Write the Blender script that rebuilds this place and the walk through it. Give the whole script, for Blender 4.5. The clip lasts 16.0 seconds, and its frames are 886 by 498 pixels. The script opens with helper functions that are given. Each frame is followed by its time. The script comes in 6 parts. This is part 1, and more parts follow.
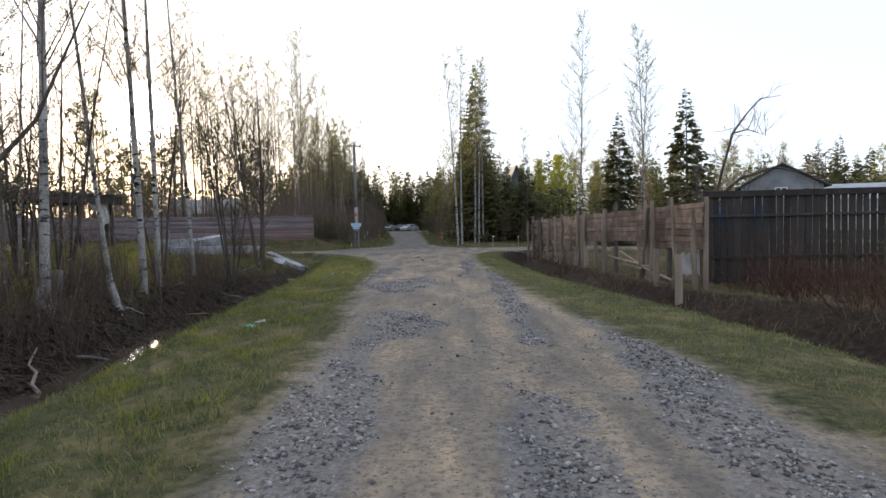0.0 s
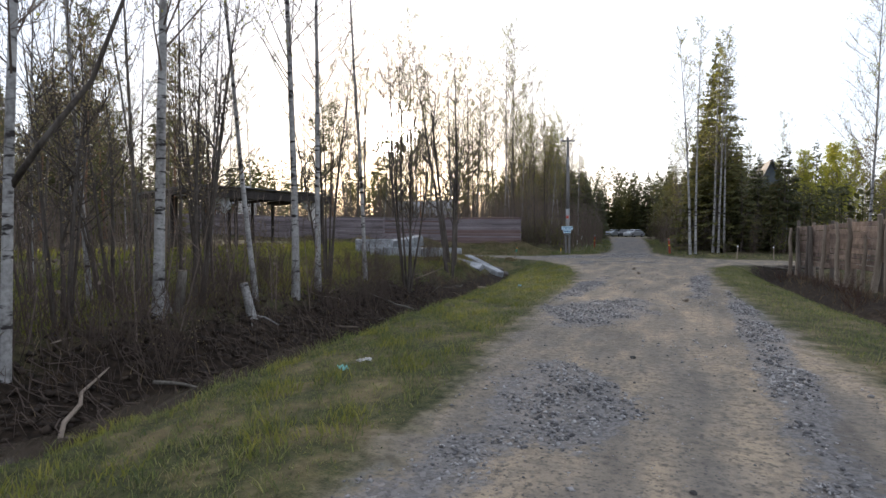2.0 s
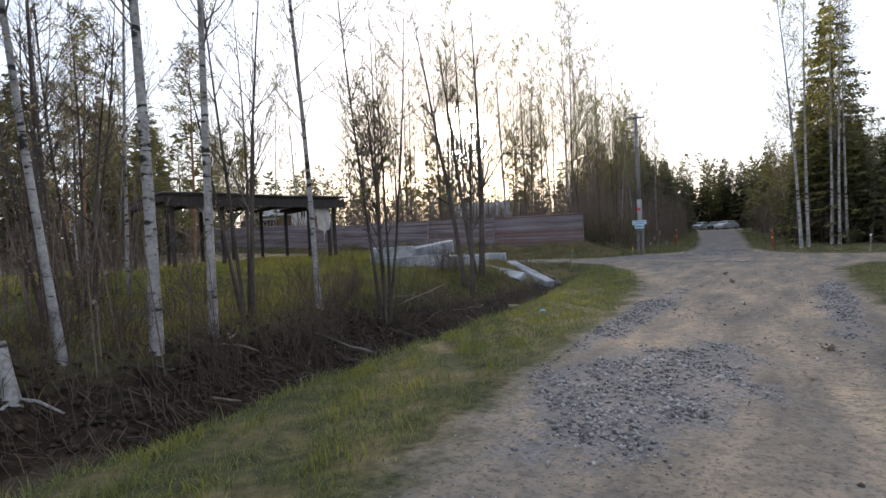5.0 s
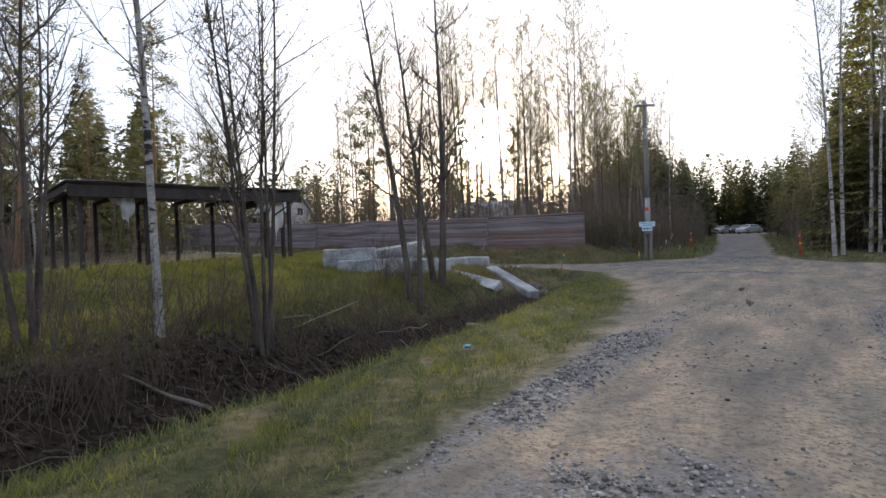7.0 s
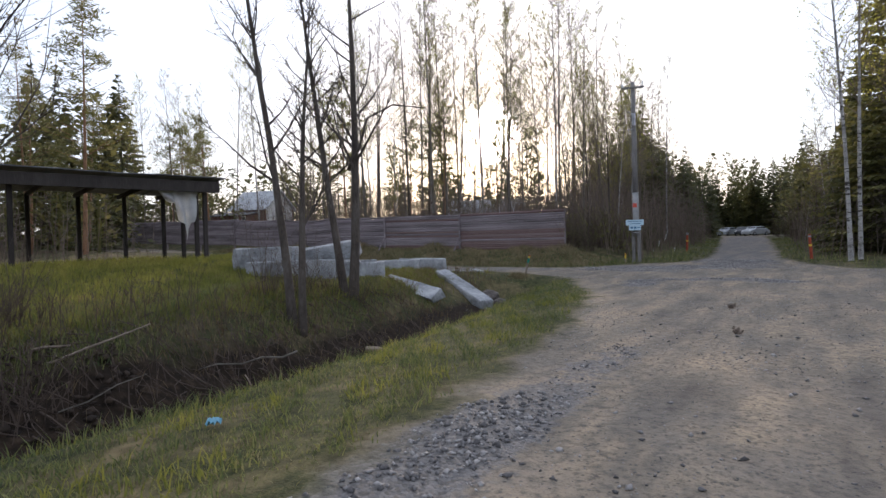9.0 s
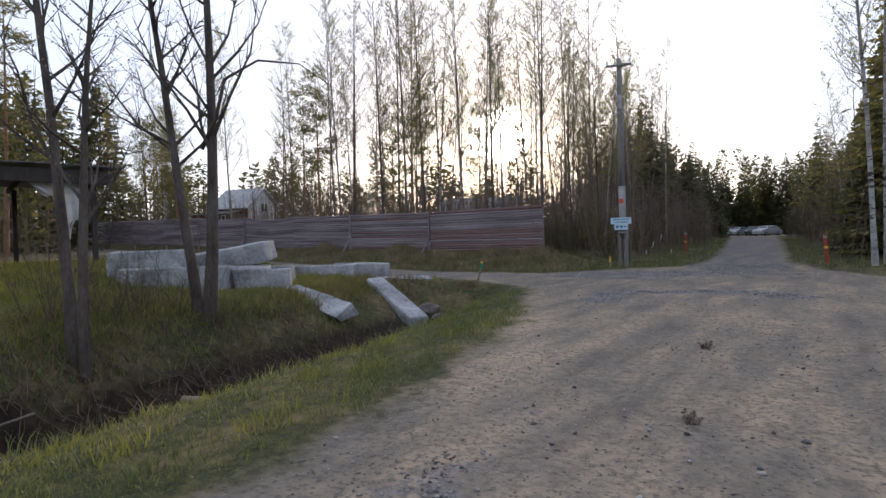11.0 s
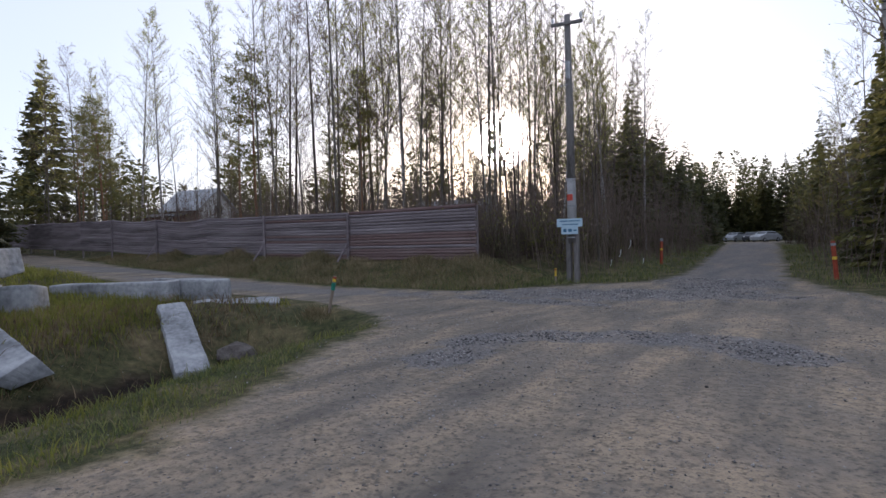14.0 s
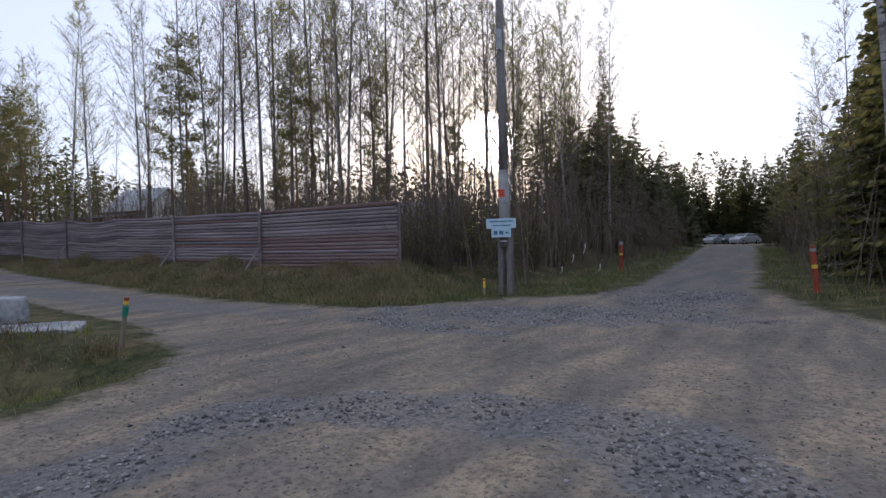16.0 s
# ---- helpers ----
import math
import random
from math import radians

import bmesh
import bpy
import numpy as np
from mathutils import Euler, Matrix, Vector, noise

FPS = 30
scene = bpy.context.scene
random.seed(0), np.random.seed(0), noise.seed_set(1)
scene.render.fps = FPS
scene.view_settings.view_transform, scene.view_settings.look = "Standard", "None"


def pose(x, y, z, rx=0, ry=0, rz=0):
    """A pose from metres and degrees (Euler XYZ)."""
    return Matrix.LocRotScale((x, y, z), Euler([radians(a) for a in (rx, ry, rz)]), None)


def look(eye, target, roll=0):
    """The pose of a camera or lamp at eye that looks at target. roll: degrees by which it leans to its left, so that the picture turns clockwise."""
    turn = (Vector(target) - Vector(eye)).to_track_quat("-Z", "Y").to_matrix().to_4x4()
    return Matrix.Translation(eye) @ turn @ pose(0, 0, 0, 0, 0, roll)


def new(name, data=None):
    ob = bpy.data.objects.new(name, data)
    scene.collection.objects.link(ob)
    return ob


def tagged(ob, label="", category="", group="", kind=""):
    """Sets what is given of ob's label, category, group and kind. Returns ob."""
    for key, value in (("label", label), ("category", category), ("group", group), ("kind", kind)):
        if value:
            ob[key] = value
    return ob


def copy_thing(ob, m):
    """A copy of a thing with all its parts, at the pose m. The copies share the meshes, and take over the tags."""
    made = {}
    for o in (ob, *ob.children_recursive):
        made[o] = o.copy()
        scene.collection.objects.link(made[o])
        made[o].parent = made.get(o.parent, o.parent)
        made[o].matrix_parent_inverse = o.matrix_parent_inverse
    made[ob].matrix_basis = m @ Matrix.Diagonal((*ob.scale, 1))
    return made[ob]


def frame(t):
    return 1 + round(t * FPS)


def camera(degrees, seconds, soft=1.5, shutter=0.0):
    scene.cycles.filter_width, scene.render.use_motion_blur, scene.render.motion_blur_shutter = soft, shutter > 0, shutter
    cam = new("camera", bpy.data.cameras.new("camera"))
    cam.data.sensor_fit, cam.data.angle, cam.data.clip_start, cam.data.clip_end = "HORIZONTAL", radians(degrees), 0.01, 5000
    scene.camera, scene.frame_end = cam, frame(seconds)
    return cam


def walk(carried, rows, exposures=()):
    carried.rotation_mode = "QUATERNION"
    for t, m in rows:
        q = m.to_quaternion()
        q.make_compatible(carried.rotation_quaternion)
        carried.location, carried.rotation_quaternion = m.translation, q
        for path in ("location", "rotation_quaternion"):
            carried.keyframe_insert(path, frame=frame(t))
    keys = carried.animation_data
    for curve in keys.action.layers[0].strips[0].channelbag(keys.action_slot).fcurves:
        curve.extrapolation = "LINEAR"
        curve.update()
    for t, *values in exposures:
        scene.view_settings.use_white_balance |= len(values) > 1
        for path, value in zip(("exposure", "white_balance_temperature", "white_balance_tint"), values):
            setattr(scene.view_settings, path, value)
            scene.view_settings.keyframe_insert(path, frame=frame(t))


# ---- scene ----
cam = camera(76.9, 16.0, soft=1.5)
PATH = [
    (0, (0.173, 0.036, 1.437), (0.155, 2.035, 1.358), -1.3),
    (0.5, (0.365, 0.91, 1.419), (0.149, 2.897, 1.346), -1.8),
    (1, (0.436, 1.842, 1.387), (-0.046, 3.782, 1.321), -0.2),
    (1.5, (0.449, 2.76, 1.386), (-0.168, 4.662, 1.326), -1.3),
    (2, (0.368, 3.712, 1.395), (-0.414, 5.552, 1.339), -0.0),
    (2.5, (0.324, 4.643, 1.403), (-0.513, 6.459, 1.351), -2.2),
    (3, (0.233, 5.584, 1.389), (-0.69, 7.357, 1.342), -0.6),
    (3.5, (0.172, 6.467, 1.369), (-0.774, 8.228, 1.328), -2.3),
    (6, (0.039, 10.844, 1.352), (-1.026, 12.537, 1.317), -2.0),
    (6.5, (-0.003, 11.764, 1.339), (-1.074, 13.453, 1.305), -2.0),
    (7, (-0.073, 12.75, 1.316), (-1.164, 14.427, 1.283), -1.9),
    (7.5, (-0.09, 13.67, 1.264), (-1.188, 15.341, 1.233), -1.9),
    (8, (-0.147, 14.647, 1.231), (-1.254, 16.312, 1.2), -1.7),
    (8.5, (-0.152, 15.58, 1.193), (-1.26, 17.245, 1.164), -1.7),
    (9, (-0.156, 16.517, 1.187), (-1.264, 18.181, 1.157), -1.5),
    (11.5, (-0.213, 21.076, 1.178), (-1.354, 22.718, 1.149), -1.5),
    (12, (-0.228, 22.033, 1.168), (-1.361, 23.681, 1.144), -1.4),
    (12.5, (-0.248, 22.931, 1.174), (-1.388, 24.574, 1.152), -1.4),
    (13, (-0.227, 23.865, 1.188), (-1.367, 25.508, 1.169), -1.5),
    (13.5, (-0.293, 24.749, 1.163), (-1.437, 26.389, 1.148), -1.5),
    (14, (-0.379, 25.596, 1.17), (-1.519, 27.239, 1.158), -1.3),
    (14.5, (-0.427, 26.48, 1.17), (-1.569, 28.122, 1.157), -1.2),
    (15, (-0.433, 27.304, 1.19), (-1.558, 28.957, 1.18), -1.3),
    (15.5, (-0.431, 28.145, 1.187), (-1.551, 29.802, 1.182), -1.2),
    (16, (-0.366, 28.942, 1.208), (-1.465, 30.613, 1.202), -1.3),
]
walk(cam, [(t, look(eye, target, roll)) for t, eye, target, roll in PATH], [(0, 0.78, 5950, 14), (3.5, 0.8, 5900, 15), (9, 0.72, 5850, 16.5), (12.5, 0.49, 5750, 18.5), (16, 0.40, 5600, 19.5)])

# ---- light ----
SUN_DIR = Vector((-0.480, 0.885, 0.187)).normalized()
world = bpy.data.worlds.new("sky")
scene.world = world
world.use_nodes = True
wn = world.node_tree
sky = wn.nodes.new("ShaderNodeTexSky")
sky.sky_type, sky.sun_disc = "NISHITA", False
sky.sun_elevation = math.asin(SUN_DIR.z)
sky.sun_rotation = math.atan2(SUN_DIR.x, SUN_DIR.y)
sky.air_density, sky.dust_density, sky.ozone_density = 1.0, 1.6, 1.6
wn.links.new(sky.outputs[0], wn.nodes["Background"].inputs[0])
wn.nodes["Background"].inputs[1].default_value = 0.05
# thin high haze that whitens the whole sky
haze = wn.nodes.new("ShaderNodeBackground")
haze.inputs[0].default_value, haze.inputs[1].default_value = (0.96, 0.985, 1.0, 1), 0.52
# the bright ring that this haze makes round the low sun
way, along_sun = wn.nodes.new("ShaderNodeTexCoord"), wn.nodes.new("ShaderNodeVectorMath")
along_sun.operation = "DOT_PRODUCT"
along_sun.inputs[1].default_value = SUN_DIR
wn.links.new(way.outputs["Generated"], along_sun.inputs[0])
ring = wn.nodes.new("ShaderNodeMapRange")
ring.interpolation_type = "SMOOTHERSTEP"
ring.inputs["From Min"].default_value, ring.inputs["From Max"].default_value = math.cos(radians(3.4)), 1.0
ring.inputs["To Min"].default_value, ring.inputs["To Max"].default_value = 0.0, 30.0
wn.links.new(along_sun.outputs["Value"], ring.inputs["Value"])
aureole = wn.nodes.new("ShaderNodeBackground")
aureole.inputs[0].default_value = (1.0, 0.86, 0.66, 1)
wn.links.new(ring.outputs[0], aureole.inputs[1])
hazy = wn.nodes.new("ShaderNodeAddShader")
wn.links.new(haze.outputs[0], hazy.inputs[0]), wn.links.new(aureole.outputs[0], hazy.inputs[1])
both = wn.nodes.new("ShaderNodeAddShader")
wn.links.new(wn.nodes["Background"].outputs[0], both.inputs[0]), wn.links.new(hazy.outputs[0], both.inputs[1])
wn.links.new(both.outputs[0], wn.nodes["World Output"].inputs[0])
sun_data = bpy.data.lights.new("sun", "SUN")
sun_data.energy, sun_data.angle, sun_data.color = 3.4, radians(1.5), (1.0, 0.78, 0.52)
sun = new("sun", sun_data)
sun.matrix_world = look((0, 0, 60), Vector((0, 0, 60)) - SUN_DIR)


# ---- materials ----
def mat(name, colours, scale=3.0, fine=40.0, rough=0.85, bump=0.3, metal=0.0, island=0.0, stretch=(1, 1, 1), bump_size=0.02, obj=False, hue=0.0, trans=0.0):
    """A worn surface: two or three colours mixed by coarse and fine noise, with relief."""
    m = bpy.data.materials.new(name)
    m.use_nodes = True
    n, l = m.node_tree.nodes, m.node_tree.links
    b = n["Principled BSDF"]
    b.inputs["Roughness"].default_value, b.inputs["Metallic"].default_value = rough, metal
    b.inputs["Specular IOR Level"].default_value = 0.3
    tc, mp = n.new("ShaderNodeTexCoord"), n.new("ShaderNodeMapping")
    mp.inputs["Scale"].default_value = stretch
    l.new(tc.outputs["Object"], mp.inputs[0])
    n1, n2 = n.new("ShaderNodeTexNoise"), n.new("ShaderNodeTexNoise")
    n1.inputs["Scale"].default_value, n1.inputs["Detail"].default_value = scale, 4
    n2.inputs["Scale"].default_value, n2.inputs["Detail"].default_value = fine, 3
    l.new(mp.outputs[0], n1.inputs[0]), l.new(mp.outputs[0], n2.inputs[0])
    add = n.new("ShaderNodeMath")
    add.operation = "MULTIPLY_ADD"
    l.new(n2.outputs[0], add.inputs[0]), l.new(n1.outputs[0], add.inputs[2])
    add.inputs[1].default_value = 0.6
    src = add
    if island or obj:
        g = n.new("ShaderNodeNewGeometry") if not obj else n.new("ShaderNodeObjectInfo")
        ad2 = n.new("ShaderNodeMath")
        ad2.operation = "MULTIPLY_ADD"
        l.new(g.outputs["Random"] if obj else g.outputs["Random Per Island"], ad2.inputs[0])
        ad2.inputs[1].default_value = island or 0.35
        l.new(add.outputs[0], ad2.inputs[2])
        src = ad2
    ramp = n.new("ShaderNodeValToRGB")
    lo, hi = 0.55, 1.08 + (island or (0.35 if obj else 0))
    els = ramp.color_ramp.elements
    for i, c in enumerate(colours):
        p = lo + (hi - lo) * i / max(1, len(colours) - 1)
        if i < 2:
            els[i].position, els[i].color = min(p, 1) * 0.62, (*c, 1)
        else:
            els.new(min(p, 1.6) * 0.62).color = (*c, 1)
    mul = n.new("ShaderNodeMath")
    mul.operation = "MULTIPLY"
    mul.inputs[1].default_value = 0.62
    l.new(src.outputs[0], mul.inputs[0]), l.new(mul.outputs[0], ramp.inputs[0])
    l.new(ramp.outputs[0], b.inputs["Base Color"])
    if bump:
        bp = n.new("ShaderNodeBump")
        bp.inputs["Strength"].default_value, bp.inputs["Distance"].default_value = bump, bump_size
        l.new(add.outputs[0], bp.inputs["Height"]), l.new(bp.outputs[0], b.inputs["Normal"])
    if trans:
        tr, mx, out = n.new("ShaderNodeBsdfTranslucent"), n.new("ShaderNodeMixShader"), n["Material Output"]
        l.new(ramp.outputs[0], tr.inputs[0])
        mx.inputs[0].default_value = trans
        l.new(b.outputs[0], mx.inputs[1]), l.new(tr.outputs[0], mx.inputs[2]), l.new(mx.outputs[0], out.inputs[0])
    return m


def birch_bark():
    m = mat("birch_bark", [(0.13, 0.122, 0.115), (0.31, 0.298, 0.285), (0.45, 0.435, 0.415)], scale=2.5, fine=22, bump=0.25)
    n, l = m.node_tree.nodes, m.node_tree.links
    tc, mp = n.new("ShaderNodeTexCoord"), n.new("ShaderNodeMapping")
    mp.inputs["Scale"].default_value = (5, 5, 15)
    no = n.new("ShaderNodeTexNoise")
    no.inputs["Scale"].default_value, no.inputs["Detail"].default_value = 1.0, 3
    l.new(tc.outputs["Object"], mp.inputs[0]), l.new(mp.outputs[0], no.inputs[0])
    big = n.new("ShaderNodeTexNoise")
    big.inputs["Scale"].default_value = 1.3
    l.new(tc.outputs["Object"], big.inputs[0])
    ad = n.new("ShaderNodeMath")
    ad.operation = "MULTIPLY_ADD"
    ad.inputs[1].default_value = 0.55
    l.new(big.outputs[0], ad.inputs[0]), l.new(no.outputs[0], ad.inputs[2])
    rp = n.new("ShaderNodeValToRGB")
    rp.color_ramp.elements[0].position, rp.color_ramp.elements[1].position = 0.84, 0.93
    l.new(ad.outputs[0], rp.inputs[0])
    mx = n.new("ShaderNodeMix")
    mx.data_type = "RGBA"
    ramp = [k for k in n if k.bl_idname == "ShaderNodeValToRGB"][0]
    l.new(rp.outputs[0], mx.inputs["Factor"]), l.new(ramp.outputs[0], mx.inputs["A"])
    mx.inputs["B"].default_value = (0.035, 0.03, 0.028, 1)
    l.new(mx.outputs["Result"], n["Principled BSDF"].inputs["Base Color"])
    return m


BIRCH = birch_bark()
BARK = mat("grey_bark", [(0.05, 0.042, 0.035), (0.13, 0.115, 0.095), (0.20, 0.185, 0.16)], 3, 30, bump=0.6, stretch=(1, 1, 0.35))
DARKBARK = mat("alder_bark", [(0.035, 0.028, 0.024), (0.085, 0.07, 0.058), (0.13, 0.115, 0.10)], 4, 35, bump=0.6, stretch=(1, 1, 0.35))
PINEBARK = mat("pine_bark", [(0.10, 0.06, 0.035), (0.24, 0.13, 0.07), (0.16, 0.11, 0.08)], 3, 25, bump=0.7, stretch=(1, 1, 0.4))
TWIG = mat("twigs", [(0.085, 0.062, 0.048), (0.18, 0.14, 0.112)], 3, 20, bump=0, island=0.3)
BRUSH = mat("dark_brushwood", [(0.035, 0.025, 0.02), (0.09, 0.066, 0.052)], 3, 20, bump=0, island=0.35)
REDTWIG = mat("reddish_twigs", [(0.03, 0.016, 0.012), (0.08, 0.042, 0.03), (0.13, 0.08, 0.055)], 3, 20, bump=0, island=0.4)
LEAF = mat("spring_leaves", [(0.19, 0.21, 0.035), (0.31, 0.32, 0.06), (0.42, 0.38, 0.11)], 1.2, 15, rough=0.6, bump=0, island=0.5, trans=0.6)
CATKIN = mat("buds_and_catkins", [(0.17, 0.135, 0.075), (0.28, 0.225, 0.12), (0.33, 0.28, 0.14)], 1.2, 15, rough=0.7, bump=0, island=0.5, trans=0.55)
NEEDLE = mat("spruce_needles", [(0.05, 0.058, 0.03), (0.105, 0.112, 0.05), (0.20, 0.18, 0.082)], 0.8, 12, rough=0.65, bump=0, island=0.45, trans=0.5)
PINENEEDLE = mat("pine_needles", [(0.075, 0.085, 0.03), (0.15, 0.15, 0.052), (0.235, 0.21, 0.08)], 0.8, 12, rough=0.65, bump=0, island=0.45, trans=0.4)
GRASS = mat("fresh_grass", [(0.045, 0.066, 0.034), (0.08, 0.11, 0.045), (0.20, 0.22, 0.065), (0.07, 0.095, 0.046), (0.23, 0.24, 0.08), (0.26, 0.225, 0.125), (0.10, 0.13, 0.046)], 1.1, 5, rough=0.6, bump=0, island=0.7, trans=0.45)
SHOOTS = mat("bright_spring_grass", [(0.085, 0.11, 0.03), (0.20, 0.21, 0.045), (0.36, 0.33, 0.09)], 1.3, 6, rough=0.6, bump=0, island=0.4, trans=0.6)
OLIVE = mat("hazy_spring_foliage", [(0.06, 0.06, 0.025), (0.13, 0.13, 0.045), (0.20, 0.175, 0.075)], 0.25, 3, rough=0.7, bump=0, island=0.4, trans=0.45)
BLUEGABLE = mat("blue_grey_boards", [(0.10, 0.12, 0.14), (0.16, 0.185, 0.21)], 2, 20, bump=0.3)
WILLOW = mat("bright_willow_leaves", [(0.24, 0.26, 0.03), (0.38, 0.38, 0.05), (0.48, 0.44, 0.08)], 1.2, 15, rough=0.6, bump=0, island=0.5, trans=0.6)
DARKPOLE = mat("dark_weathered_pole", [(0.045, 0.036, 0.03), (0.11, 0.09, 0.075), (0.17, 0.145, 0.12)], 2, 24, bump=0.6, stretch=(3, 3, 0.4), obj=True)
DRYGRASS = mat("dead_grass", [(0.06, 0.042, 0.022), (0.145, 0.102, 0.056), (0.25, 0.19, 0.11)], 0.8, 8, rough=0.8, bump=0, island=0.6, trans=0.2)
BANKGRASS = mat("mixed_bank_grass", [(0.07, 0.068, 0.03), (0.17, 0.145, 0.07), (0.28, 0.225, 0.13), (0.38, 0.31, 0.20)], 0.8, 8, rough=0.8, bump=0, island=0.6, trans=0.3)
STONE = mat("crushed_stone", [(0.04, 0.038, 0.038), (0.125, 0.12, 0.12), (0.38, 0.365, 0.35)], 2, 60, rough=0.9, bump=0.2, island=0.8)
CONCRETE = mat("weathered_concrete", [(0.13, 0.134, 0.138), (0.28, 0.29, 0.30), (0.42, 0.428, 0.436)], 2.2, 14, rough=0.9, bump=0.7)
POLECON = mat("pole_concrete", [(0.22, 0.22, 0.22), (0.33, 0.33, 0.33), (0.40, 0.40, 0.39)], 2.5, 40, rough=0.9, bump=0.3)
POLEWOOD = mat("tarred_pole_wood", [(0.085, 0.08, 0.076), (0.165, 0.155, 0.148), (0.24, 0.23, 0.22)], 3, 40, bump=0.5, stretch=(1, 1, 0.15))
SLABWOOD = mat("weathered_slab_wood", [(0.085, 0.07, 0.073), (0.22, 0.188, 0.196), (0.34, 0.30, 0.31)], 1.6, 22, bump=0.5, stretch=(0.3, 3, 3), obj=True)
REDWOOD = mat("faded_red_boards", [(0.085, 0.05, 0.046), (0.18, 0.122, 0.114), (0.24, 0.19, 0.182)], 0.9, 18, bump=0.4, stretch=(0.35, 2, 2), obj=True)
LOGWOOD = mat("split_pole_wood", [(0.11, 0.085, 0.065), (0.25, 0.20, 0.155), (0.34, 0.28, 0.22)], 2, 24, bump=0.6, stretch=(3, 3, 0.4), obj=True)
PLANKWOOD = mat("brown_plank_wood", [(0.055, 0.04, 0.034), (0.18, 0.128, 0.10), (0.36, 0.275, 0.215)], 1.5, 20, bump=0.6, stretch=(0.4, 3, 3), obj=True)
DARKWOOD = mat("dark_stained_wood", [(0.018, 0.015, 0.014), (0.045, 0.038, 0.034), (0.075, 0.066, 0.06)], 2, 25, bump=0.4, stretch=(2, 2, 0.3), obj=True)
ROOFFELT = mat("roofing_felt", [(0.035, 0.035, 0.038), (0.085, 0.086, 0.092), (0.20, 0.205, 0.22)], 2, 40, rough=0.5, bump=0.5)
SLATE = mat("grey_slate_roof", [(0.28, 0.30, 0.32), (0.40, 0.42, 0.44), (0.47, 0.48, 0.48)], 1.5, 20, rough=0.8, bump=0.3)
DARKROOF = mat("dark_roof", [(0.05, 0.052, 0.056), (0.09, 0.092, 0.098), (0.13, 0.13, 0.135)], 1.5, 20, rough=0.7, bump=0.3)
PALEWALL = mat("pale_board_wall", [(0.46, 0.45, 0.43), (0.60, 0.59, 0.57), (0.68, 0.67, 0.64)], 1.2, 20, bump=0.2)
GREYWALL = mat("grey_board_wall", [(0.17, 0.185, 0.20), (0.26, 0.275, 0.29), (0.32, 0.33, 0.34)], 1.2, 20, bump=0.2)
REDWALL = mat("red_brown_log_wall", [(0.08, 0.03, 0.022), (0.15, 0.06, 0.045), (0.20, 0.09, 0.07)], 1.2, 20, bump=0.3)
WHITE = mat("white_paint", [(0.68, 0.68, 0.67), (0.80, 0.80, 0.79)], 3, 30, rough=0.5, bump=0.05)
BLUESIGN = mat("pale_blue_sign", [(0.36, 0.50, 0.60), (0.46, 0.60, 0.68)], 4, 30, rough=0.5, bump=0.05)
SIGNTEXT = mat("sign_lettering", [(0.05, 0.13, 0.22), (0.07, 0.17, 0.28)], 4, 30, rough=0.6, bump=0)
ORANGE = mat("orange_paint", [(0.24, 0.04, 0.022), (0.36, 0.075, 0.038)], 6, 40, rough=0.55, bump=0.1)
YELLOW = mat("yellow_paint", [(0.62, 0.42, 0.04), (0.75, 0.52, 0.06)], 6, 40, rough=0.55, bump=0.1)
GREEN = mat("green_cloth", [(0.02, 0.16, 0.11), (0.04, 0.24, 0.17)], 8, 40, rough=0.8, bump=0.3)
REDPAINT = mat("red_paint", [(0.45, 0.06, 0.04), (0.55, 0.10, 0.07)], 8, 40, rough=0.7, bump=0.1)
METAL = mat("galvanised_metal", [(0.22, 0.23, 0.24), (0.36, 0.37, 0.38)], 5, 60, rough=0.5, metal=0.6, bump=0.1)
BLACK = mat("black_rubber", [(0.015, 0.015, 0.015), (0.03, 0.03, 0.03)], 5, 60, rough=0.8, bump=0.1)
SILVER = mat("silver_car_paint", [(0.30, 0.32, 0.34), (0.36, 0.38, 0.40)], 2, 30, rough=0.3, metal=0.35, bump=0)
DARKCAR = mat("dark_car_paint", [(0.03, 0.032, 0.036), (0.045, 0.048, 0.052)], 2, 30, rough=0.3, bump=0)
GLASS = mat("dark_window_glass", [(0.03, 0.035, 0.04), (0.05, 0.055, 0.06)], 2, 20, rough=0.08, bump=0)
GLASS.node_tree.nodes["Principled BSDF"].inputs["Specular IOR Level"].default_value = 0.6
PLASTIC = mat("torn_plastic_film", [(0.55, 0.56, 0.57), (0.72, 0.72, 0.72)], 4, 30, rough=0.35, bump=0.3, trans=0.4)
BLUECLOTH = mat("blue_tarpaulin", [(0.02, 0.12, 0.32), (0.04, 0.18, 0.42)], 4, 30, rough=0.5, bump=0.3)


def water():
    m = mat("ditch_water", [(0.03, 0.024, 0.017), (0.085, 0.068, 0.05)], 2.5, 14, rough=0.06, bump=0.02)
    m.node_tree.nodes["Principled BSDF"].inputs["Specular IOR Level"].default_value = 0.6
    return m


WATER = water()


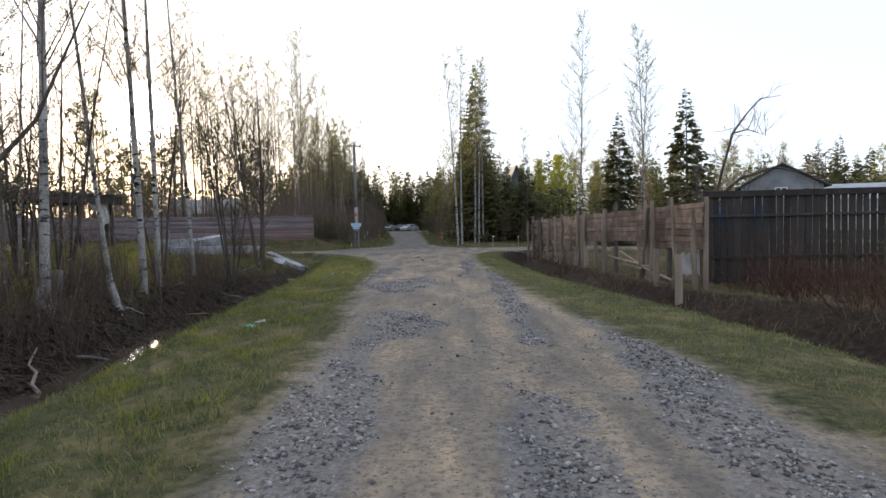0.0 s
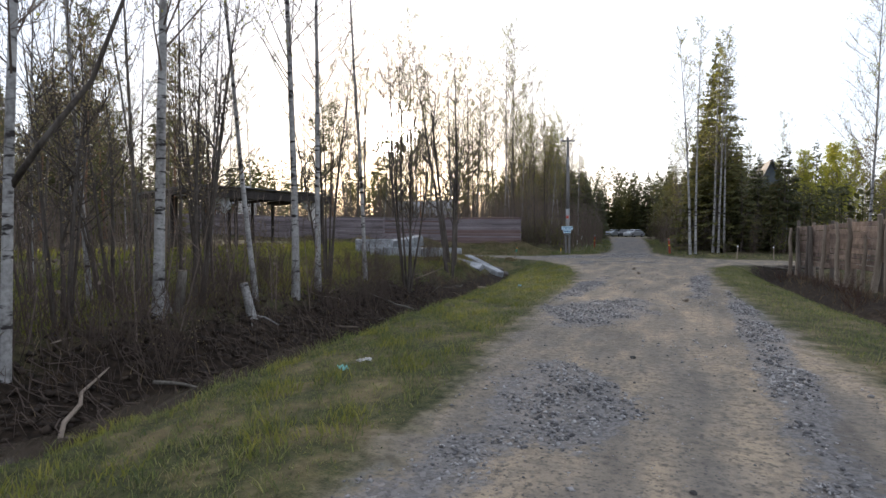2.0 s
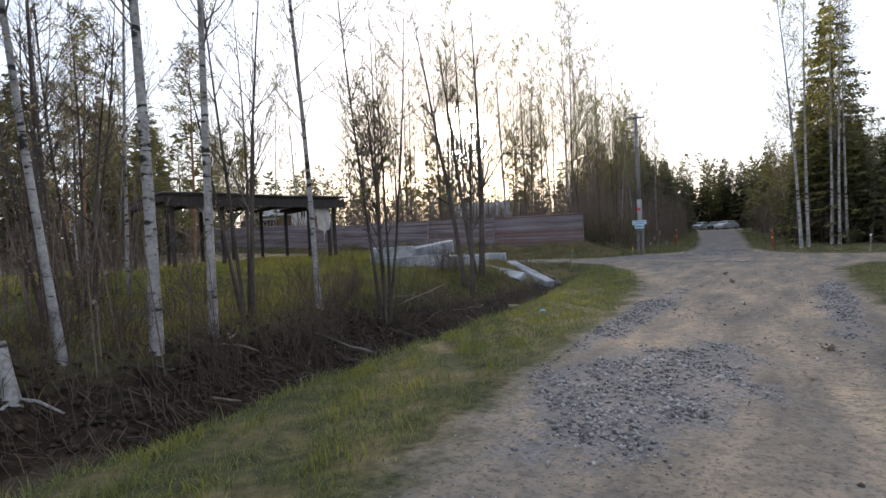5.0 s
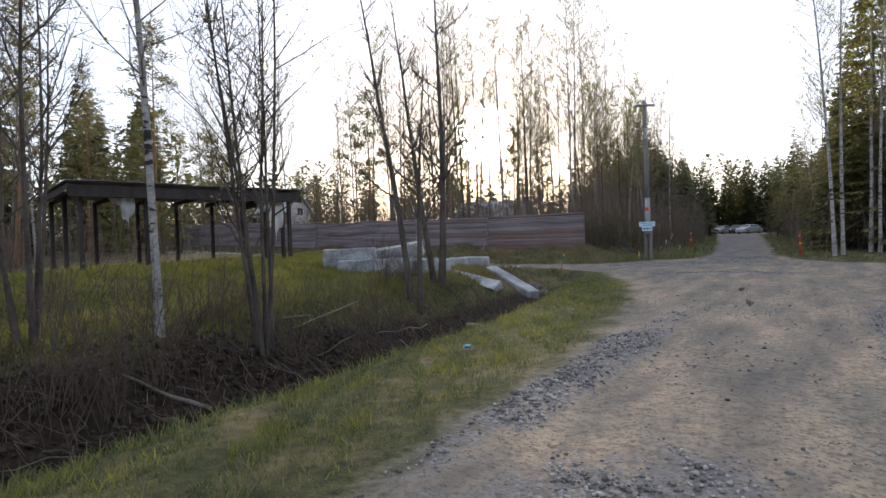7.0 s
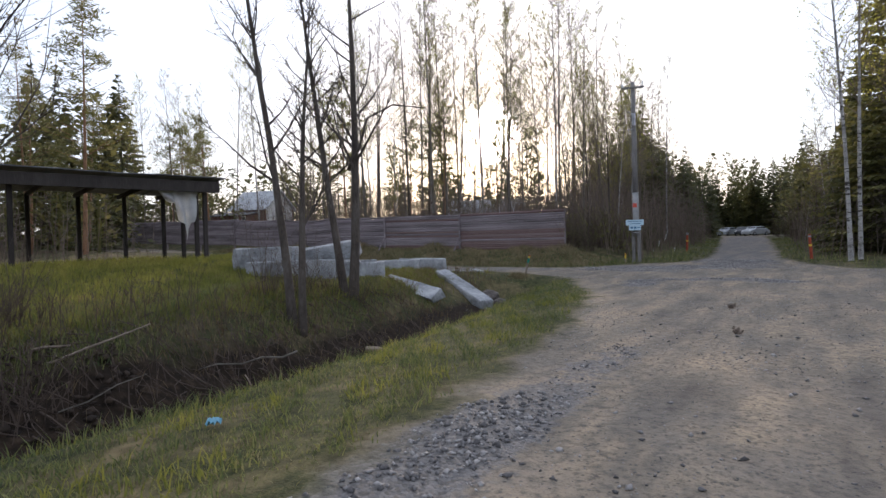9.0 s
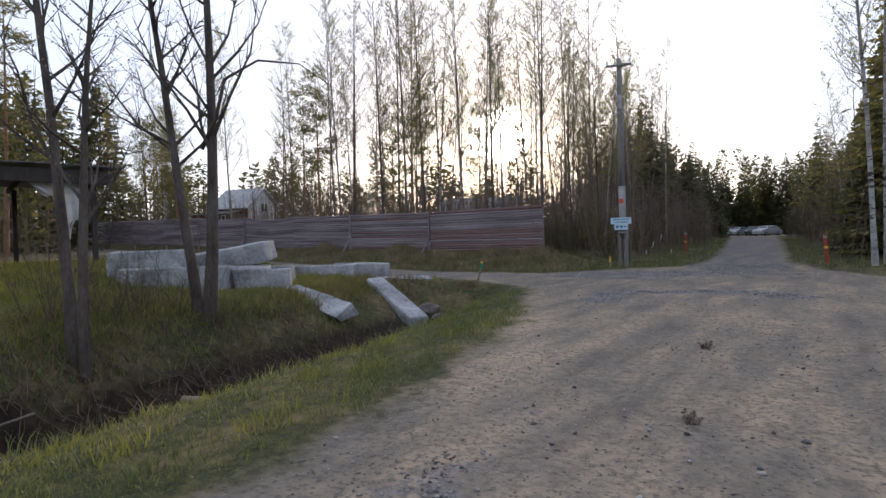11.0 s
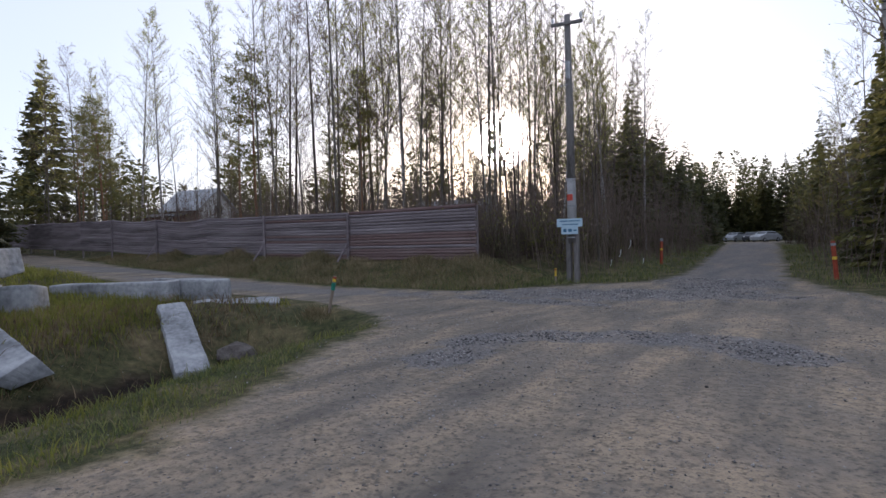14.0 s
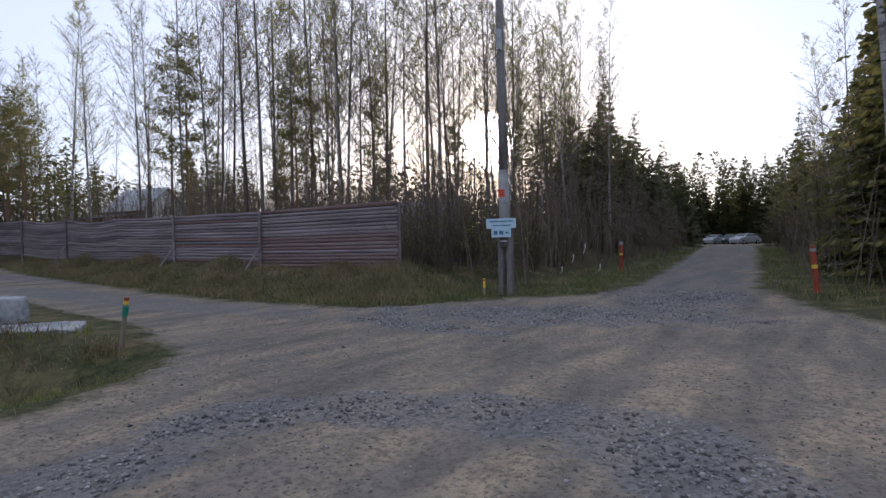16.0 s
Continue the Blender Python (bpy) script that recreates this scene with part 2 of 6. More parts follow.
def terrain_material():
    """Sand, crushed stone, turf and mud, told apart by the distance from the road's edge and by the ditch."""
    m = bpy.data.materials.new("earth_road_and_turf")
    m.use_nodes = True
    n, l = m.node_tree.nodes, m.node_tree.links
    b = n["Principled BSDF"]
    b.inputs["Roughness"].default_value = 0.95
    b.inputs["Specular IOR Level"].default_value = 0.15
    tc = n.new("ShaderNodeTexCoord")

    def noise_(scale, detail=4, stretch=None, rough=0.55):
        k = n.new("ShaderNodeTexNoise")
        k.inputs["Scale"].default_value, k.inputs["Detail"].default_value, k.inputs["Roughness"].default_value = scale, detail, rough
        if stretch:
            mp = n.new("ShaderNodeMapping")
            mp.inputs["Scale"].default_value = stretch
            mp.inputs["Rotation"].default_value = (0, 0, 0.07)
            l.new(tc.outputs["Object"], mp.inputs[0]), l.new(mp.outputs[0], k.inputs[0])
        else:
            l.new(tc.outputs["Object"], k.inputs[0])
        return k.outputs[0]

    def ramp(src, stops):
        r = n.new("ShaderNodeValToRGB")
        e = r.color_ramp.elements
        for i, (p, c) in enumerate(stops):
            c = (*c, 1) if isinstance(c, tuple) else (c, c, c, 1)
            if i < 2:
                e[i].position, e[i].color = p, c
            else:
                e.new(p).color = c
        l.new(src, r.inputs[0])
        return r.outputs[0]

    def mix(f, a, c, blend="MIX"):
        k = n.new("ShaderNodeMix")
        k.data_type, k.blend_type = "RGBA", blend
        for s, v in (("Factor", f), ("A", a), ("B", c)):
            if isinstance(v, (float, int)):
                k.inputs[s].default_value = v
            else:
                l.new(v, k.inputs[s])
        return k.outputs["Result"]

    def maths(op, a, c, d=None):
        k = n.new("ShaderNodeMath")
        k.operation = op
        for i, v in enumerate((a, c, d)):
            if v is None:
                continue
            if isinstance(v, (float, int)):
                k.inputs[i].default_value = v
            else:
                l.new(v, k.inputs[i])
        return k.outputs[0]

    def attr(name):
        k = n.new("ShaderNodeAttribute")
        k.attribute_name = name
        return k.outputs["Fac"]

    edge, gravel, mud = attr("edge"), attr("gravel"), attr("mud")
    n_big, n_mid, n_fine, n_grit, n_clod = noise_(0.35), noise_(1.6), noise_(9, 5), noise_(60, 3), noise_(22, 4, None, 0.65)
    streak = noise_(1.0, 5, (1.9, 0.4, 1))
    sand = ramp(streak, [(0.30, (0.115, 0.103, 0.088)), (0.46, (0.225, 0.193, 0.15)), (0.62, (0.37, 0.295, 0.205))])
    sand = mix(ramp(n_mid, [(0.42, 0.0), (0.70, 0.55)]), sand, ramp(n_fine, [(0.3, (0.15, 0.14, 0.128)), (0.7, (0.235, 0.21, 0.18))]))
    sand = mix(ramp(n_grit, [(0.56, 0.0), (0.68, 0.55)]), sand, ramp(n_fine, [(0.4, (0.09, 0.088, 0.085)), (0.6, (0.17, 0.165, 0.16))]))
    sand = mix(ramp(n_clod, [(0.52, 0.0), (0.66, 0.75)]), sand, ramp(n_mid, [(0.3, (0.085, 0.074, 0.062)), (0.7, (0.13, 0.115, 0.098))]))
    peb = n.new("ShaderNodeTexVoronoi")
    peb.inputs["Scale"].default_value = 26
    l.new(tc.outputs["Object"], peb.inputs[0])
    few = maths("MULTIPLY", ramp(peb.outputs["Distance"], [(0.20, 1.0), (0.30, 0.0)]), ramp(peb.outputs["Color"], [(0.52, 0.0), (0.56, 0.85)]))
    sand = mix(few, sand, ramp(peb.outputs["Color"], [(0.52, (0.05, 0.047, 0.045)), (0.78, (0.12, 0.115, 0.11)), (0.98, (0.34, 0.315, 0.29))]))
    scuff = ramp(noise_(11.0, 4, None, 0.65), [(0.46, 0.0), (0.60, 0.4)])
    sand = mix(scuff, sand, ramp(n_fine, [(0.35, (0.075, 0.068, 0.06)), (0.65, (0.14, 0.128, 0.112))]))
    blot = ramp(noise_(3.4, 5, None, 0.7), [(0.50, 0.0), (0.64, 0.45)])
    sand = mix(blot, sand, ramp(n_fine, [(0.35, (0.085, 0.077, 0.068)), (0.65, (0.155, 0.14, 0.12))]))
    vor = n.new("ShaderNodeTexVoronoi")
    vor.inputs["Scale"].default_value = 34
    l.new(tc.outputs["Object"], vor.inputs[0])
    stone = ramp(vor.outputs["Color"], [(0.1, (0.085, 0.085, 0.09)), (0.5, (0.165, 0.165, 0.172)), (0.95, (0.26, 0.255, 0.255))])
    g = maths("MULTIPLY_ADD", n_fine, 0.5, maths("MULTIPLY_ADD", n_mid, 0.5, gravel))
    gm = ramp(maths("MULTIPLY_ADD", n_clod, 0.35, g), [(0.88, 0.0), (1.20, 0.6)])
    road = mix(gm, sand, stone)
    # turf kept extra dark: shade between the tufts is put into its colour
    turf = mix(ramp(n_grit, [(0.38, 0.0), (0.62, 1.0)]), ramp(n_fine, [(0.28, (0.014, 0.018, 0.009)), (0.5, (0.034, 0.044, 0.016)), (0.72, (0.075, 0.08, 0.028))]), ramp(n_fine, [(0.3, (0.04, 0.045, 0.02)), (0.7, (0.11, 0.10, 0.045))]))
    turf = mix(ramp(n_mid, [(0.45, 0.0), (0.68, 0.8)]), turf, ramp(n_fine, [(0.3, (0.11, 0.085, 0.045)), (0.7, (0.22, 0.175, 0.095))]))
    floor = ramp(n_fine, [(0.3, (0.05, 0.035, 0.022)), (0.5, (0.10, 0.075, 0.045)), (0.72, (0.17, 0.13, 0.08))])
    floor = mix(ramp(n_big, [(0.34, 0.0), (0.50, 0.9)]), floor, turf)
    wood = maths("MULTIPLY", attr("wild"), 1.0)
    land = mix(wood, turf, floor)
    muck = ramp(n_fine, [(0.3, (0.010, 0.0075, 0.0055)), (0.55, (0.028, 0.02, 0.014)), (0.75, (0.065, 0.046, 0.03))])
    land = mix(ramp(maths("MULTIPLY_ADD", n_mid, 0.35, mud), [(0.42, 0.0), (0.68, 1.0)]), land, muck)
    e = maths("MULTIPLY_ADD", maths("SUBTRACT", n_mid, 0.5), 0.9, maths("MULTIPLY_ADD", maths("SUBTRACT", n_fine, 0.5), 0.35, edge))
    em = ramp(maths("MULTIPLY_ADD", e, 0.5, 0.5), [(0.42, 0.0), (0.60, 1.0)])
    l.new(mix(em, land, road), b.inputs["Base Color"])
    bp, bp2 = n.new("ShaderNodeBump"), n.new("ShaderNodeBump")
    bp.inputs["Strength"].default_value, bp.inputs["Distance"].default_value = 0.75, 0.03
    l.new(maths("ADD", maths("MULTIPLY_ADD", n_clod, 0.5, n_fine), maths("MULTIPLY_ADD", few, 0.25, maths("MULTIPLY", n_grit, 0.4))), bp.inputs["Height"])
    bp2.inputs["Distance"].default_value = 0.02
    l.new(maths("MULTIPLY", gm, em), bp2.inputs["Strength"])
    l.new(maths("SUBTRACT", 1.0, vor.outputs["Distance"]), bp2.inputs["Height"])
    l.new(bp.outputs[0], bp2.inputs["Normal"]), l.new(bp2.outputs[0], b.inputs["Normal"])
    return m


EARTH = terrain_material()


# ---- mesh tools ----
class Geo:
    """A mesh in the making: points, faces and a material slot for each face."""

    def __init__(self):
        self.v, self.f, self.m = [], [], []

    def face(self, pts, slot=0):
        i = len(self.v)
        self.v.extend(tuple(p) for p in pts)
        self.f.append(tuple(range(i, i + len(pts))))
        self.m.append(slot)

    def tube(self, pts, rads, sides=6, slot=0, cap=True):
        base = len(self.v)
        pts = [Vector(p) for p in pts]
        ref = None
        for k, p in enumerate(pts):
            d = (pts[min(k + 1, len(pts) - 1)] - pts[max(k - 1, 0)]).normalized()
            if ref is None:
                ref = d.orthogonal().normalized()
            ref = (ref - d * ref.dot(d)).normalized()
            w = d.cross(ref)
            for j in range(sides):
                a = 2 * math.pi * j / sides
                self.v.append(tuple(p + (ref * math.cos(a) + w * math.sin(a)) * rads[k]))
        for k in range(len(pts) - 1):
            for j in range(sides):
                a, b = base + k * sides + j, base + k * sides + (j + 1) % sides
                self.f.append((a, b, b + sides, a + sides))
                self.m.append(slot)
        if cap:
            self.f.append(tuple(base + (len(pts) - 1) * sides + j for j in range(sides)))
            self.f.append(tuple(base + sides - 1 - j for j in range(sides)))
            self.m += [slot, slot]

    def box(self, size, m=None, bev=0.01, jit=0.0, rng=None, slot=0):
        """A box with chamfered edges about the origin of m."""
        m = m or Matrix()
        sx, sy, sz = (s / 2 for s in size)
        b = min(bev, sx * 0.45, sy * 0.45, sz * 0.45)
        base, idx = len(self.v), {}
        for x in (-1, 1):
            for y in (-1, 1):
                for z in (-1, 1):
                    j = [(rng.uniform(-jit, jit) if rng else 0) for _ in range(3)]
                    for ax, p in enumerate(((sx, sy - b, sz - b), (sx - b, sy, sz - b), (sx - b, sy - b, sz))):
                        idx[x, y, z, ax] = len(self.v)
                        self.v.append(tuple(m @ Vector((x * p[0] + j[0], y * p[1] + j[1], z * p[2] + j[2]))))
        F = []
        s = (-1, 1)
        ring = ((-1, -1), (1, -1), (1, 1), (-1, 1))
        for k in s:
            F.append([idx[k, a, c, 0] for a, c in ring][::k])
            F.append([idx[a, k, c, 1] for a, c in ring][::-k])
            F.append([idx[a, c, k, 2] for a, c in ring][::k])
        for a in s:
            for c in s:
                o = a * c
                F.append([idx[a, c, -1, 0], idx[a, c, -1, 1], idx[a, c, 1, 1], idx[a, c, 1, 0]][::o])
                F.append([idx[a, -1, c, 0], idx[a, 1, c, 0], idx[a, 1, c, 2], idx[a, -1, c, 2]][::o])
                F.append([idx[-1, a, c, 1], idx[-1, a, c, 2], idx[1, a, c, 2], idx[1, a, c, 1]][::o])
        for x in s:
            for y in s:
                for z in s:
                    F.append([idx[x, y, z, k] for k in range(3)][::x * y * z])
        self.f += [tuple(q) for q in F]
        self.m += [slot] * len(F)

    def mesh(self, name, *mats):
        me = bpy.data.meshes.new(name)
        me.from_pydata(self.v, [], self.f)
        for k in mats:
            me.materials.append(k)
        if len(mats) > 1:
            me.polygons.foreach_set("material_index", self.m)
        me.update()
        return me


def smooth(me):
    me.polygons.foreach_set("use_smooth", [True] * len(me.polygons))
    return me


def part(name, geo, material, parent, label="", at=None, soft=False):
    me = geo if isinstance(geo, bpy.types.Mesh) else geo.mesh(name, material)
    if soft:
        smooth(me)
    ob = new(name, me)
    ob.parent = parent
    if at is not None:
        ob.matrix_basis = at
    if label:
        ob["label"] = label
    return ob


def thing(name, m, label, category, group="", kind=""):
    ob = new(name)
    ob.empty_display_size = 0.2
    ob.matrix_basis = m
    return tagged(ob, label, category, group, kind)


def sstep(a, b, x):
    t = np.clip((x - a) / (b - a), 0, 1)
    return t * t * (3 - 2 * t)


# ---- the lie of the land ----
LEFT_EDGE = [(-1.2, -14), (-1.2, 0), (-1.3, 4), (-1.42, 7.6), (-1.75, 10.5), (-2.15, 15), (-2.25, 19), (-3.0, 24.2), (-3.4, 25.5), (-3.95, 27.9), (-5.3, 30.3), (-5.9, 32.0), (-7.1, 32.9), (-9.4, 33.8), (-15.5, 34.6), (-40, 36.5), (-120, 42)]
FAR_LEFT = [(-120, 47), (-40, 41.0), (-28, 38.6), (-16.5, 37.6), (-8.4, 37.5), (-7.4, 38.5), (-6.3, 40.3), (-4.6, 42.0), (-4.15, 44.5), (-4.6, 50), (-5.5, 59), (-7.0, 70), (-8.1, 80), (-10.4, 100), (-19, 106), (-19, 122)]
FAR_RIGHT = [(2, 122), (2, 108), (-5.6, 100), (-4.0, 80), (-3.2, 70), (-1.8, 50), (-1.4, 44), (-0.6, 41.6), (0.9, 38), (4, 36.8), (12, 36.6), (90, 38)]
RIGHT_EDGE = [(90, 34.0), (12, 32.8), (4.5, 32.2), (2.2, 30.8), (1.45, 28.4), (1.35, 24), (1.5, 18), (1.95, 11), (2.4, 7.4), (2.78, 5), (2.9, 0), (2.9, -14)]
ROAD = np.array(LEFT_EDGE + FAR_LEFT + FAR_RIGHT + RIGHT_EDGE)
# crushed-stone patches: middle, half sizes, turn
GRAVEL = [(-0.85, 4.4, 0.45, 2.6, -4), (0.85, 2.6, 0.4, 2.4, 0), (2.25, 5.0, 0.42, 6.0, 6), (1.45, 14, 0.28, 8, 2), (-0.95, 14.3, 0.85, 2.0, 8), (-1.95, 18.4, 0.36, 3.8, 2), (0.9, 21, 0.3, 4, 2), (-3.68, 30.5, 0.42, 0.65, 5), (-3.85, 31.5, 0.5, 0.6, 10), (-3.1, 32.2, 0.85, 0.48, -15), (-2.1, 32.55, 0.8, 0.5, -8), (-1.25, 32.5, 0.55, 0.6, 10), (-0.75, 32.0, 0.5, 0.55, 30), (-5.6, 36.0, 1.9, 0.45, 12), (-4.4, 38.0, 3.6, 1.4, -12), (-2.9, 44, 1.5, 6, -5), (-0.6, 8.4, 0.6, 1.3, -10), (-4.1, 57, 1.7, 11, -6), (-6.0, 80, 2.0, 16, -6), (-15, 36.1, 7.0, 0.9, -2), (-26, 37.6, 7.0, 0.9, -8)]


def edge_distance(x, y):
    """Metres from the road's edge, positive on the road."""
    x, y = np.asarray(x, float), np.asarray(y, float)
    best, inside = np.full(x.shape, 1e9), np.zeros(x.shape, bool)
    for k in range(len(ROAD)):
        (ax, ay), (bx, by) = ROAD[k], ROAD[(k + 1) % len(ROAD)]
        dx, dy = bx - ax, by - ay
        t = np.clip(((x - ax) * dx + (y - ay) * dy) / (dx * dx + dy * dy), 0, 1)
        best = np.minimum(best, np.hypot(x - ax - t * dx, y - ay - t * dy))
        if ay != by:
            inside ^= ((ay > y) != (by > y)) & (x < ax + (y - ay) / (by - ay) * dx)
    return np.where(inside, best, -best)


def gravel_at(x, y):
    g = np.zeros(np.shape(x))
    for cx, cy, rx, ry, turn in GRAVEL:
        c, s = math.cos(radians(turn)), math.sin(radians(turn))
        u, v = (x - cx) * c - (y - cy) * s, (x - cx) * s + (y - cy) * c
        g = np.maximum(g, 1 - np.hypot(u / rx, v / ry) * 0.75)
    g = g + 0.10 * wob(x, y, 2.7, 3) * (g > 0.02) + 0.08 * wob(x, y, 6.3, 1) * (g > 0.02)
    return np.clip(g, 0, 1)


def left_ditch(y):
    return np.interp(y, [-10, 0, 7, 12, 18, 23, 27, 30], [-4.9, -4.95, -5.1, -5.55, -5.9, -6.2, -6.75, -7.35])


def right_ditch(y):
    return np.interp(y, [-10, 0, 6, 10, 13, 17, 24, 30], [6.2, 6.0, 5.75, 5.25, 4.75, 4.1, 3.75, 3.7])


def wob(x, y, s, k=0.0):
    return np.sin(x * s + 1.3 * k) * np.cos(y * s * 0.83 + k) + 0.5 * np.sin(x * s * 2.3 + y * s * 1.7 + k * 2)


def height(x, y):
    x, y = np.asarray(x, float), np.asarray(y, float)
    e = edge_distance(x, y)
    z = 0.034 * np.maximum(0, -x - 13) * sstep(20, 40, y) * (x > -90) + np.where(x <= -90, 2.6 * sstep(20, 40, y), 0)
    z = z + np.interp(y, [41, 50, 60, 90, 115, 300], [0, 0.25, 0.40, 0.68, 0.7, 1.0])
    out = np.maximum(0, -e)
    wild = sstep(0.2, 2.5, out)
    # left side: verge, ditch, bank and the plot behind it
    d = x - left_ditch(y)
    end = sstep(33.0, 31.0, y)
    verge = -0.10 * sstep(0, 1.2, out) - 0.12 * sstep(1.0, 2.4, out)
    plot = 0.22 * sstep(-1.0, -2.6, d) + 0.5 * sstep(-4, -9, d) + 0.05 * wob(x, y, 0.8)
    far_side = np.interp(y, [20, 25, 30], [1.0, 1.35, 1.5])
    base = verge + (plot - verge) * sstep(0.0, -1.9, d)
    lz = base - np.interp(y, [16, 22, 28], [0.55, 0.68, 0.62]) * np.exp(-(d / np.where(d > 0, 0.75, far_side)) ** 2) * end
    lz = lz + (0.07 * wob(x, y, 3.7, 2) + 0.05 * wob(x, y, 8.1, 4)) * np.exp(-((d + 1.05) / 0.6) ** 2) * sstep(27, 22, y)
    lz = lz + (0.06 - lz) * sstep(31.0, 33.2, y) * sstep(0.5, -0.8, d)
    leftside = (x < -1.0) & (y < 34.5)
    # right side: verge, ditch and the ground under the fences
    d2 = x - right_ditch(y)
    rz = -0.06 * sstep(0, 1.5, out) - 0.55 * np.exp(-(d2 / 0.7) ** 2) * sstep(31.8, 29.6, y) - 0.2 * sstep(0.2, 1.5, d2) * sstep(9, 14, y)
    rightside = (x > 0.5) & (y < 34.5)
    # far side: the bank under the long fence, the woods
    lump = 0.10 * np.clip(wob(x, y, 1.1, 3), -0.4, 1.5) * sstep(1.2, 2.4, out)
    bank = lump + 0.64 * sstep(0.3, 3.3, out) * sstep(-6.5, -9.5, x) + (0.10 * sstep(0.3, 2.0, out) + 0.04 * wob(x, y, 0.5)) * sstep(-9.5, -6.5, x)
    fz = np.where(x < -5, bank, 0.12 * sstep(0.5, 3, out))
    side = np.where(leftside, lz, np.where(rightside, rz, fz))
    rut = -0.025 * np.exp(-((x + 0.55 + 0.05 * y) / 0.35) ** 2) - 0.02 * np.exp(-((x - 1.2 + 0.05 * y) / 0.35) ** 2)
    crown = np.where(e > 0, 0.012 * wob(x, y, 2.1, 2) + rut * (y < 30), 0)
    rough = 0.025 * wob(x, y, 3.1) * wild + 0.02 * wob(x, y, 7.3, 1) * wild
    return z + np.where(e > 0, crown, side + rough)


def ground_z(x, y):
    return float(height(np.array([x]), np.array([y]))[0])


def spread(inner, outer, step, grow=1.18):
    a, b = inner
    mid = list(np.arange(a, b + step / 2, step))
    lo, hi, s = [], [], step
    while (hi[-1] if hi else b) < outer:
        s *= grow
        hi.append((hi[-1] if hi else b) + s)
    s = step
    while (lo[-1] if lo else a) > -outer:
        s *= grow
        lo.append((lo[-1] if lo else a) - s)
    return np.array(lo[::-1] + mid + hi)


def terrain():
    xs, ys = spread((-10, 7), 1500, 0.17), spread((-2, 46), 1500, 0.19)
    X, Y = np.meshgrid(xs, ys)
    Z = height(X, Y)
    E_, G_ = edge_distance(X, Y), gravel_at(X, Y)
    dl, dr = np.abs(X - left_ditch(Y)), np.abs(X - right_ditch(Y))
    mud = np.maximum(np.exp(-(np.where(X > left_ditch(Y), dl / 0.6, dl / np.interp(Y, [17, 23], [1.5, 1.05]))) ** 2) * sstep(32, 29, Y), np.exp(-(np.where(X < right_ditch(Y), dr / 0.55, dr / 1.6)) ** 2) * (Y < 31.5) * (X > 0))
    wild = sstep(-0.6, -1.6, X - left_ditch(Y)) * (Y < 33) + (Y > 42) * sstep(1.5, 4, -E_) + sstep(0.5, 1.5, X - right_ditch(Y)) * (Y < 31)
    wild = np.clip(wild, 0, 1)
    nx = len(xs)
    idx = np.arange(X.size).reshape(X.shape)
    quads = np.stack([idx[:-1, :-1], idx[:-1, 1:], idx[1:, 1:], idx[1:, :-1]], -1).reshape(-1, 4)
    cx, cy = X.ravel()[quads].mean(1), Y.ravel()[quads].mean(1)
    on = edge_distance(cx, cy) > -0.25
    pts = np.stack([X.ravel(), Y.ravel(), Z.ravel()], 1)
    for name, pick, label, cat in (("road", on, "sandy dirt road with crushed stone patches and wheel tracks", "road"), ("ground", ~on, "grassy verges, muddy ditches and brown forest floor", "ground")):
        q = quads[pick]
        used, inv = np.unique(q, return_inverse=True)
        me = bpy.data.meshes.new(name)
        me.from_pydata(pts[used].tolist(), [], inv.reshape(-1, 4).tolist())
        for key, arr in (("edge", E_), ("gravel", G_), ("mud", mud), ("wild", wild)):
            a = me.attributes.new(key, "FLOAT", "POINT")
            a.data.foreach_set("value", np.clip(arr.ravel()[used], -1.0, 1.0).astype(np.float32))
        me.materials.append(EARTH)
        smooth(me)
        tagged(new(name, me), label, cat, kind="structure")


terrain()


# ---- trees ----
def tree_parts(name, label, category, trunk, limbs, crown, bark, leaf, m, group="", thin=None):
    ob = thing(name, m, label, category, group)
    for k, g in enumerate(trunk if isinstance(trunk, list) else [trunk]):
        part("stem" if isinstance(trunk, list) else "trunk", smooth(g.mesh("trunk", bark)), None, ob)
    n = len(limbs.v)
    if crown:
        limbs.v += crown.v
        limbs.f += [tuple(i + n for i in f) for f in crown.f]
        limbs.m += [1] * len(crown.f)
    part("crown", limbs.mesh("crown", thin or TWIG, leaf), None, ob)
    return ob


def leaf_at(g, p, size, rng):
    a = Vector((rng.uniform(-1, 1), rng.uniform(-1, 1), rng.uniform(-1, 1))).normalized()
    b = a.orthogonal().normalized() * size * rng.uniform(0.5, 0.8)
    a = a * size
    g.face((p, p + a * 0.5 + b * 0.5, p + a, p + a * 0.5 - b * 0.5))


def trunk_path(rng, h, lean=(0, 0), bend=0.02, n=10):
    pts, off = [], Vector((0, 0, 0))
    drift = Vector((rng.uniform(-1, 1), rng.uniform(-1, 1), 0)) * bend
    for k in range(n + 1):
        t = k / n
        pts.append(Vector((lean[0] * t * h, lean[1] * t * h, t * h)) + off)
        drift += Vector((rng.uniform(-1, 1), rng.uniform(-1, 1), 0)) * bend * 0.7
        off = off + drift * h / n
    return pts


def along(pts, t):
    f = min(max(t, 0), 0.9999) * (len(pts) - 1)
    k = int(f)
    return pts[k].lerp(pts[k + 1], f - k)


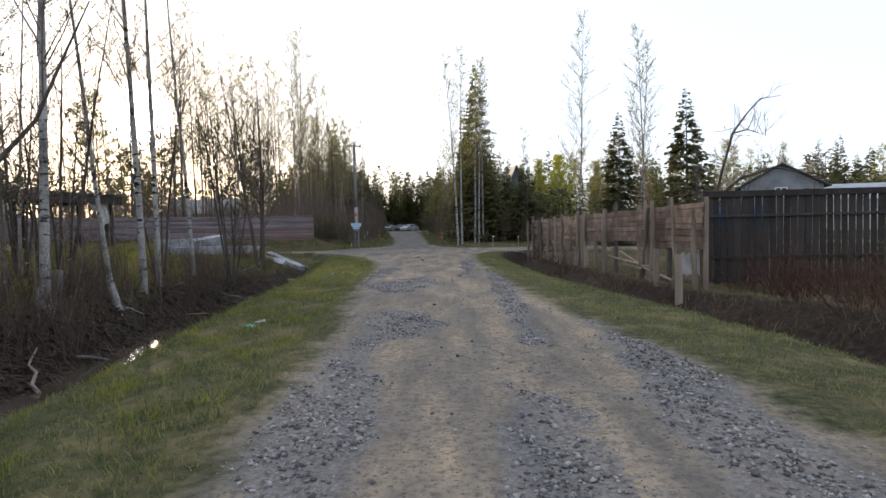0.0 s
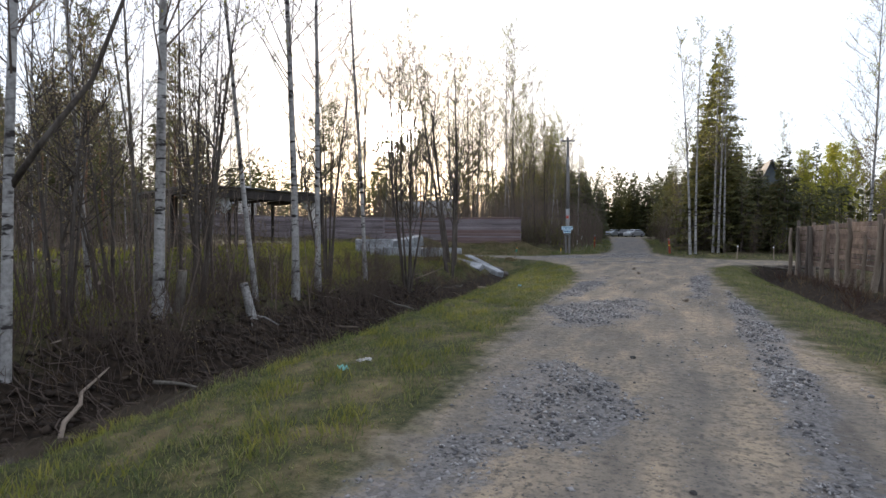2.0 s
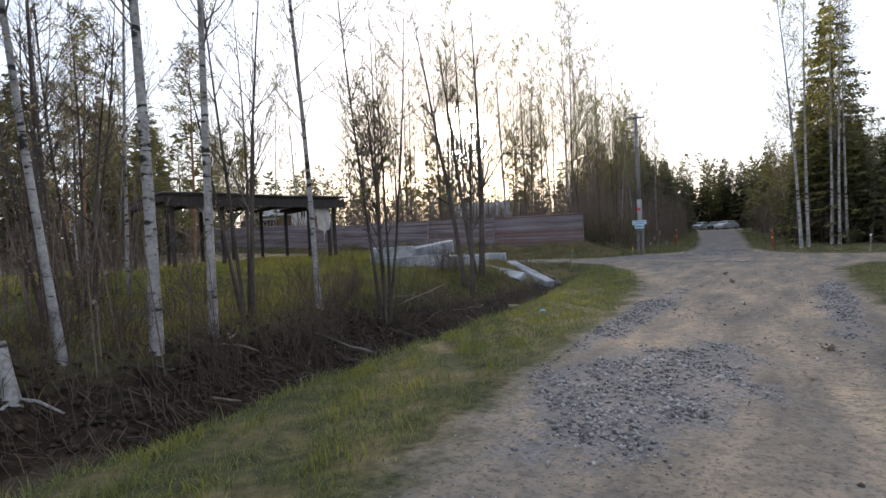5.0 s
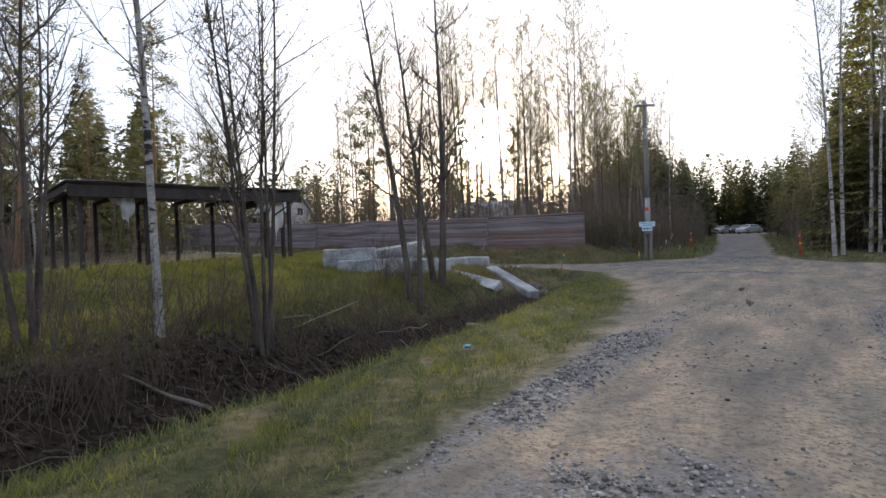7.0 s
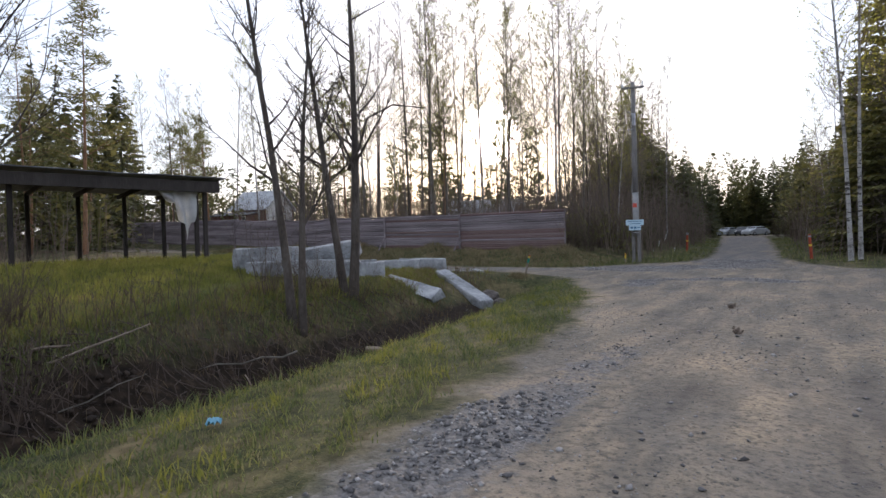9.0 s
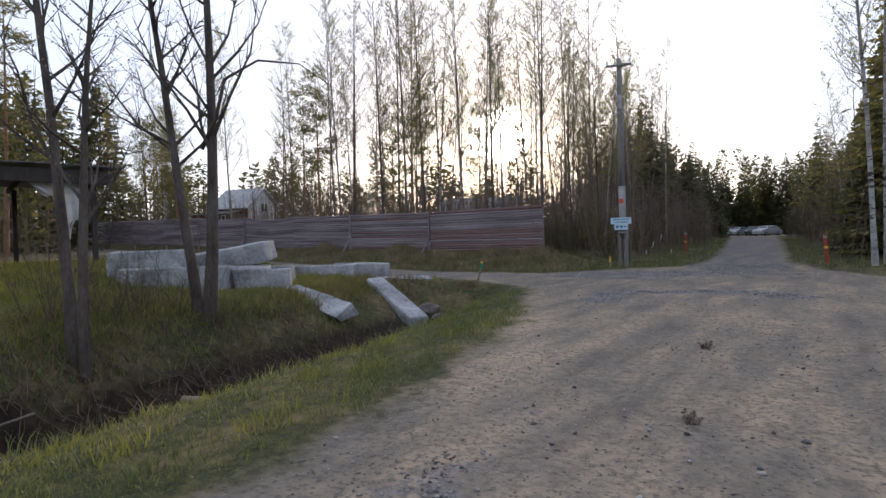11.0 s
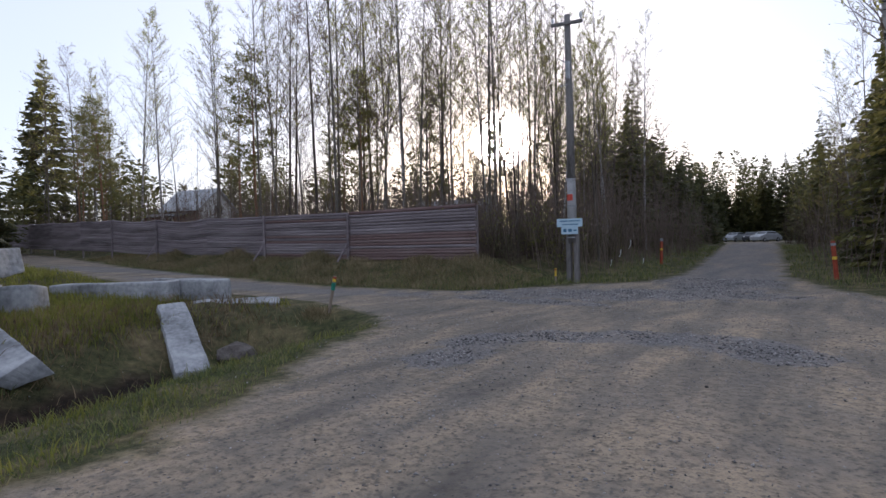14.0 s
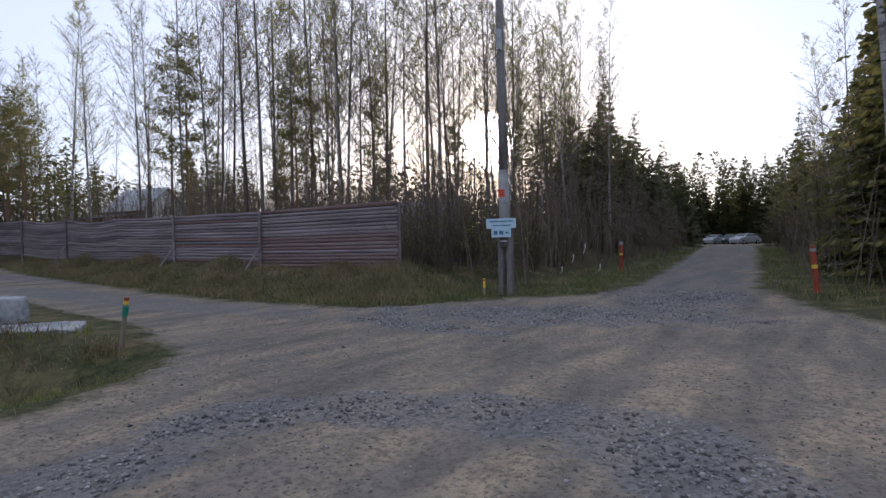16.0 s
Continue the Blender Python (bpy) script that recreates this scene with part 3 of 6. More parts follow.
def branch(limbs, crown, rng, p, d, length, r, twigs, leaves, leaf, up=0.25, fat=0.0):
    """A limb that bends upwards, with side twigs and leaves along it."""
    q, pts, rad = Vector(p), [Vector(p)], [r]
    n = 3 if length > 0.5 else 2
    tip = max(0.0022, fat)
    for k in range(n):
        d = (d + Vector((rng.uniform(-0.25, 0.25), rng.uniform(-0.25, 0.25), up * rng.uniform(0.2, 1.3)))).normalized()
        q = q + d * length / n
        pts.append(q.copy())
        rad.append(max(tip, r * (1 - (k + 1) / n * 0.85)))
    limbs.tube(pts, rad, 3, cap=False)
    for k in range(twigs):
        t = rng.uniform(0.2, 1.0)
        s = along(pts, t)
        e = (d + Vector((rng.uniform(-1, 1), rng.uniform(-1, 1), rng.uniform(-0.5, 0.7)))).normalized() * length * rng.uniform(0.22, 0.55)
        if fat:
            limbs.tube([s, s + e], [fat, fat * 0.45], 3, cap=False)
        else:
            mid = s + e * 0.5 + Vector((0, 0, rng.uniform(-0.06, 0.02) * length))
            limbs.tube([s, mid, s + e], [max(0.003, r * 0.35), 0.0035, 0.002], 3, cap=False)
        for _ in range(leaves):
            leaf_at(crown, s + e * rng.uniform(0.2, 1.05) + Vector((rng.uniform(-0.5, 0.5), rng.uniform(-0.5, 0.5), rng.uniform(-0.6, 0.3))) * leaf * 2, leaf * rng.uniform(0.5, 1.25), rng)


def birch(seed, h=14, r=0.09, lean=(0, 0), clear=0.35, n=55, twigs=5, leaves=3, leaf=0.06, spread_=0.16, bark=None, leafmat=None, m=None, name="birch", label="slender white birch with sparse spring leaves on the bank", group="", droop=False, bend=0.02, sides=7, fat=0.0):
    rng = random.Random(seed)
    T, L, C = Geo(), Geo(), Geo()
    pts = trunk_path(rng, h, lean, bend, 12)
    pts.insert(0, pts[0] - Vector((0, 0, 0.35)))
    rad = [r * 1.35, r * 1.2] + [r * (1 - 0.94 * (k / 12) ** 1.1) for k in range(1, 13)]
    T.tube(pts, rad, sides)
    body = pts[1:]
    for k in range(n):
        t = clear + (0.99 - clear) * ((k + rng.random()) / n)
        p = along(body, t)
        a = rng.uniform(0, 2 * math.pi)
        rise = rng.uniform(0.5, 1.3)
        d = Vector((math.cos(a), math.sin(a), rise)).normalized()
        size = h * spread_ * (1.15 - t) / (1.15 - clear) * rng.uniform(0.55, 1.25) + 0.25
        branch(L, C, rng, p, d, size, max(0.004, fat * 1.5, r * 0.30 * (1.1 - t)), twigs, leaves, leaf, up=-0.05 if droop else 0.25, fat=fat)
    return tree_parts(name, label, "tree", T, L, C, bark or BIRCH, leafmat or LEAF, m or Matrix(), group)


def alder(seed, h=7, stems=5, r=0.05, m=None, leaves=1, label="bare multi-stemmed alder with dark bark", name="alder", fan=0.22, leafmat=None, bark=None, n=16, group=""):
    rng = random.Random(seed)
    T, L, C = [], Geo(), Geo()
    for s in range(stems):
        a = 2 * math.pi * s / stems + rng.uniform(-0.5, 0.5)
        hh = h * rng.uniform(0.6, 1.0)
        f = fan * rng.uniform(0.2, 1.1)
        pts = trunk_path(rng, hh, (math.cos(a) * f, math.sin(a) * f), 0.045, 8)
        pts = [p + Vector((math.cos(a), math.sin(a), 0)) * 0.10 for p in pts]
        pts.insert(0, pts[0] - Vector((0, 0, 0.3)))
        rr = r * rng.uniform(0.6, 1.1)
        S = Geo()
        S.tube(pts, [rr * 1.15, rr * 1.1] + [rr * (1 - 0.9 * k / 8) for k in range(1, 9)], 6)
        T.append(S)
        for k in range(n):
            t = rng.uniform(0.28, 0.98)
            a2 = rng.uniform(0, 2 * math.pi)
            d = Vector((math.cos(a2), math.sin(a2), rng.uniform(0.5, 1.4))).normalized()
            branch(L, C, rng, along(pts[1:], t), d, hh * 0.20 * (1.25 - t) * rng.uniform(0.6, 1.4) + 0.15, rr * 0.36 * (1.15 - t) + 0.005, 8, leaves, 0.04)
    return tree_parts(name, label, "tree", T, L, C, bark or DARKBARK, leafmat or CATKIN, m or Matrix(), group, DARKBARK)


def spruce(seed, h=12, r=0.13, wide=0.2, m=None, label="dark green spruce with drooping branches", low=0.06, dense=1.0, name="spruce", group="", needle=0.27, leafmat=None, thick=1.0):
    rng = random.Random(seed)
    T, L, C = Geo(), Geo(), Geo()
    pts = trunk_path(rng, h, (0, 0), 0.006, 8)
    pts.insert(0, pts[0] - Vector((0, 0, 0.4)))
    T.tube(pts, [r * 1.3, r * 1.2] + [max(0.012, r * (1 - k / 8)) for k in range(1, 9)], 7)
    whorls = int(h * 5.0 * dense)
    for w in range(whorls):
        t0 = low + (0.99 - low) * w / whorls
        for k in range(8 if t0 < 0.85 else 5):
            t = min(0.99, max(low, t0 + rng.uniform(-1, 1) * 0.9 / whorls))
            full = h * wide * (1 - t) ** 0.92 * min(1.0, 0.82 + t * 1.6) + 0.06
            a = rng.uniform(0, 2 * math.pi)
            ln = full * rng.uniform(0.72, 1.12)
            out = Vector((math.cos(a), math.sin(a), 0))
            p = along(pts[1:], t)
            sag = -0.30 + 0.55 * t + rng.uniform(-0.08, 0.08)
            mid = p + out * ln * 0.6 + Vector((0, 0, sag * 0.75 * ln))
            tip = p + out * ln + Vector((0, 0, sag * 0.85 * ln))
            L.tube([p, mid, tip], [0.014 * (1.2 - t), 0.008, 0.003], 3, cap=False)
            side = Vector((-out.y, out.x, 0))
            tufts = max(2, int(ln * 5.0 * dense))
            for j in range(tufts):
                s = 0.30 + 0.70 * (j + rng.random()) / tufts
                q = p.lerp(mid, s / 0.6) if s < 0.6 else mid.lerp(tip, (s - 0.6) / 0.4)
                for sg in (-1, 1):
                    reach = min(needle, 0.10 + 0.30 * ln) * rng.uniform(0.7, 1.4) * (1.3 - s * 0.5)
                    e = (side * sg * rng.uniform(0.4, 1.0) + out * rng.uniform(0.3, 1.0) + Vector((0, 0, rng.uniform(-0.75, 0.05)))).normalized() * reach
                    wv = e.cross(Vector((rng.uniform(-0.4, 0.4), rng.uniform(-0.4, 0.4), 1))).normalized() * reach * 0.25 * thick + Vector((0, 0, -reach * 0.12))
                    C.face((q, q + e * 0.55 + wv, q + e, q + e * 0.45 - wv))
    return tree_parts(name, label, "tree", T, L, C, BARK, leafmat or NEEDLE, m or Matrix(), group, DARKBARK)


def pine(seed, h=11, r=0.10, m=None, clear=0.35, label="young pine with yellowish green needles", name="pine", group="", n=42):
    rng = random.Random(seed)
    T, L, C = Geo(), Geo(), Geo()
    pts = trunk_path(rng, h, (0, 0), 0.015, 8)
    pts.insert(0, pts[0] - Vector((0, 0, 0.4)))
    T.tube(pts, [r * 1.3, r * 1.2] + [max(0.014, r * (1 - 0.95 * k / 8)) for k in range(1, 9)], 7)
    for k in range(n):
        t = clear + (0.985 - clear) * (k + rng.random()) / n
        a = rng.uniform(0, 2 * math.pi)
        ln = (h * 0.15 * (1.12 - t) / (1.12 - clear) + 0.3) * rng.uniform(0.7, 1.25)
        d = Vector((math.cos(a), math.sin(a), rng.uniform(0.1, 0.6))).normalized()
        p = along(pts[1:], t)
        tip = p + d * ln
        L.tube([p, p.lerp(tip, 0.5), tip], [0.02 * (1.2 - t), 0.012, 0.005], 3, cap=False)
        for c in range(13):
            q = p.lerp(tip, rng.uniform(0.25, 1.1)) + Vector((rng.uniform(-1, 1), rng.uniform(-1, 1), rng.uniform(-0.5, 0.8))) * 0.30
            for _ in range(5):
                e = Vector((rng.uniform(-1, 1), rng.uniform(-1, 1), rng.uniform(-0.4, 1.1))).normalized() * rng.uniform(0.20, 0.36)
                wv = e.orthogonal().normalized() * 0.022
                C.face((q, q + e * 0.6 + wv, q + e, q + e * 0.6 - wv))
    return tree_parts(name, label, "tree", T, L, C, PINEBARK, PINENEEDLE, m or Matrix(), group, PINEBARK)


def shrub(seed, h=1.6, stems=22, fan=0.5, m=None, leaves=0, label="leafless brown brushwood on the ditch bank", mat_=None, leafmat=None, name="shrub", leaf=0.03, group=""):
    rng = random.Random(seed)
    L, C = Geo(), Geo()
    for s in range(stems):
        a, rr = rng.uniform(0, 2 * math.pi), rng.uniform(0, 0.30)
        base = Vector((math.cos(a) * rr, math.sin(a) * rr, -0.15))
        b = a + rng.uniform(-1, 1)
        d = Vector((math.cos(b) * fan * rng.uniform(0.1, 1.2), math.sin(b) * fan * rng.uniform(0.1, 1.2), 1)).normalized()
        branch(L, C, rng, base, d, h * rng.uniform(0.5, 1.1), rng.uniform(0.005, 0.011), 6, leaves, leaf, up=0.1, fat=0.0032)
    ob = thing(name, m or Matrix(), label, "shrub", group)
    n = len(L.v)
    L.v += C.v
    L.f += [tuple(i + n for i in f) for f in C.f]
    L.m += [1] * len(C.f)
    part("brush", L.mesh("brush", mat_ or BRUSH, leafmat or LEAF), None, ob)
    return ob


def put(x, y, turn=0, size=1.0, tilt=(0, 0), dz=0.0):
    return pose(x, y, ground_z(x, y) + dz, tilt[0], tilt[1], turn) @ Matrix.Scale(size, 4)


def copies(models, places, seed, size=(0.85, 1.15), tilt=2.0):
    """Sets copies of a few models out over a list of places."""
    rng = random.Random(seed)
    for x, y in places:
        ob = rng.choice(models)
        s = rng.uniform(*size)
        c = copy_thing(ob, Matrix())
        c.matrix_basis = put(x, y, rng.uniform(0, 360), s, (rng.uniform(-tilt, tilt), rng.uniform(-tilt, tilt)))


def clear_view(x, y):
    """Leaves the sight line from the junction to the house behind the long fence open."""
    return abs(math.degrees(math.atan2(y - 23.5, x + 1.2)) - 147.2) > 3.4


def scatter(rng, n, x, y, gap, keep=None):
    """Places with at least a gap between them, off the road."""
    got, tries = [], 0
    while len(got) < n and tries < n * 60:
        tries += 1
        p = (rng.uniform(*x), rng.uniform(*y))
        if keep and not keep(*p):
            continue
        if all((p[0] - q[0]) ** 2 + (p[1] - q[1]) ** 2 > gap * gap for q in got):
            got.append(p)
    e = edge_distance(np.array([p[0] for p in got]), np.array([p[1] for p in got])) if got else []
    return [p for p, d in zip(got, e) if d < -0.6]


rnd = random.Random(5)
# the row of trees on the far bank of the left ditch
BANK = "birches on the ditch bank"
birch(11, 12, 0.085, (0.03, 0.0), 0.30, 46, 11, 2, 0.05, 0.17, m=put(-7.05, 9.9), label="white birch leaning over a dark ditch bank", group=BANK)
leaning = birch(12, 11, 0.06, (0.05, 0.02), 0.28, 40, 10, 2, 0.05, 0.17, m=put(-6.4, 7.4), group=BANK)
G = Geo()
G.tube([(0.10, 0.05, 2.1), (0.42, 0.2, 2.6), (0.85, 0.45, 3.25), (1.15, 0.6, 4.1), (1.5, 0.75, 5.0)], [0.038, 0.033, 0.027, 0.02, 0.008], 6)
part("side_limb", smooth(G.mesh("side_limb", DARKBARK)), None, leaning, "dark side limb")
birch(13, 13, 0.085, (-0.01, 0.0), 0.33, 46, 10, 2, 0.05, 0.14, m=put(-7.26, 13.53), group=BANK)
birch(14, 12.5, 0.07, (-0.005, 0.01), 0.33, 44, 10, 2, 0.05, 0.14, m=put(-7.4, 14.53), group=BANK)
birch(15, 11, 0.055, (-0.10, -0.04), 0.36, 36, 9, 2, 0.05, 0.15, m=put(-7.35, 12.4), group=BANK)
birch(16, 11.5, 0.06, (-0.035, 0.0), 0.28, 40, 10, 2, 0.05, 0.15, m=put(-7.66, 17.1), group=BANK)
alder(21, 7.5, 6, 0.045, m=put(-6.95, 18.3), n=22, leaves=2, fan=0.28)
alder(22, 8.8, 2, 0.08, m=put(-7.6, 23.1), fan=0.06, n=26, leaves=2)
forked = alder(23, 9.0, 2, 0.115, m=put(-8.4, 25.25), fan=0.09, n=26, leaves=2, label="tall dark alder with two stems beside concrete blocks")
G = Geo()
G.tube([(0.05, 0.02, 2.7), (0.32, 0.1, 3.15), (0.5, 0.16, 3.75), (1.0, 0.4, 4.0), (1.6, 0.7, 3.9), (2.1, 0.9, 3.5)], [0.036, 0.03, 0.025, 0.018, 0.011, 0.004], 6)
part("side_limb", smooth(G.mesh("side_limb", DARKBARK)), None, forked)
thickets = [alder(24, 6.5, 5, 0.04, m=put(-7.9, 15.6), fan=0.15, n=14, leaves=2), alder(25, 6.0, 4, 0.04, m=put(-7.6, 11.2), fan=0.22, n=14, leaves=2), alder(26, 5.5, 5, 0.035, m=put(-7.3, 8.6), fan=0.2, n=14, leaves=2)]
copies(thickets, [(-7.2, 5.6), (-8.4, 4.0), (-9.0, 8.0), (-9.4, 13.2), (-8.6, 10.2), (-10.5, 10), (-10.2, 6), (-11, 14.5)], 2, (0.7, 1.1), 5)
thin_models = [birch(31 + k, 9 + k, 0.045, (rnd.uniform(-0.04, 0.04), 0), 0.16, 34, 7, 1, 0.07, 0.19, m=put(-9.5 - k * 1.3, 11.5 + 2.2 * k), bark=[BARK, DARKBARK, BIRCH][k], leafmat=CATKIN, name="young_tree", label="thin young tree with grey bark and few leaves", group="young trees on the plot", fat=0.0048, sides=5) for k in range(3)]
copies(thin_models, scatter(rnd, 62, (-26, -8.6), (-4, 19), 1.0, lambda x, y: x < -9 - max(0, y - 12) * 0.9), 3, (0.6, 1.15), 4)

# the wood behind the long fence
tall = [birch(41 + k, 16, 0.068 + 0.016 * (k % 2), (rnd.uniform(-0.02, 0.02), 0), 0.34 - 0.06 * (k % 3), 56, 8, [3, 4, 3, 2, 3][k], 0.085, 0.18, bark=[BARK, BIRCH, BARK, DARKBARK, BARK][k], leafmat=[LEAF, LEAF, LEAF, CATKIN, LEAF][k], m=put([-11.5, -12.9, -17, -22, -27][k], [45, 47.9, 46.5, 45.5, 47][k], 0, 1.05), name="tall_tree", label="tall slender deciduous tree with yellowish spring buds", group="trees of the wood behind the fence", fat=0.0075, sides=6) for k in range(5)]
copies(tall, scatter(rnd, 36, (-32, -11.5), (43.2, 62), 1.8, clear_view), 4, (0.85, 1.2), 2.5)
copies(tall, scatter(rnd, 34, (-15, -7.0), (43.5, 66), 1.1, lambda x, y: x < -5.5 - (y - 44) * 0.115 - 1.3), 6, (0.5, 0.85), 3)
copies(thin_models, scatter(rnd, 34, (-34, -8.5), (42.6, 58), 1.4, lambda x, y: x < -5.5 - (y - 44) * 0.115 - 1.2), 7, (0.5, 0.9), 4)
pines = [pine(51, 11, 0.10, m=put(-30.5, 47)), pine(52, 9.5, 0.09, m=put(-27.5, 53), clear=0.2)]
copies(pines, scatter(rnd, 7, (-34, -14), (46, 60), 3.5, clear_view), 8, (0.7, 1.1))
spruces = [spruce(61, 13, 0.15, 0.235, thick=1.5, dense=0.82, needle=0.40, m=put(-66, 49.5, 0, 1.46)), spruce(62, 10, 0.13, 0.25, thick=1.5, dense=0.82, needle=0.36, m=put(-16, 70, 0, 0.9)), spruce(63, 7, 0.10, 0.27, m=put(-9.4, 57), dense=0.85, thick=1.4, low=0.0, needle=0.32)]
far_spruces = [spruce(64, 12, 0.13, 0.235, m=put(-16, 126), dense=0.62, needle=0.55, thick=1.5), spruce(65, 13, 0.13, 0.20, m=put(-8.8, 131), dense=0.62, needle=0.55, thick=1.5)]
copies(spruces[2:], [(-10.3, 66), (-9.8, 69.5), (-11.4, 68), (-10.4, 74), (-12.0, 60), (-11.2, 78), (-12.4, 72), (-11.8, 83), (-12.8, 90), (-13.2, 98), (-10.8, 86)], 9, (0.85, 1.2))
# left background, beyond the shelter
copies(spruces[:2], [(-46.2, 34), (-48, 39), (-58, 40), (-44, 27), (-62, 34)], 10, (0.95, 1.25))
copies(pines, [(-41, 43.8), (-43.5, 45), (-46, 44.5), (-49, 45.5), (-44, 36), (-40, 31)] + scatter(rnd, 12, (-55, -24), (8, 30), 3.5), 11, (0.75, 1.1))
copies(tall, [(-32.2, 46.5), (-51, 48), (-46, 45.5), (-54, 50), (-45, 46), (-50, 47), (-48, 45), (-57, 46), (-43, 44), (-60, 50), (-52, 44.5)] + scatter(rnd, 8, (-55, -24), (4, 26), 3), 12, (0.6, 0.95))
copies([tall[1]], [(-40.5, 46.0), (-37.3, 45.8)], 26, (0.98, 1.08), 1)
# right of the far road
spruce(67, 14.3, 0.16, 0.235, m=put(2.7, 45.6), needle=0.24, dense=1.0, thick=1.2, leafmat=PINENEEDLE, label="tall full spruce with brownish green branches behind birches")
copies(spruces[:2], [(3.7, 50), (2.6, 54), (3.8, 59)], 13, (0.7, 1.0))
copies(far_spruces, [(5.2, 63), (2.4, 66), (4.0, 72), (1.9, 78), (-0.4, 88), (-1.4, 97), (3.5, 84)], 13, (0.7, 1.0))
copies(spruces[2:], [(1.6, 47.0), (4.0, 44.2), (6.3, 44.5), (6.7, 48.6), (6.3, 55), (7.2, 57), (5.4, 52), (5.2, 47.5)], 23, (0.7, 1.0))
spruce(66, 15.0, 0.16, 0.20, m=put(-15.1, 78.0), needle=0.5, dense=0.8, thick=1.4, leafmat=PINENEEDLE, label="pale yellowish spruce at the edge of the wood")
right_birch = [birch(71, 14, 0.085, (-0.012, 0), 0.36, 52, 8, 3, 0.09, 0.12, m=put(0.95, 41.6), label="pair of white birches in front of a spruce", name="birch", fat=0.006), birch(72, 14.5, 0.08, (0.0, 0), 0.36, 52, 8, 3, 0.09, 0.12, m=put(1.25, 41.9), name="birch", fat=0.006)]
copies(right_birch, [(2.3, 43.2), (2.95, 43.4), (2.6, 43.0)], 14, (0.92, 1.02), 1)
copies(tall, scatter(rnd, 22, (-4, 9), (44, 95), 1.6, lambda x, y: x > 1.2 - (y - 44) * 0.115 + 0.6), 15, (0.4, 0.68), 3)
copies(thin_models, scatter(rnd, 40, (-3, 7), (42, 75), 1.0, lambda x, y: x > 0.8 - (y - 44) * 0.115 + 0.3), 16, (0.4, 0.8), 6)
# behind the pole fence and the house on the right
copies([tall[1]], [(9.1, 38), (13.9, 40), (14.6, 41)], 17, (0.84, 0.96), 1)
copies(spruces[1:2], [(11.3, 36)], 18, (0.86, 0.86), 0)
copies(spruces[1:2], [(15.6, 36)], 18, (1.0, 1.0), 0)
copies(far_spruces, scatter(rnd, 16, (12, 70), (74, 92), 3.5), 24, (0.75, 1.0))
copies(thin_models, scatter(rnd, 16, (7, 22), (17, 40), 2.3), 20, (0.35, 0.6))
apple = alder(28, 4.6, 3, 0.07, m=put(9.0, 18.5), fan=0.4, leaves=0, label="crooked bare apple tree behind a dark fence", name="apple_tree")
for bend, rad in (([(0, 0, 1.2), (0.05, 0, 2.7), (0.25, 0.05, 3.4), (0.62, 0.1, 4.6), (1.05, 0.1, 5.2), (1.5, 0.1, 5.7), (2.2, 0.1, 5.8)], 0.06), ([(0.2, 0, 2.6), (0.8, 0, 3.1), (1.9, 0, 3.45), (2.85, 0, 3.25), (3.6, 0, 3.0)], 0.06), ([(0.62, 0.1, 4.6), (1.2, 0.3, 4.75), (1.9, 0.3, 4.5)], 0.03)):
    G = Geo()
    G.tube(bend, [rad * (1 - 0.88 * k / (len(bend) - 1)) for k in range(len(bend))], 6)
    part("limb", smooth(G.mesh("limb", DARKBARK)), None, apple)
    G, H, rng_ = Geo(), Geo(), random.Random(len(bend))
    for k in range(12):
        branch(G, H, rng_, along([Vector(p) for p in bend], rng_.uniform(0.35, 1)), Vector((rng_.uniform(-0.6, 1), rng_.uniform(-0.7, 0.7), rng_.uniform(-0.3, 0.9))).normalized(), rng_.uniform(0.5, 1.1), 0.012, 5, 0, 0.03)
    part("twigs", G, DARKBARK, apple)
leafy = [birch(91, 8, 0.07, (0, 0), 0.15, 54, 7, 4, 0.11, 0.26, bark=BARK, leafmat=LEAF, m=put(12.4, 56), name="willow_tree", label="broad willow with fresh yellow-green leaves", fat=0.005, sides=5, group="leafing trees in the distance"), birch(92, 7, 0.06, (0, 0), 0.12, 52, 8, 4, 0.11, 0.30, bark=BARK, leafmat=CATKIN, m=put(15.5, 57), name="willow_tree", label="broad willow with brownish catkins", fat=0.005, sides=5, group="leafing trees in the distance")]
copies(leafy, scatter(rnd, 20, (10.5, 56), (52, 68), 3.0) + [(12.5, 42), (15, 43.5)], 51, (0.85, 1.2))
bright = birch(93, 7.2, 0.07, (0, 0), 0.10, 70, 8, 6, 0.13, 0.27, bark=BARK, leafmat=WILLOW, m=put(9.2, 55), name="willow_tree", label="round willow in bright yellow-green leaf", fat=0.005, sides=5)
copies([bright], [(10.6, 50), (11.6, 57), (13.6, 61), (10.4, 62), (15.4, 58), (17.5, 63), (8.9, 66)], 53, (0.85, 1.15))
copies(leafy, scatter(rnd, 7, (-62, -28), (6, 34), 4.0) + [(-13, 60), (-15, 56), (-20, 58)], 52, (0.7, 1.1))
# end of the far road
copies(far_spruces, [(-12, 130), (-6, 127), (-3.5, 130), (-1, 126), (-10, 138), (-5, 136), (2.5, 128), (-19, 130), (5, 122), (-22, 118), (-2, 138), (6, 112), (5, 104)] + scatter(rnd, 34, (-40, 22), (123, 146), 2.5) + scatter(rnd, 14, (-22, -13.5), (84, 122), 2.0) + scatter(rnd, 14, (-3, 12), (84, 124), 2.0, lambda x, y: x > -2 - (y > 100) * -4), 21, (0.7, 1.15))

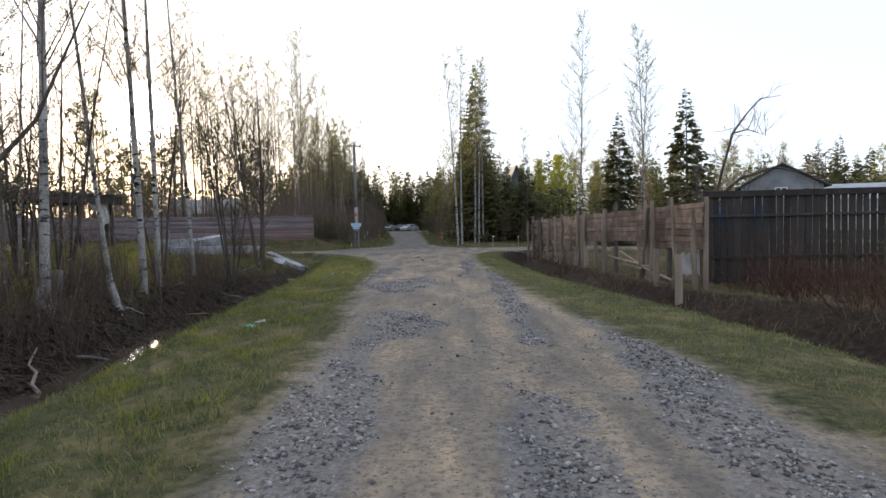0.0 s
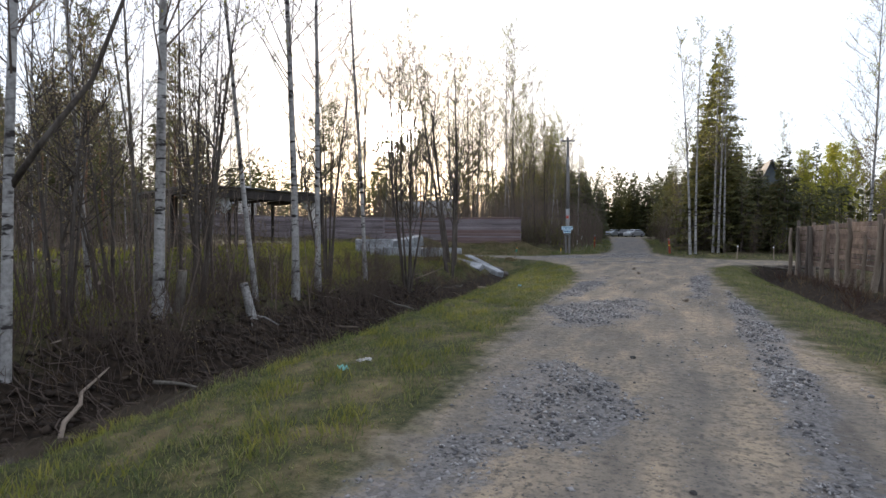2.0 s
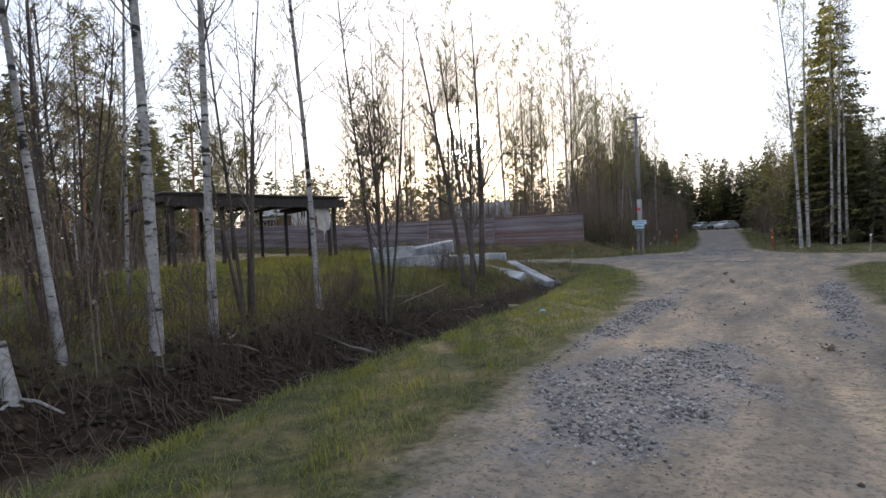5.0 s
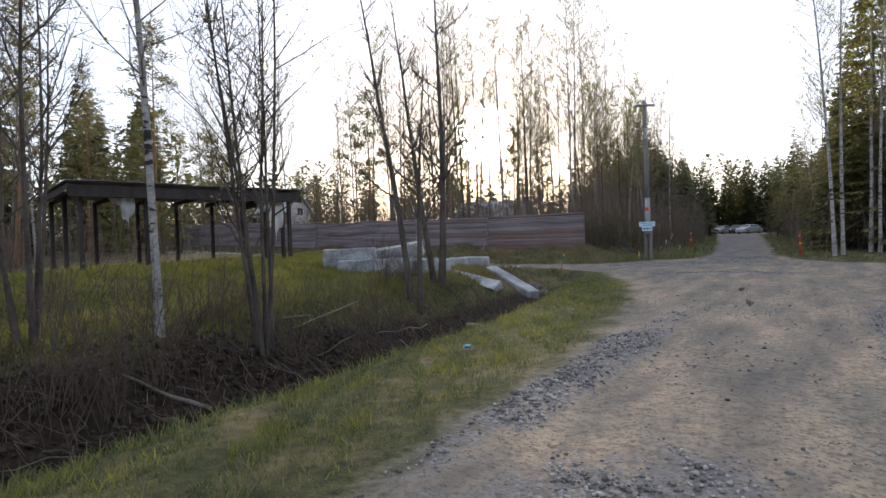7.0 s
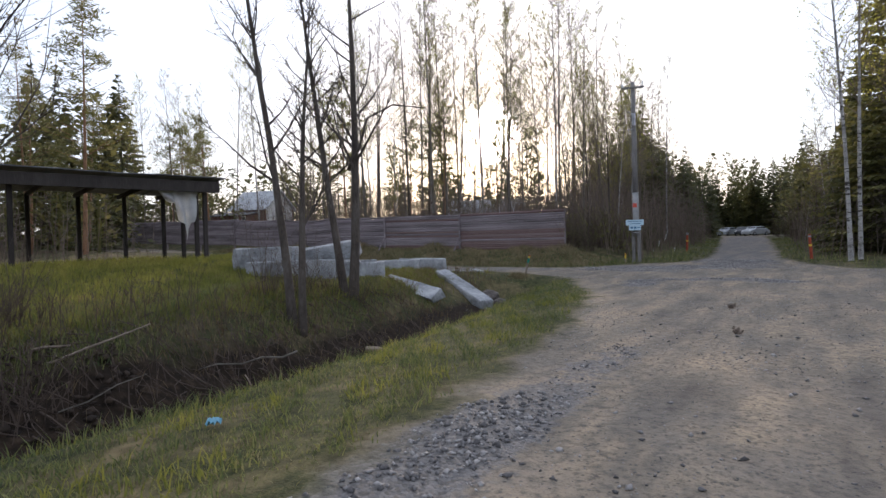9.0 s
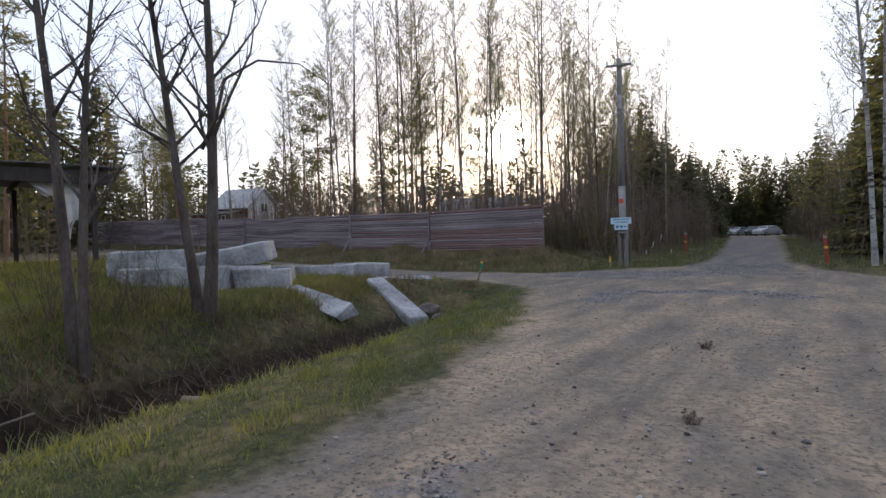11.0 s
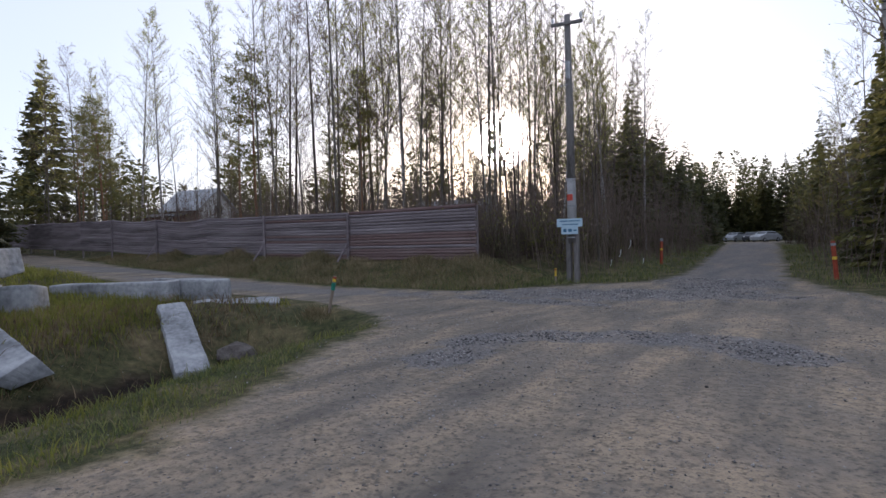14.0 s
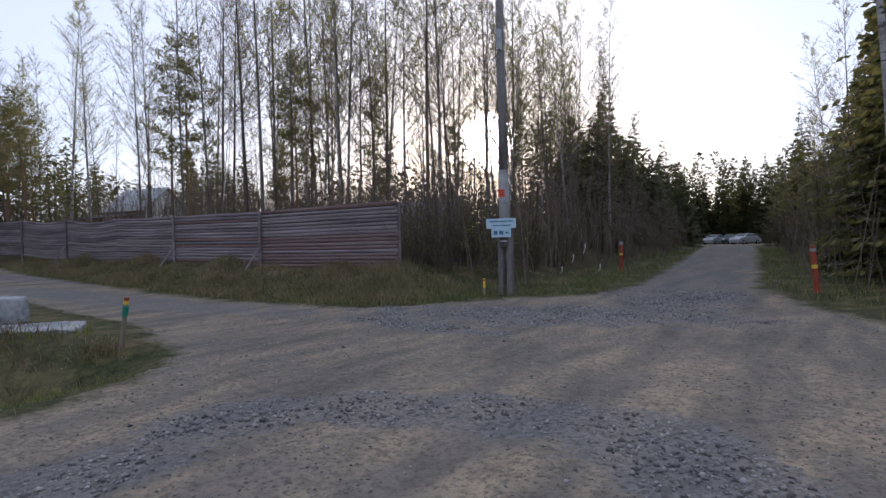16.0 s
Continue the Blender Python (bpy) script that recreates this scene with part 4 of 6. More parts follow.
# brushwood
brush = [shrub(81, 1.5, 20, 0.5), shrub(82, 2.0, 16, 0.35, leaves=1, leafmat=CATKIN), shrub(83, 1.1, 22, 0.8)]
for k, ob in enumerate(brush):
    ob.matrix_basis = put(-7.0, 6.2 + 2 * k)
along_bank = [(float(left_ditch(y)) - rnd.uniform(0.7, 3.2), y) for y in np.linspace(-1, 19.5, 56)]
copies(brush, along_bank, 31, (0.55, 1.1), 14)
copies(brush[1:2], [(-8.0 - rnd.random(), 23.2 + 0.35 * k) for k in range(7)], 32, (0.5, 0.8), 8)
copies(brush, scatter(rnd, 30, (-22, -9), (2, 20), 1.4), 33, (0.7, 1.1), 10)
red = [shrub(84, 1.3, 24, 0.7, mat_=REDTWIG, label="reddish brown leafless brushwood beside the dark fence"), shrub(85, 1.0, 24, 0.9, mat_=REDTWIG, label="reddish brown leafless brushwood beside the dark fence")]
for k, ob in enumerate(red):
    ob.matrix_basis = put(7.2 + k, 12.2)
copies(red, scatter(rnd, 44, (6.4, 13.5), (7.2, 13.4), 0.6, lambda x, y: x > right_ditch(y) + 0.9), 34, (0.6, 1.15), 12)
copies(red, [(float(right_ditch(y)) + rnd.uniform(0.4, 1.0), y) for y in np.linspace(13, 29, 16)], 35, (0.35, 0.7), 14)
tallbrush = [shrub(86, 3.2, 15, 0.25, leaves=1, leafmat=LEAF, leaf=0.06, label="tall thin brushwood with first green leaves"), shrub(87, 2.6, 16, 0.3, leaves=1, leafmat=CATKIN, leaf=0.05, label="tall thin brushwood at the edge of the wood")]
for k, ob in enumerate(tallbrush):
    ob.matrix_basis = put(-13.0 - 2 * k, 50 + k)
copies(tallbrush, scatter(rnd, 10, (-10.5, -7.4), (40.9, 52), 1.0, lambda x, y: x < -5.0 - (y - 44) * 0.115 - 1.5), 36, (0.6, 1.1), 6)
green = [shrub(88, 1.9, 20, 0.45, leaves=4, leafmat=SHOOTS, leaf=0.055, label="low green bush at the edge of the wood"), shrub(89, 1.4, 20, 0.6, leaves=4, leafmat=NEEDLE, leaf=0.06, label="low dark green bush at the edge of the wood")]
for k, ob in enumerate(green):
    ob.matrix_basis = put(-8.6 - k, 43 + k)
copies(green, scatter(random.Random(61), 26, (-11.5, -7.2), (41.4, 50), 0.7, lambda x, y: x < -5.0 - (y - 44) * 0.115 - 1.4), 62, (0.6, 1.15), 6)
copies(green[1:], [(9.6, 12.6), (10.4, 12.2), (10.9, 12.9), (11.8, 12.3), (12.6, 12.7), (10.0, 11.7)], 65, (0.75, 1.1), 6)
copies(green, scatter(random.Random(63), 22, (1.2, 6.5), (41.5, 62), 0.9), 64, (0.6, 1.1), 6)
copies(tallbrush, scatter(rnd, 26, (-13, -8), (52, 85), 1.0, lambda x, y: x < -5.5 - (y - 44) * 0.115 - 1.3), 37, (0.7, 1.3), 6)
copies(tallbrush, scatter(rnd, 44, (-4, 5), (41.5, 88), 0.9, lambda x, y: x > 0.8 - (y - 44) * 0.115 + 0.1), 38, (0.6, 1.2), 6)
copies(tallbrush, scatter(rnd, 26, (-50, -10), (42.3, 46), 0.9), 39, (0.6, 1.0), 6)
copies(tallbrush, scatter(rnd, 22, (7, 30), (37, 46), 1.2), 40, (0.7, 1.2), 6)


def undergrowth():
    """Thin saplings and twigs that fill the woods near the ground."""
    rng = random.Random(18)
    C = Geo()
    zones = [((-36, -10), (42.4, 64), 2600, 1.35), ((-15, -6.5), (42, 62), 1100, 1.3), ((-15, -6.5), (60, 110), 900, 1.2), ((-1.5, 11), (42.5, 110), 1700, 1.1), ((-60, -11), (-6, 30), 2100, 1.1), ((8, 40), (34, 60), 900, 0.8), ((-60, -36), (42, 60), 700, 1.2), ((-11.5, -6.6), (0, 14.5), 220, 0.8)]
    for xr, yr, n, s in zones:
        xs = np.array([rng.uniform(*xr) for _ in range(n)])
        ys = np.array([rng.uniform(*yr) for _ in range(n)])
        zs, es = height(xs, ys), edge_distance(xs, ys)
        for x, y, z, e in zip(xs, ys, zs, es):
            if e > -1.0 or (x > -22 and x < -11 and 17 < y < 30):
                continue
            h = rng.uniform(0.8, 3.4) * s
            dx, dy = rng.uniform(-0.2, 0.2) * h, rng.uniform(-0.2, 0.2) * h
            C.tube([(x, y, z - 0.05), (x + dx * 0.6, y + dy * 0.6, z + h * 0.6), (x + dx, y + dy, z + h)], [0.014, 0.009, 0.003], 3, cap=False)
            for k in range(3):
                t = rng.uniform(0.3, 0.9)
                p = Vector((x + dx * t, y + dy * t, z + h * t))
                q = Vector((rng.uniform(-1, 1), rng.uniform(-1, 1), rng.uniform(0.2, 1.2))) * 0.28 * h * rng.uniform(0.5, 1)
                w = q.orthogonal().normalized() * 0.008
                C.face((p - w, p + w, p + q))
            for k in range(3):
                leaf_at(C, Vector((x + dx * 0.8 + rng.uniform(-0.3, 0.3), y + dy * 0.8 + rng.uniform(-0.3, 0.3), z + h * rng.uniform(0.3, 1))), 0.08, rng)
    tagged(new("undergrowth", C.mesh("undergrowth", TWIG)), "tangled leafless undergrowth between the trees", "undergrowth", kind="stuff")


undergrowth()


def far_woods():
    """A dense belt of woods all round the place, past the trees that can be told apart."""
    rng = random.Random(8)
    C = Geo()
    for k in range(760):
        a = rng.uniform(0, 2 * math.pi)
        R = rng.uniform(80, 150)
        if abs(R * math.cos(a) + 3) < 10 and math.sin(a) > 0 and R < 105:
            continue
        x, y = R * math.cos(a) - 5, R * math.sin(a) + 35
        z, h = ground_z(x, y), rng.uniform(6, 12)
        conifer = rng.random() < 0.6
        C.tube([(x, y, z - 0.5), (x, y, z + h * 0.9)], [0.15, 0.03], 3, cap=False)
        for j in range(95):
            t = rng.random() ** 0.8
            w = (h * 0.17 * (1 - t) + 0.15) if conifer else h * 0.16 * math.sin(math.pi * min(1, t * 0.9 + 0.12))
            b = rng.uniform(0, 2 * math.pi)
            p = Vector((x + math.cos(b) * w * rng.random(), y + math.sin(b) * w * rng.random(), z + h * (0.08 + 0.9 * t)))
            e = Vector((math.cos(b), math.sin(b), rng.uniform(-0.5, 0.3) if conifer else rng.uniform(-0.2, 1))) * rng.uniform(0.5, 1.2)
            u = Vector((-math.sin(b), math.cos(b), rng.uniform(-0.3, 0.3))) * rng.uniform(0.2, 0.5)
            C.face((p, p + e * 0.5 + u, p + e, p + e * 0.5 - u))
    tagged(new("far_woods", C.mesh("far_woods", NEEDLE)), "dark mixed woods in the distance", "woods", kind="stuff")


far_woods()


def mixed_belt():
    """Leafing trees and conifers that stand close behind one another along the far road."""
    rng = random.Random(28)
    D, N = Geo(), Geo()
    spots = [(rng.uniform(11, 75), rng.uniform(64, 82), rng.uniform(6, 9), 0.35) for _ in range(90)]
    for _ in range(110):
        y = rng.uniform(50, 122)
        spots.append((0.8 - (y - 44) * 0.115 + rng.uniform(1.6, 9.5), y, rng.uniform(4, 8.5), 0.45))
    for _ in range(90):
        y = rng.uniform(60, 122)
        spots.append((-5.5 - (y - 44) * 0.115 - rng.uniform(2.2, 9), y, rng.uniform(5, 9), 0.55))
    spots += [(rng.uniform(-45, 26), rng.uniform(125, 148), rng.uniform(9, 15), 0.7) for _ in range(170)]
    spots += [(rng.uniform(-80, -22), rng.uniform(62, 80), rng.uniform(6, 9), 0.4) for _ in range(60)]
    spots += [(rng.uniform(-64, -29), rng.uniform(10, 37), rng.uniform(4.5, 8.5), 0.4) for _ in range(75)]
    spots += [(rng.uniform(-75, -38), rng.uniform(44, 52), rng.uniform(4, 7), 0.45) for _ in range(26)]
    spots += [(rng.uniform(-42, 24), rng.uniform(123, 152), rng.uniform(3, 7), 0.5) for _ in range(130)]
    for _ in range(90):
        y = rng.uniform(43, 78)
        spots.append((0.8 - (y - 44) * 0.09 + rng.uniform(1.8, 10), y, rng.uniform(3, 7.5), 0.5))
    spots += [(rng.uniform(-84, -50), rng.uniform(52, 80), rng.uniform(6, 10), 0.5) for _ in range(70)]
    off = edge_distance(np.array([s[0] for s in spots]), np.array([s[1] for s in spots]))
    for (x, y, h, c), e in zip(spots, off):
        if e > -1.5 or not clear_view(x, y) and y > 40:
            continue
        if 0.092 < x / y < 0.30 and y < 66:
            h = min(h, 4.2)
        z, conifer = ground_z(x, y), rng.random() < c
        g = N if conifer else D
        g.tube([(x, y, z - 0.4), (x + rng.uniform(-0.2, 0.2), y, z + h * 0.92)], [0.09, 0.02], 3, cap=False)
        big = 1.0 + max(0, y - 90) * 0.008
        for j in range(int(h * 26)):
            t = rng.random() ** 0.9
            w = (h * 0.19 * (1 - t) + 0.15) if conifer else h * 0.20 * math.sin(math.pi * min(1, t * 0.85 + 0.14)) * (1 + 0.3 * math.sin(t * 17 + x * 3))
            b, r = rng.uniform(0, 2 * math.pi), rng.random() ** 0.6
            p = Vector((x + math.cos(b) * w * r, y + math.sin(b) * w * r, z + h * (0.03 + 0.96 * t)))
            q = Vector((math.cos(b), math.sin(b), rng.uniform(-0.7, 0.1) if conifer else rng.uniform(-0.5, 1))) * rng.uniform(0.2, 0.5) * big
            u = Vector((-math.sin(b), math.cos(b), rng.uniform(-0.6, 0.6))) * rng.uniform(0.07, 0.2) * big
            g.face((p, p + q * 0.5 + u, p + q, p + q * 0.5 - u))
    tagged(new("mixed_wood", D.mesh("mixed_wood", OLIVE)), "hazy olive-green spring wood along the far road", "woods", kind="stuff")
    tagged(new("spruce_wood", N.mesh("spruce_wood", NEEDLE)), "dense dark spruce wood along the far road", "woods", kind="stuff")


mixed_belt()


# ---- long slab fence across the junction ----
def fence_line(x):
    return float(np.interp(x, [-60, -44, -34, -20.6, -15.5, -9.7], [43.2, 41.6, 41.0, 41.0, 40.95, 40.9]))


def fence_foot(x):
    return float(np.interp(x, [-60, -44, -34, -28.5, -20.6, -15.5, -9.7], [1.9, 1.50, 1.25, 1.02, 0.80, 0.70, 0.68]))


def long_fence():
    rng = random.Random(31)
    posts = [-9.7, -15.3, -20.3, -24.6, -29.0, -33.8, -38.5, -43.5, -49, -54.5]
    root = thing("board_fence", pose(0, 0, 0), "long weathered fence of horizontal slab boards on a grassy bank", "fence")
    for i, x in enumerate(posts):
        z, y = fence_foot(x), fence_line(x)
        G = Geo()
        top = z + 1.82 + rng.uniform(-0.03, 0.08)
        s_ = -0.12 if i in (1, 2, 4, 5) else 0.07
        G.tube([(x, y + s_, z - 0.9), (x, y + s_, top)], [0.055, 0.045], 8)
        part("post", G, SLABWOOD, root)
        if i in (1, 2, 4):
            B = Geo()
            B.tube([(x - 0.05, y - 0.75, ground_z(x, y - 0.75) - 0.1), (x, y - 0.06, z + 0.75)], [0.04, 0.035], 6)
            part("brace", B, SLABWOOD, root)
    for i in range(len(posts) - 1):
        a, b = posts[i], posts[i + 1]
        n = 17
        sag = [0, 0, 0.02, 0.14, 0.10, 0.03, 0.05, 0.02, 0][i]
        for k in range(n):
            f = (k + 0.5) / n
            G = Geo()
            p = [(a, fence_line(a), fence_foot(a)), (b, fence_line(b), fence_foot(b))]
            hh = 1.80 / n
            mid_x = (a + b) / 2
            rows = []
            for s in range(5):
                t = s / 4
                x = a + (b - a) * t + (0.06 if s == 0 else -0.06 if s == 4 else 0) * rng.random()
                z = p[0][2] * (1 - t) + p[1][2] * t + 1.80 * f - sag * math.sin(math.pi * t) * (0.3 + f) * rng.uniform(0.8, 1.1) + rng.uniform(-0.01, 0.01)
                y = p[0][1] * (1 - t) + p[1][1] * t - 0.025
                rows.append((x, y, z))
            h2, d = hh * rng.uniform(0.50, 0.58), rng.uniform(0.035, 0.06)
            base = len(G.v)
            for x, y, z in rows:
                G.v += [(x, y + 0.012, z - h2), (x, y - d * 0.7, z - h2 * 0.72), (x, y - d, z), (x, y - d * 0.7, z + h2 * 0.72), (x, y + 0.012, z + h2)]
            for s in range(4):
                for j in range(5):
                    q = base + s * 5
                    G.f.append((q + j, q + (j + 1) % 5, q + 5 + (j + 1) % 5, q + 5 + j))
                    G.m.append(0)
            G.f += [tuple(base + j for j in range(5)), tuple(base + 24 - j for j in range(5))]
            G.m += [0, 0]
            part("board", G, REDWOOD if (rng.random() < (0.85 if k < 9 else 0.4) * (i == 0) + (0.5 if k < 7 else 0.2) * (i == 1)) else SLABWOOD, root)
    return root


long_fence()


# ---- pole with the signs ----
def utility_pole():
    root = thing("utility_pole", pose(-6.5, 41.0, ground_z(-6.5, 41.0)), "tall grey wooden utility pole on two dark stubs", "pole")
    G = Geo()
    G.tube([(0, 0, 1.15), (0, 0, 4.5), (-0.02, 0, 7.72)], [0.125, 0.11, 0.085], 12)
    part("mast", smooth(G.mesh("mast", POLEWOOD)), None, root, "weathered grey wooden mast")
    for s in (-1, 1):
        G = Geo()
        G.box((0.13, 0.17, 2.3), pose(s * 0.115, 0.02, 0.7), 0.02)
        part("stub", G, POLEWOOD, root, "dark grey stub")
    G = Geo()
    G.tube([(0, 0, 1.5), (0, 0, 3.0)], [0.132, 0.122], 12)
    part("sleeve", smooth(G.mesh("sleeve", POLECON)), None, root, "pale grey sleeve")
    for z in (1.3, 2.2, 2.98):
        G = Geo()
        G.tube([(0, 0, z - 0.02), (0, 0, z + 0.02)], [0.14, 0.14], 12)
        part("wire_band", G, METAL, root)
    G = Geo()
    G.box((0.95, 0.09, 0.09), pose(0, -0.1, 7.45, 0, 4, 0), 0.01)
    part("crossarm", G, POLEWOOD, root)
    for x in (-0.42, 0.42):
        G = Geo()
        G.tube([(x, -0.1, 7.48), (x, -0.1, 7.58), (x, -0.1, 7.62), (x, -0.1, 7.68)], [0.015, 0.05, 0.055, 0.03], 8)
        part("insulator", G, WHITE, root)
    G = Geo()
    G.box((0.10, 0.12, 0.5), pose(0.02, -0.13, 6.1), 0.01)
    G.tube([(0, -0.1, 6.3), (-0.22, -0.2, 6.45)], [0.02, 0.015], 6)
    G.tube([(0, -0.1, 5.7), (-0.22, -0.2, 5.65)], [0.02, 0.015], 6)
    part("fittings", G, METAL, root, "dark metal fittings")
    G = Geo()
    G.box((0.17, 0.008, 0.18), pose(0.0, -0.134, 2.45), 0.002)
    part("mark", G, REDPAINT, root, "red paint mark")
    turn = 14
    for name, w, h, z, label in (("name_sign", 0.72, 0.235, 1.72, "pale blue street name sign with two lines of small lettering"), ("number_sign", 0.47, 0.22, 1.50, "pale blue house number sign with dark symbols")):
        S = thing(name, pose(-6.5, 41.0, ground_z(-6.5, 41.0) + z) @ pose(0.0, -0.2, 0, 0, 0, turn), label, "sign")
        G = Geo()
        G.box((w, 0.012, h), None, 0.003)
        part("plate", G, BLUESIGN, S)
        rows = [(0.05, 0.55, 0.035), (-0.05, 0.40, 0.035)] if name == "name_sign" else [(0.0, 0, 0)]
        T = Geo()
        if name == "name_sign":
            for zz, ww, hh in rows:
                x = -ww / 2
                rng = random.Random(int(zz * 100) + 9)
                while x < ww / 2:
                    L = rng.uniform(0.02, 0.06)
                    T.box((L, 0.004, hh), pose(x + L / 2, -0.009, zz), 0.001)
                    x += L + 0.012
        else:
            T.box((0.09, 0.004, 0.09), pose(-0.13, -0.009, 0), 0.001)
            T.box((0.10, 0.004, 0.09), pose(0.01, -0.009, 0), 0.001)
            T.box((0.09, 0.004, 0.04), pose(0.15, -0.009, 0.0), 0.001)
        part("lettering", T, SIGNTEXT, S)


utility_pole()


# ---- concrete blocks by the junction ----
def concrete(name, m, size, label, jit=0.03, seed=0, bev=0.045, loops=False):
    rng = random.Random(seed)
    root = thing(name, m, label, "concrete block", "concrete blocks by the junction")
    bm = bmesh.new()
    bmesh.ops.create_cube(bm, size=1)
    for v in bm.verts:
        v.co = Vector((v.co.x * size[0], v.co.y * size[1], v.co.z * size[2])) + Vector([rng.uniform(-jit, jit) for _ in range(3)])
    bmesh.ops.bevel(bm, geom=bm.edges[:], offset=bev, segments=2, affect="EDGES", profile=0.6)
    bmesh.ops.subdivide_edges(bm, edges=[e for e in bm.edges if e.calc_length() > 0.3], cuts=5, use_grid_fill=True)
    for v in bm.verts:
        v.co += Vector((noise.noise(v.co * 3 + Vector((seed, 0, 0))), noise.noise(v.co * 3 + Vector((0, seed, 5))), noise.noise(v.co * 3 + Vector((7, 0, seed))))) * 0.028
    bmesh.ops.triangulate(bm, faces=[f for f in bm.faces if len(f.verts) > 4])
    me = bpy.data.meshes.new("body")
    bm.to_mesh(me)
    bm.free()
    me.materials.append(CONCRETE)
    part("body", me, None, root, soft=False)
    if loops:
        for s in (-1, 1):
            G = Geo()
            G.tube([(s * size[0] * 0.3, -size[1] * 0.5 - 0.0, 0.0), (s * size[0] * 0.3, -size[1] * 0.5 - 0.03, 0.02), (s * size[0] * 0.3 + 0.12, -size[1] * 0.5 - 0.03, 0.02), (s * size[0] * 0.3 + 0.12, -size[1] * 0.5, 0.0)], [0.01] * 4, 6)
            part("lifting_loop", G, METAL, root)
    return root


def between(a, b, z, roll=0.0, dip=0.0):
    """A pose whose x axis runs from a to b in plan."""
    return pose((a[0] + b[0]) / 2, (a[1] + b[1]) / 2, z, roll, dip, math.degrees(math.atan2(b[1] - a[1], b[0] - a[0])))


concrete("foundation_block", between((-12.9, 26.15), (-10.9, 27.5), 0.44), (2.35, 0.5, 0.60), "large pale concrete foundation block on the grass", seed=1)
concrete("foundation_block", between((-10.95, 27.6), (-9.95, 28.35), 0.42), (1.2, 0.45, 0.48), "pale concrete foundation block beside the ditch", seed=2)
concrete("foundation_block", between((-13.7, 26.35), (-12.3, 27.35), 0.66), (1.75, 0.55, 0.92), "pale concrete block behind bare alders", seed=3)
concrete("foundation_block", between((-13.4, 30.5), (-11.25, 31.75), 0.33), (2.45, 0.45, 0.46), "long grey concrete block near the junction", seed=4)
concrete("foundation_block", between((-12.3, 32.0), (-10.7, 32.5), 0.37), (1.6, 0.55, 0.46), "grey concrete block beside the road", seed=5)
concrete("concrete_slab", between((-13.6, 27.7), (-11.5, 29.0), 0.86, 6, -9), (2.5, 0.8, 0.48), "tilted concrete slab lying across the blocks", seed=6)
concrete("concrete_beam", between((-9.75, 30.85), (-7.75, 30.0), -0.25, 4, 20), (2.4, 0.48, 0.34), "concrete beam fallen into the ditch", seed=7, jit=0.03, bev=0.07)
concrete("broken_slab", between((-9.75, 28.1), (-8.0, 28.1), 0.0, 10, 15), (1.8, 0.42, 0.13), "broken weathered slab lying on the ditch slope", seed=8, jit=0.11, bev=0.015)
concrete("broken_slab", between((-10.4, 31.6), (-9.6, 33.0), 0.13, 2, 2), (1.6, 0.6, 0.12), "flat cracked slab on the ground", seed=9, jit=0.04, bev=0.02)
concrete("foundation_block", pose(-11.3, 29.2, 0.36, 0, 0, 38), (0.55, 0.5, 0.62), "small upright concrete block between larger blocks", seed=11)
concrete("broken_slab", between((-12.2, 27.9), (-11.3, 28.8), 0.50, 0, 0), (1.3, 0.5, 0.4), "concrete lump under the tilted slab", seed=10, jit=0.05, bev=0.05)


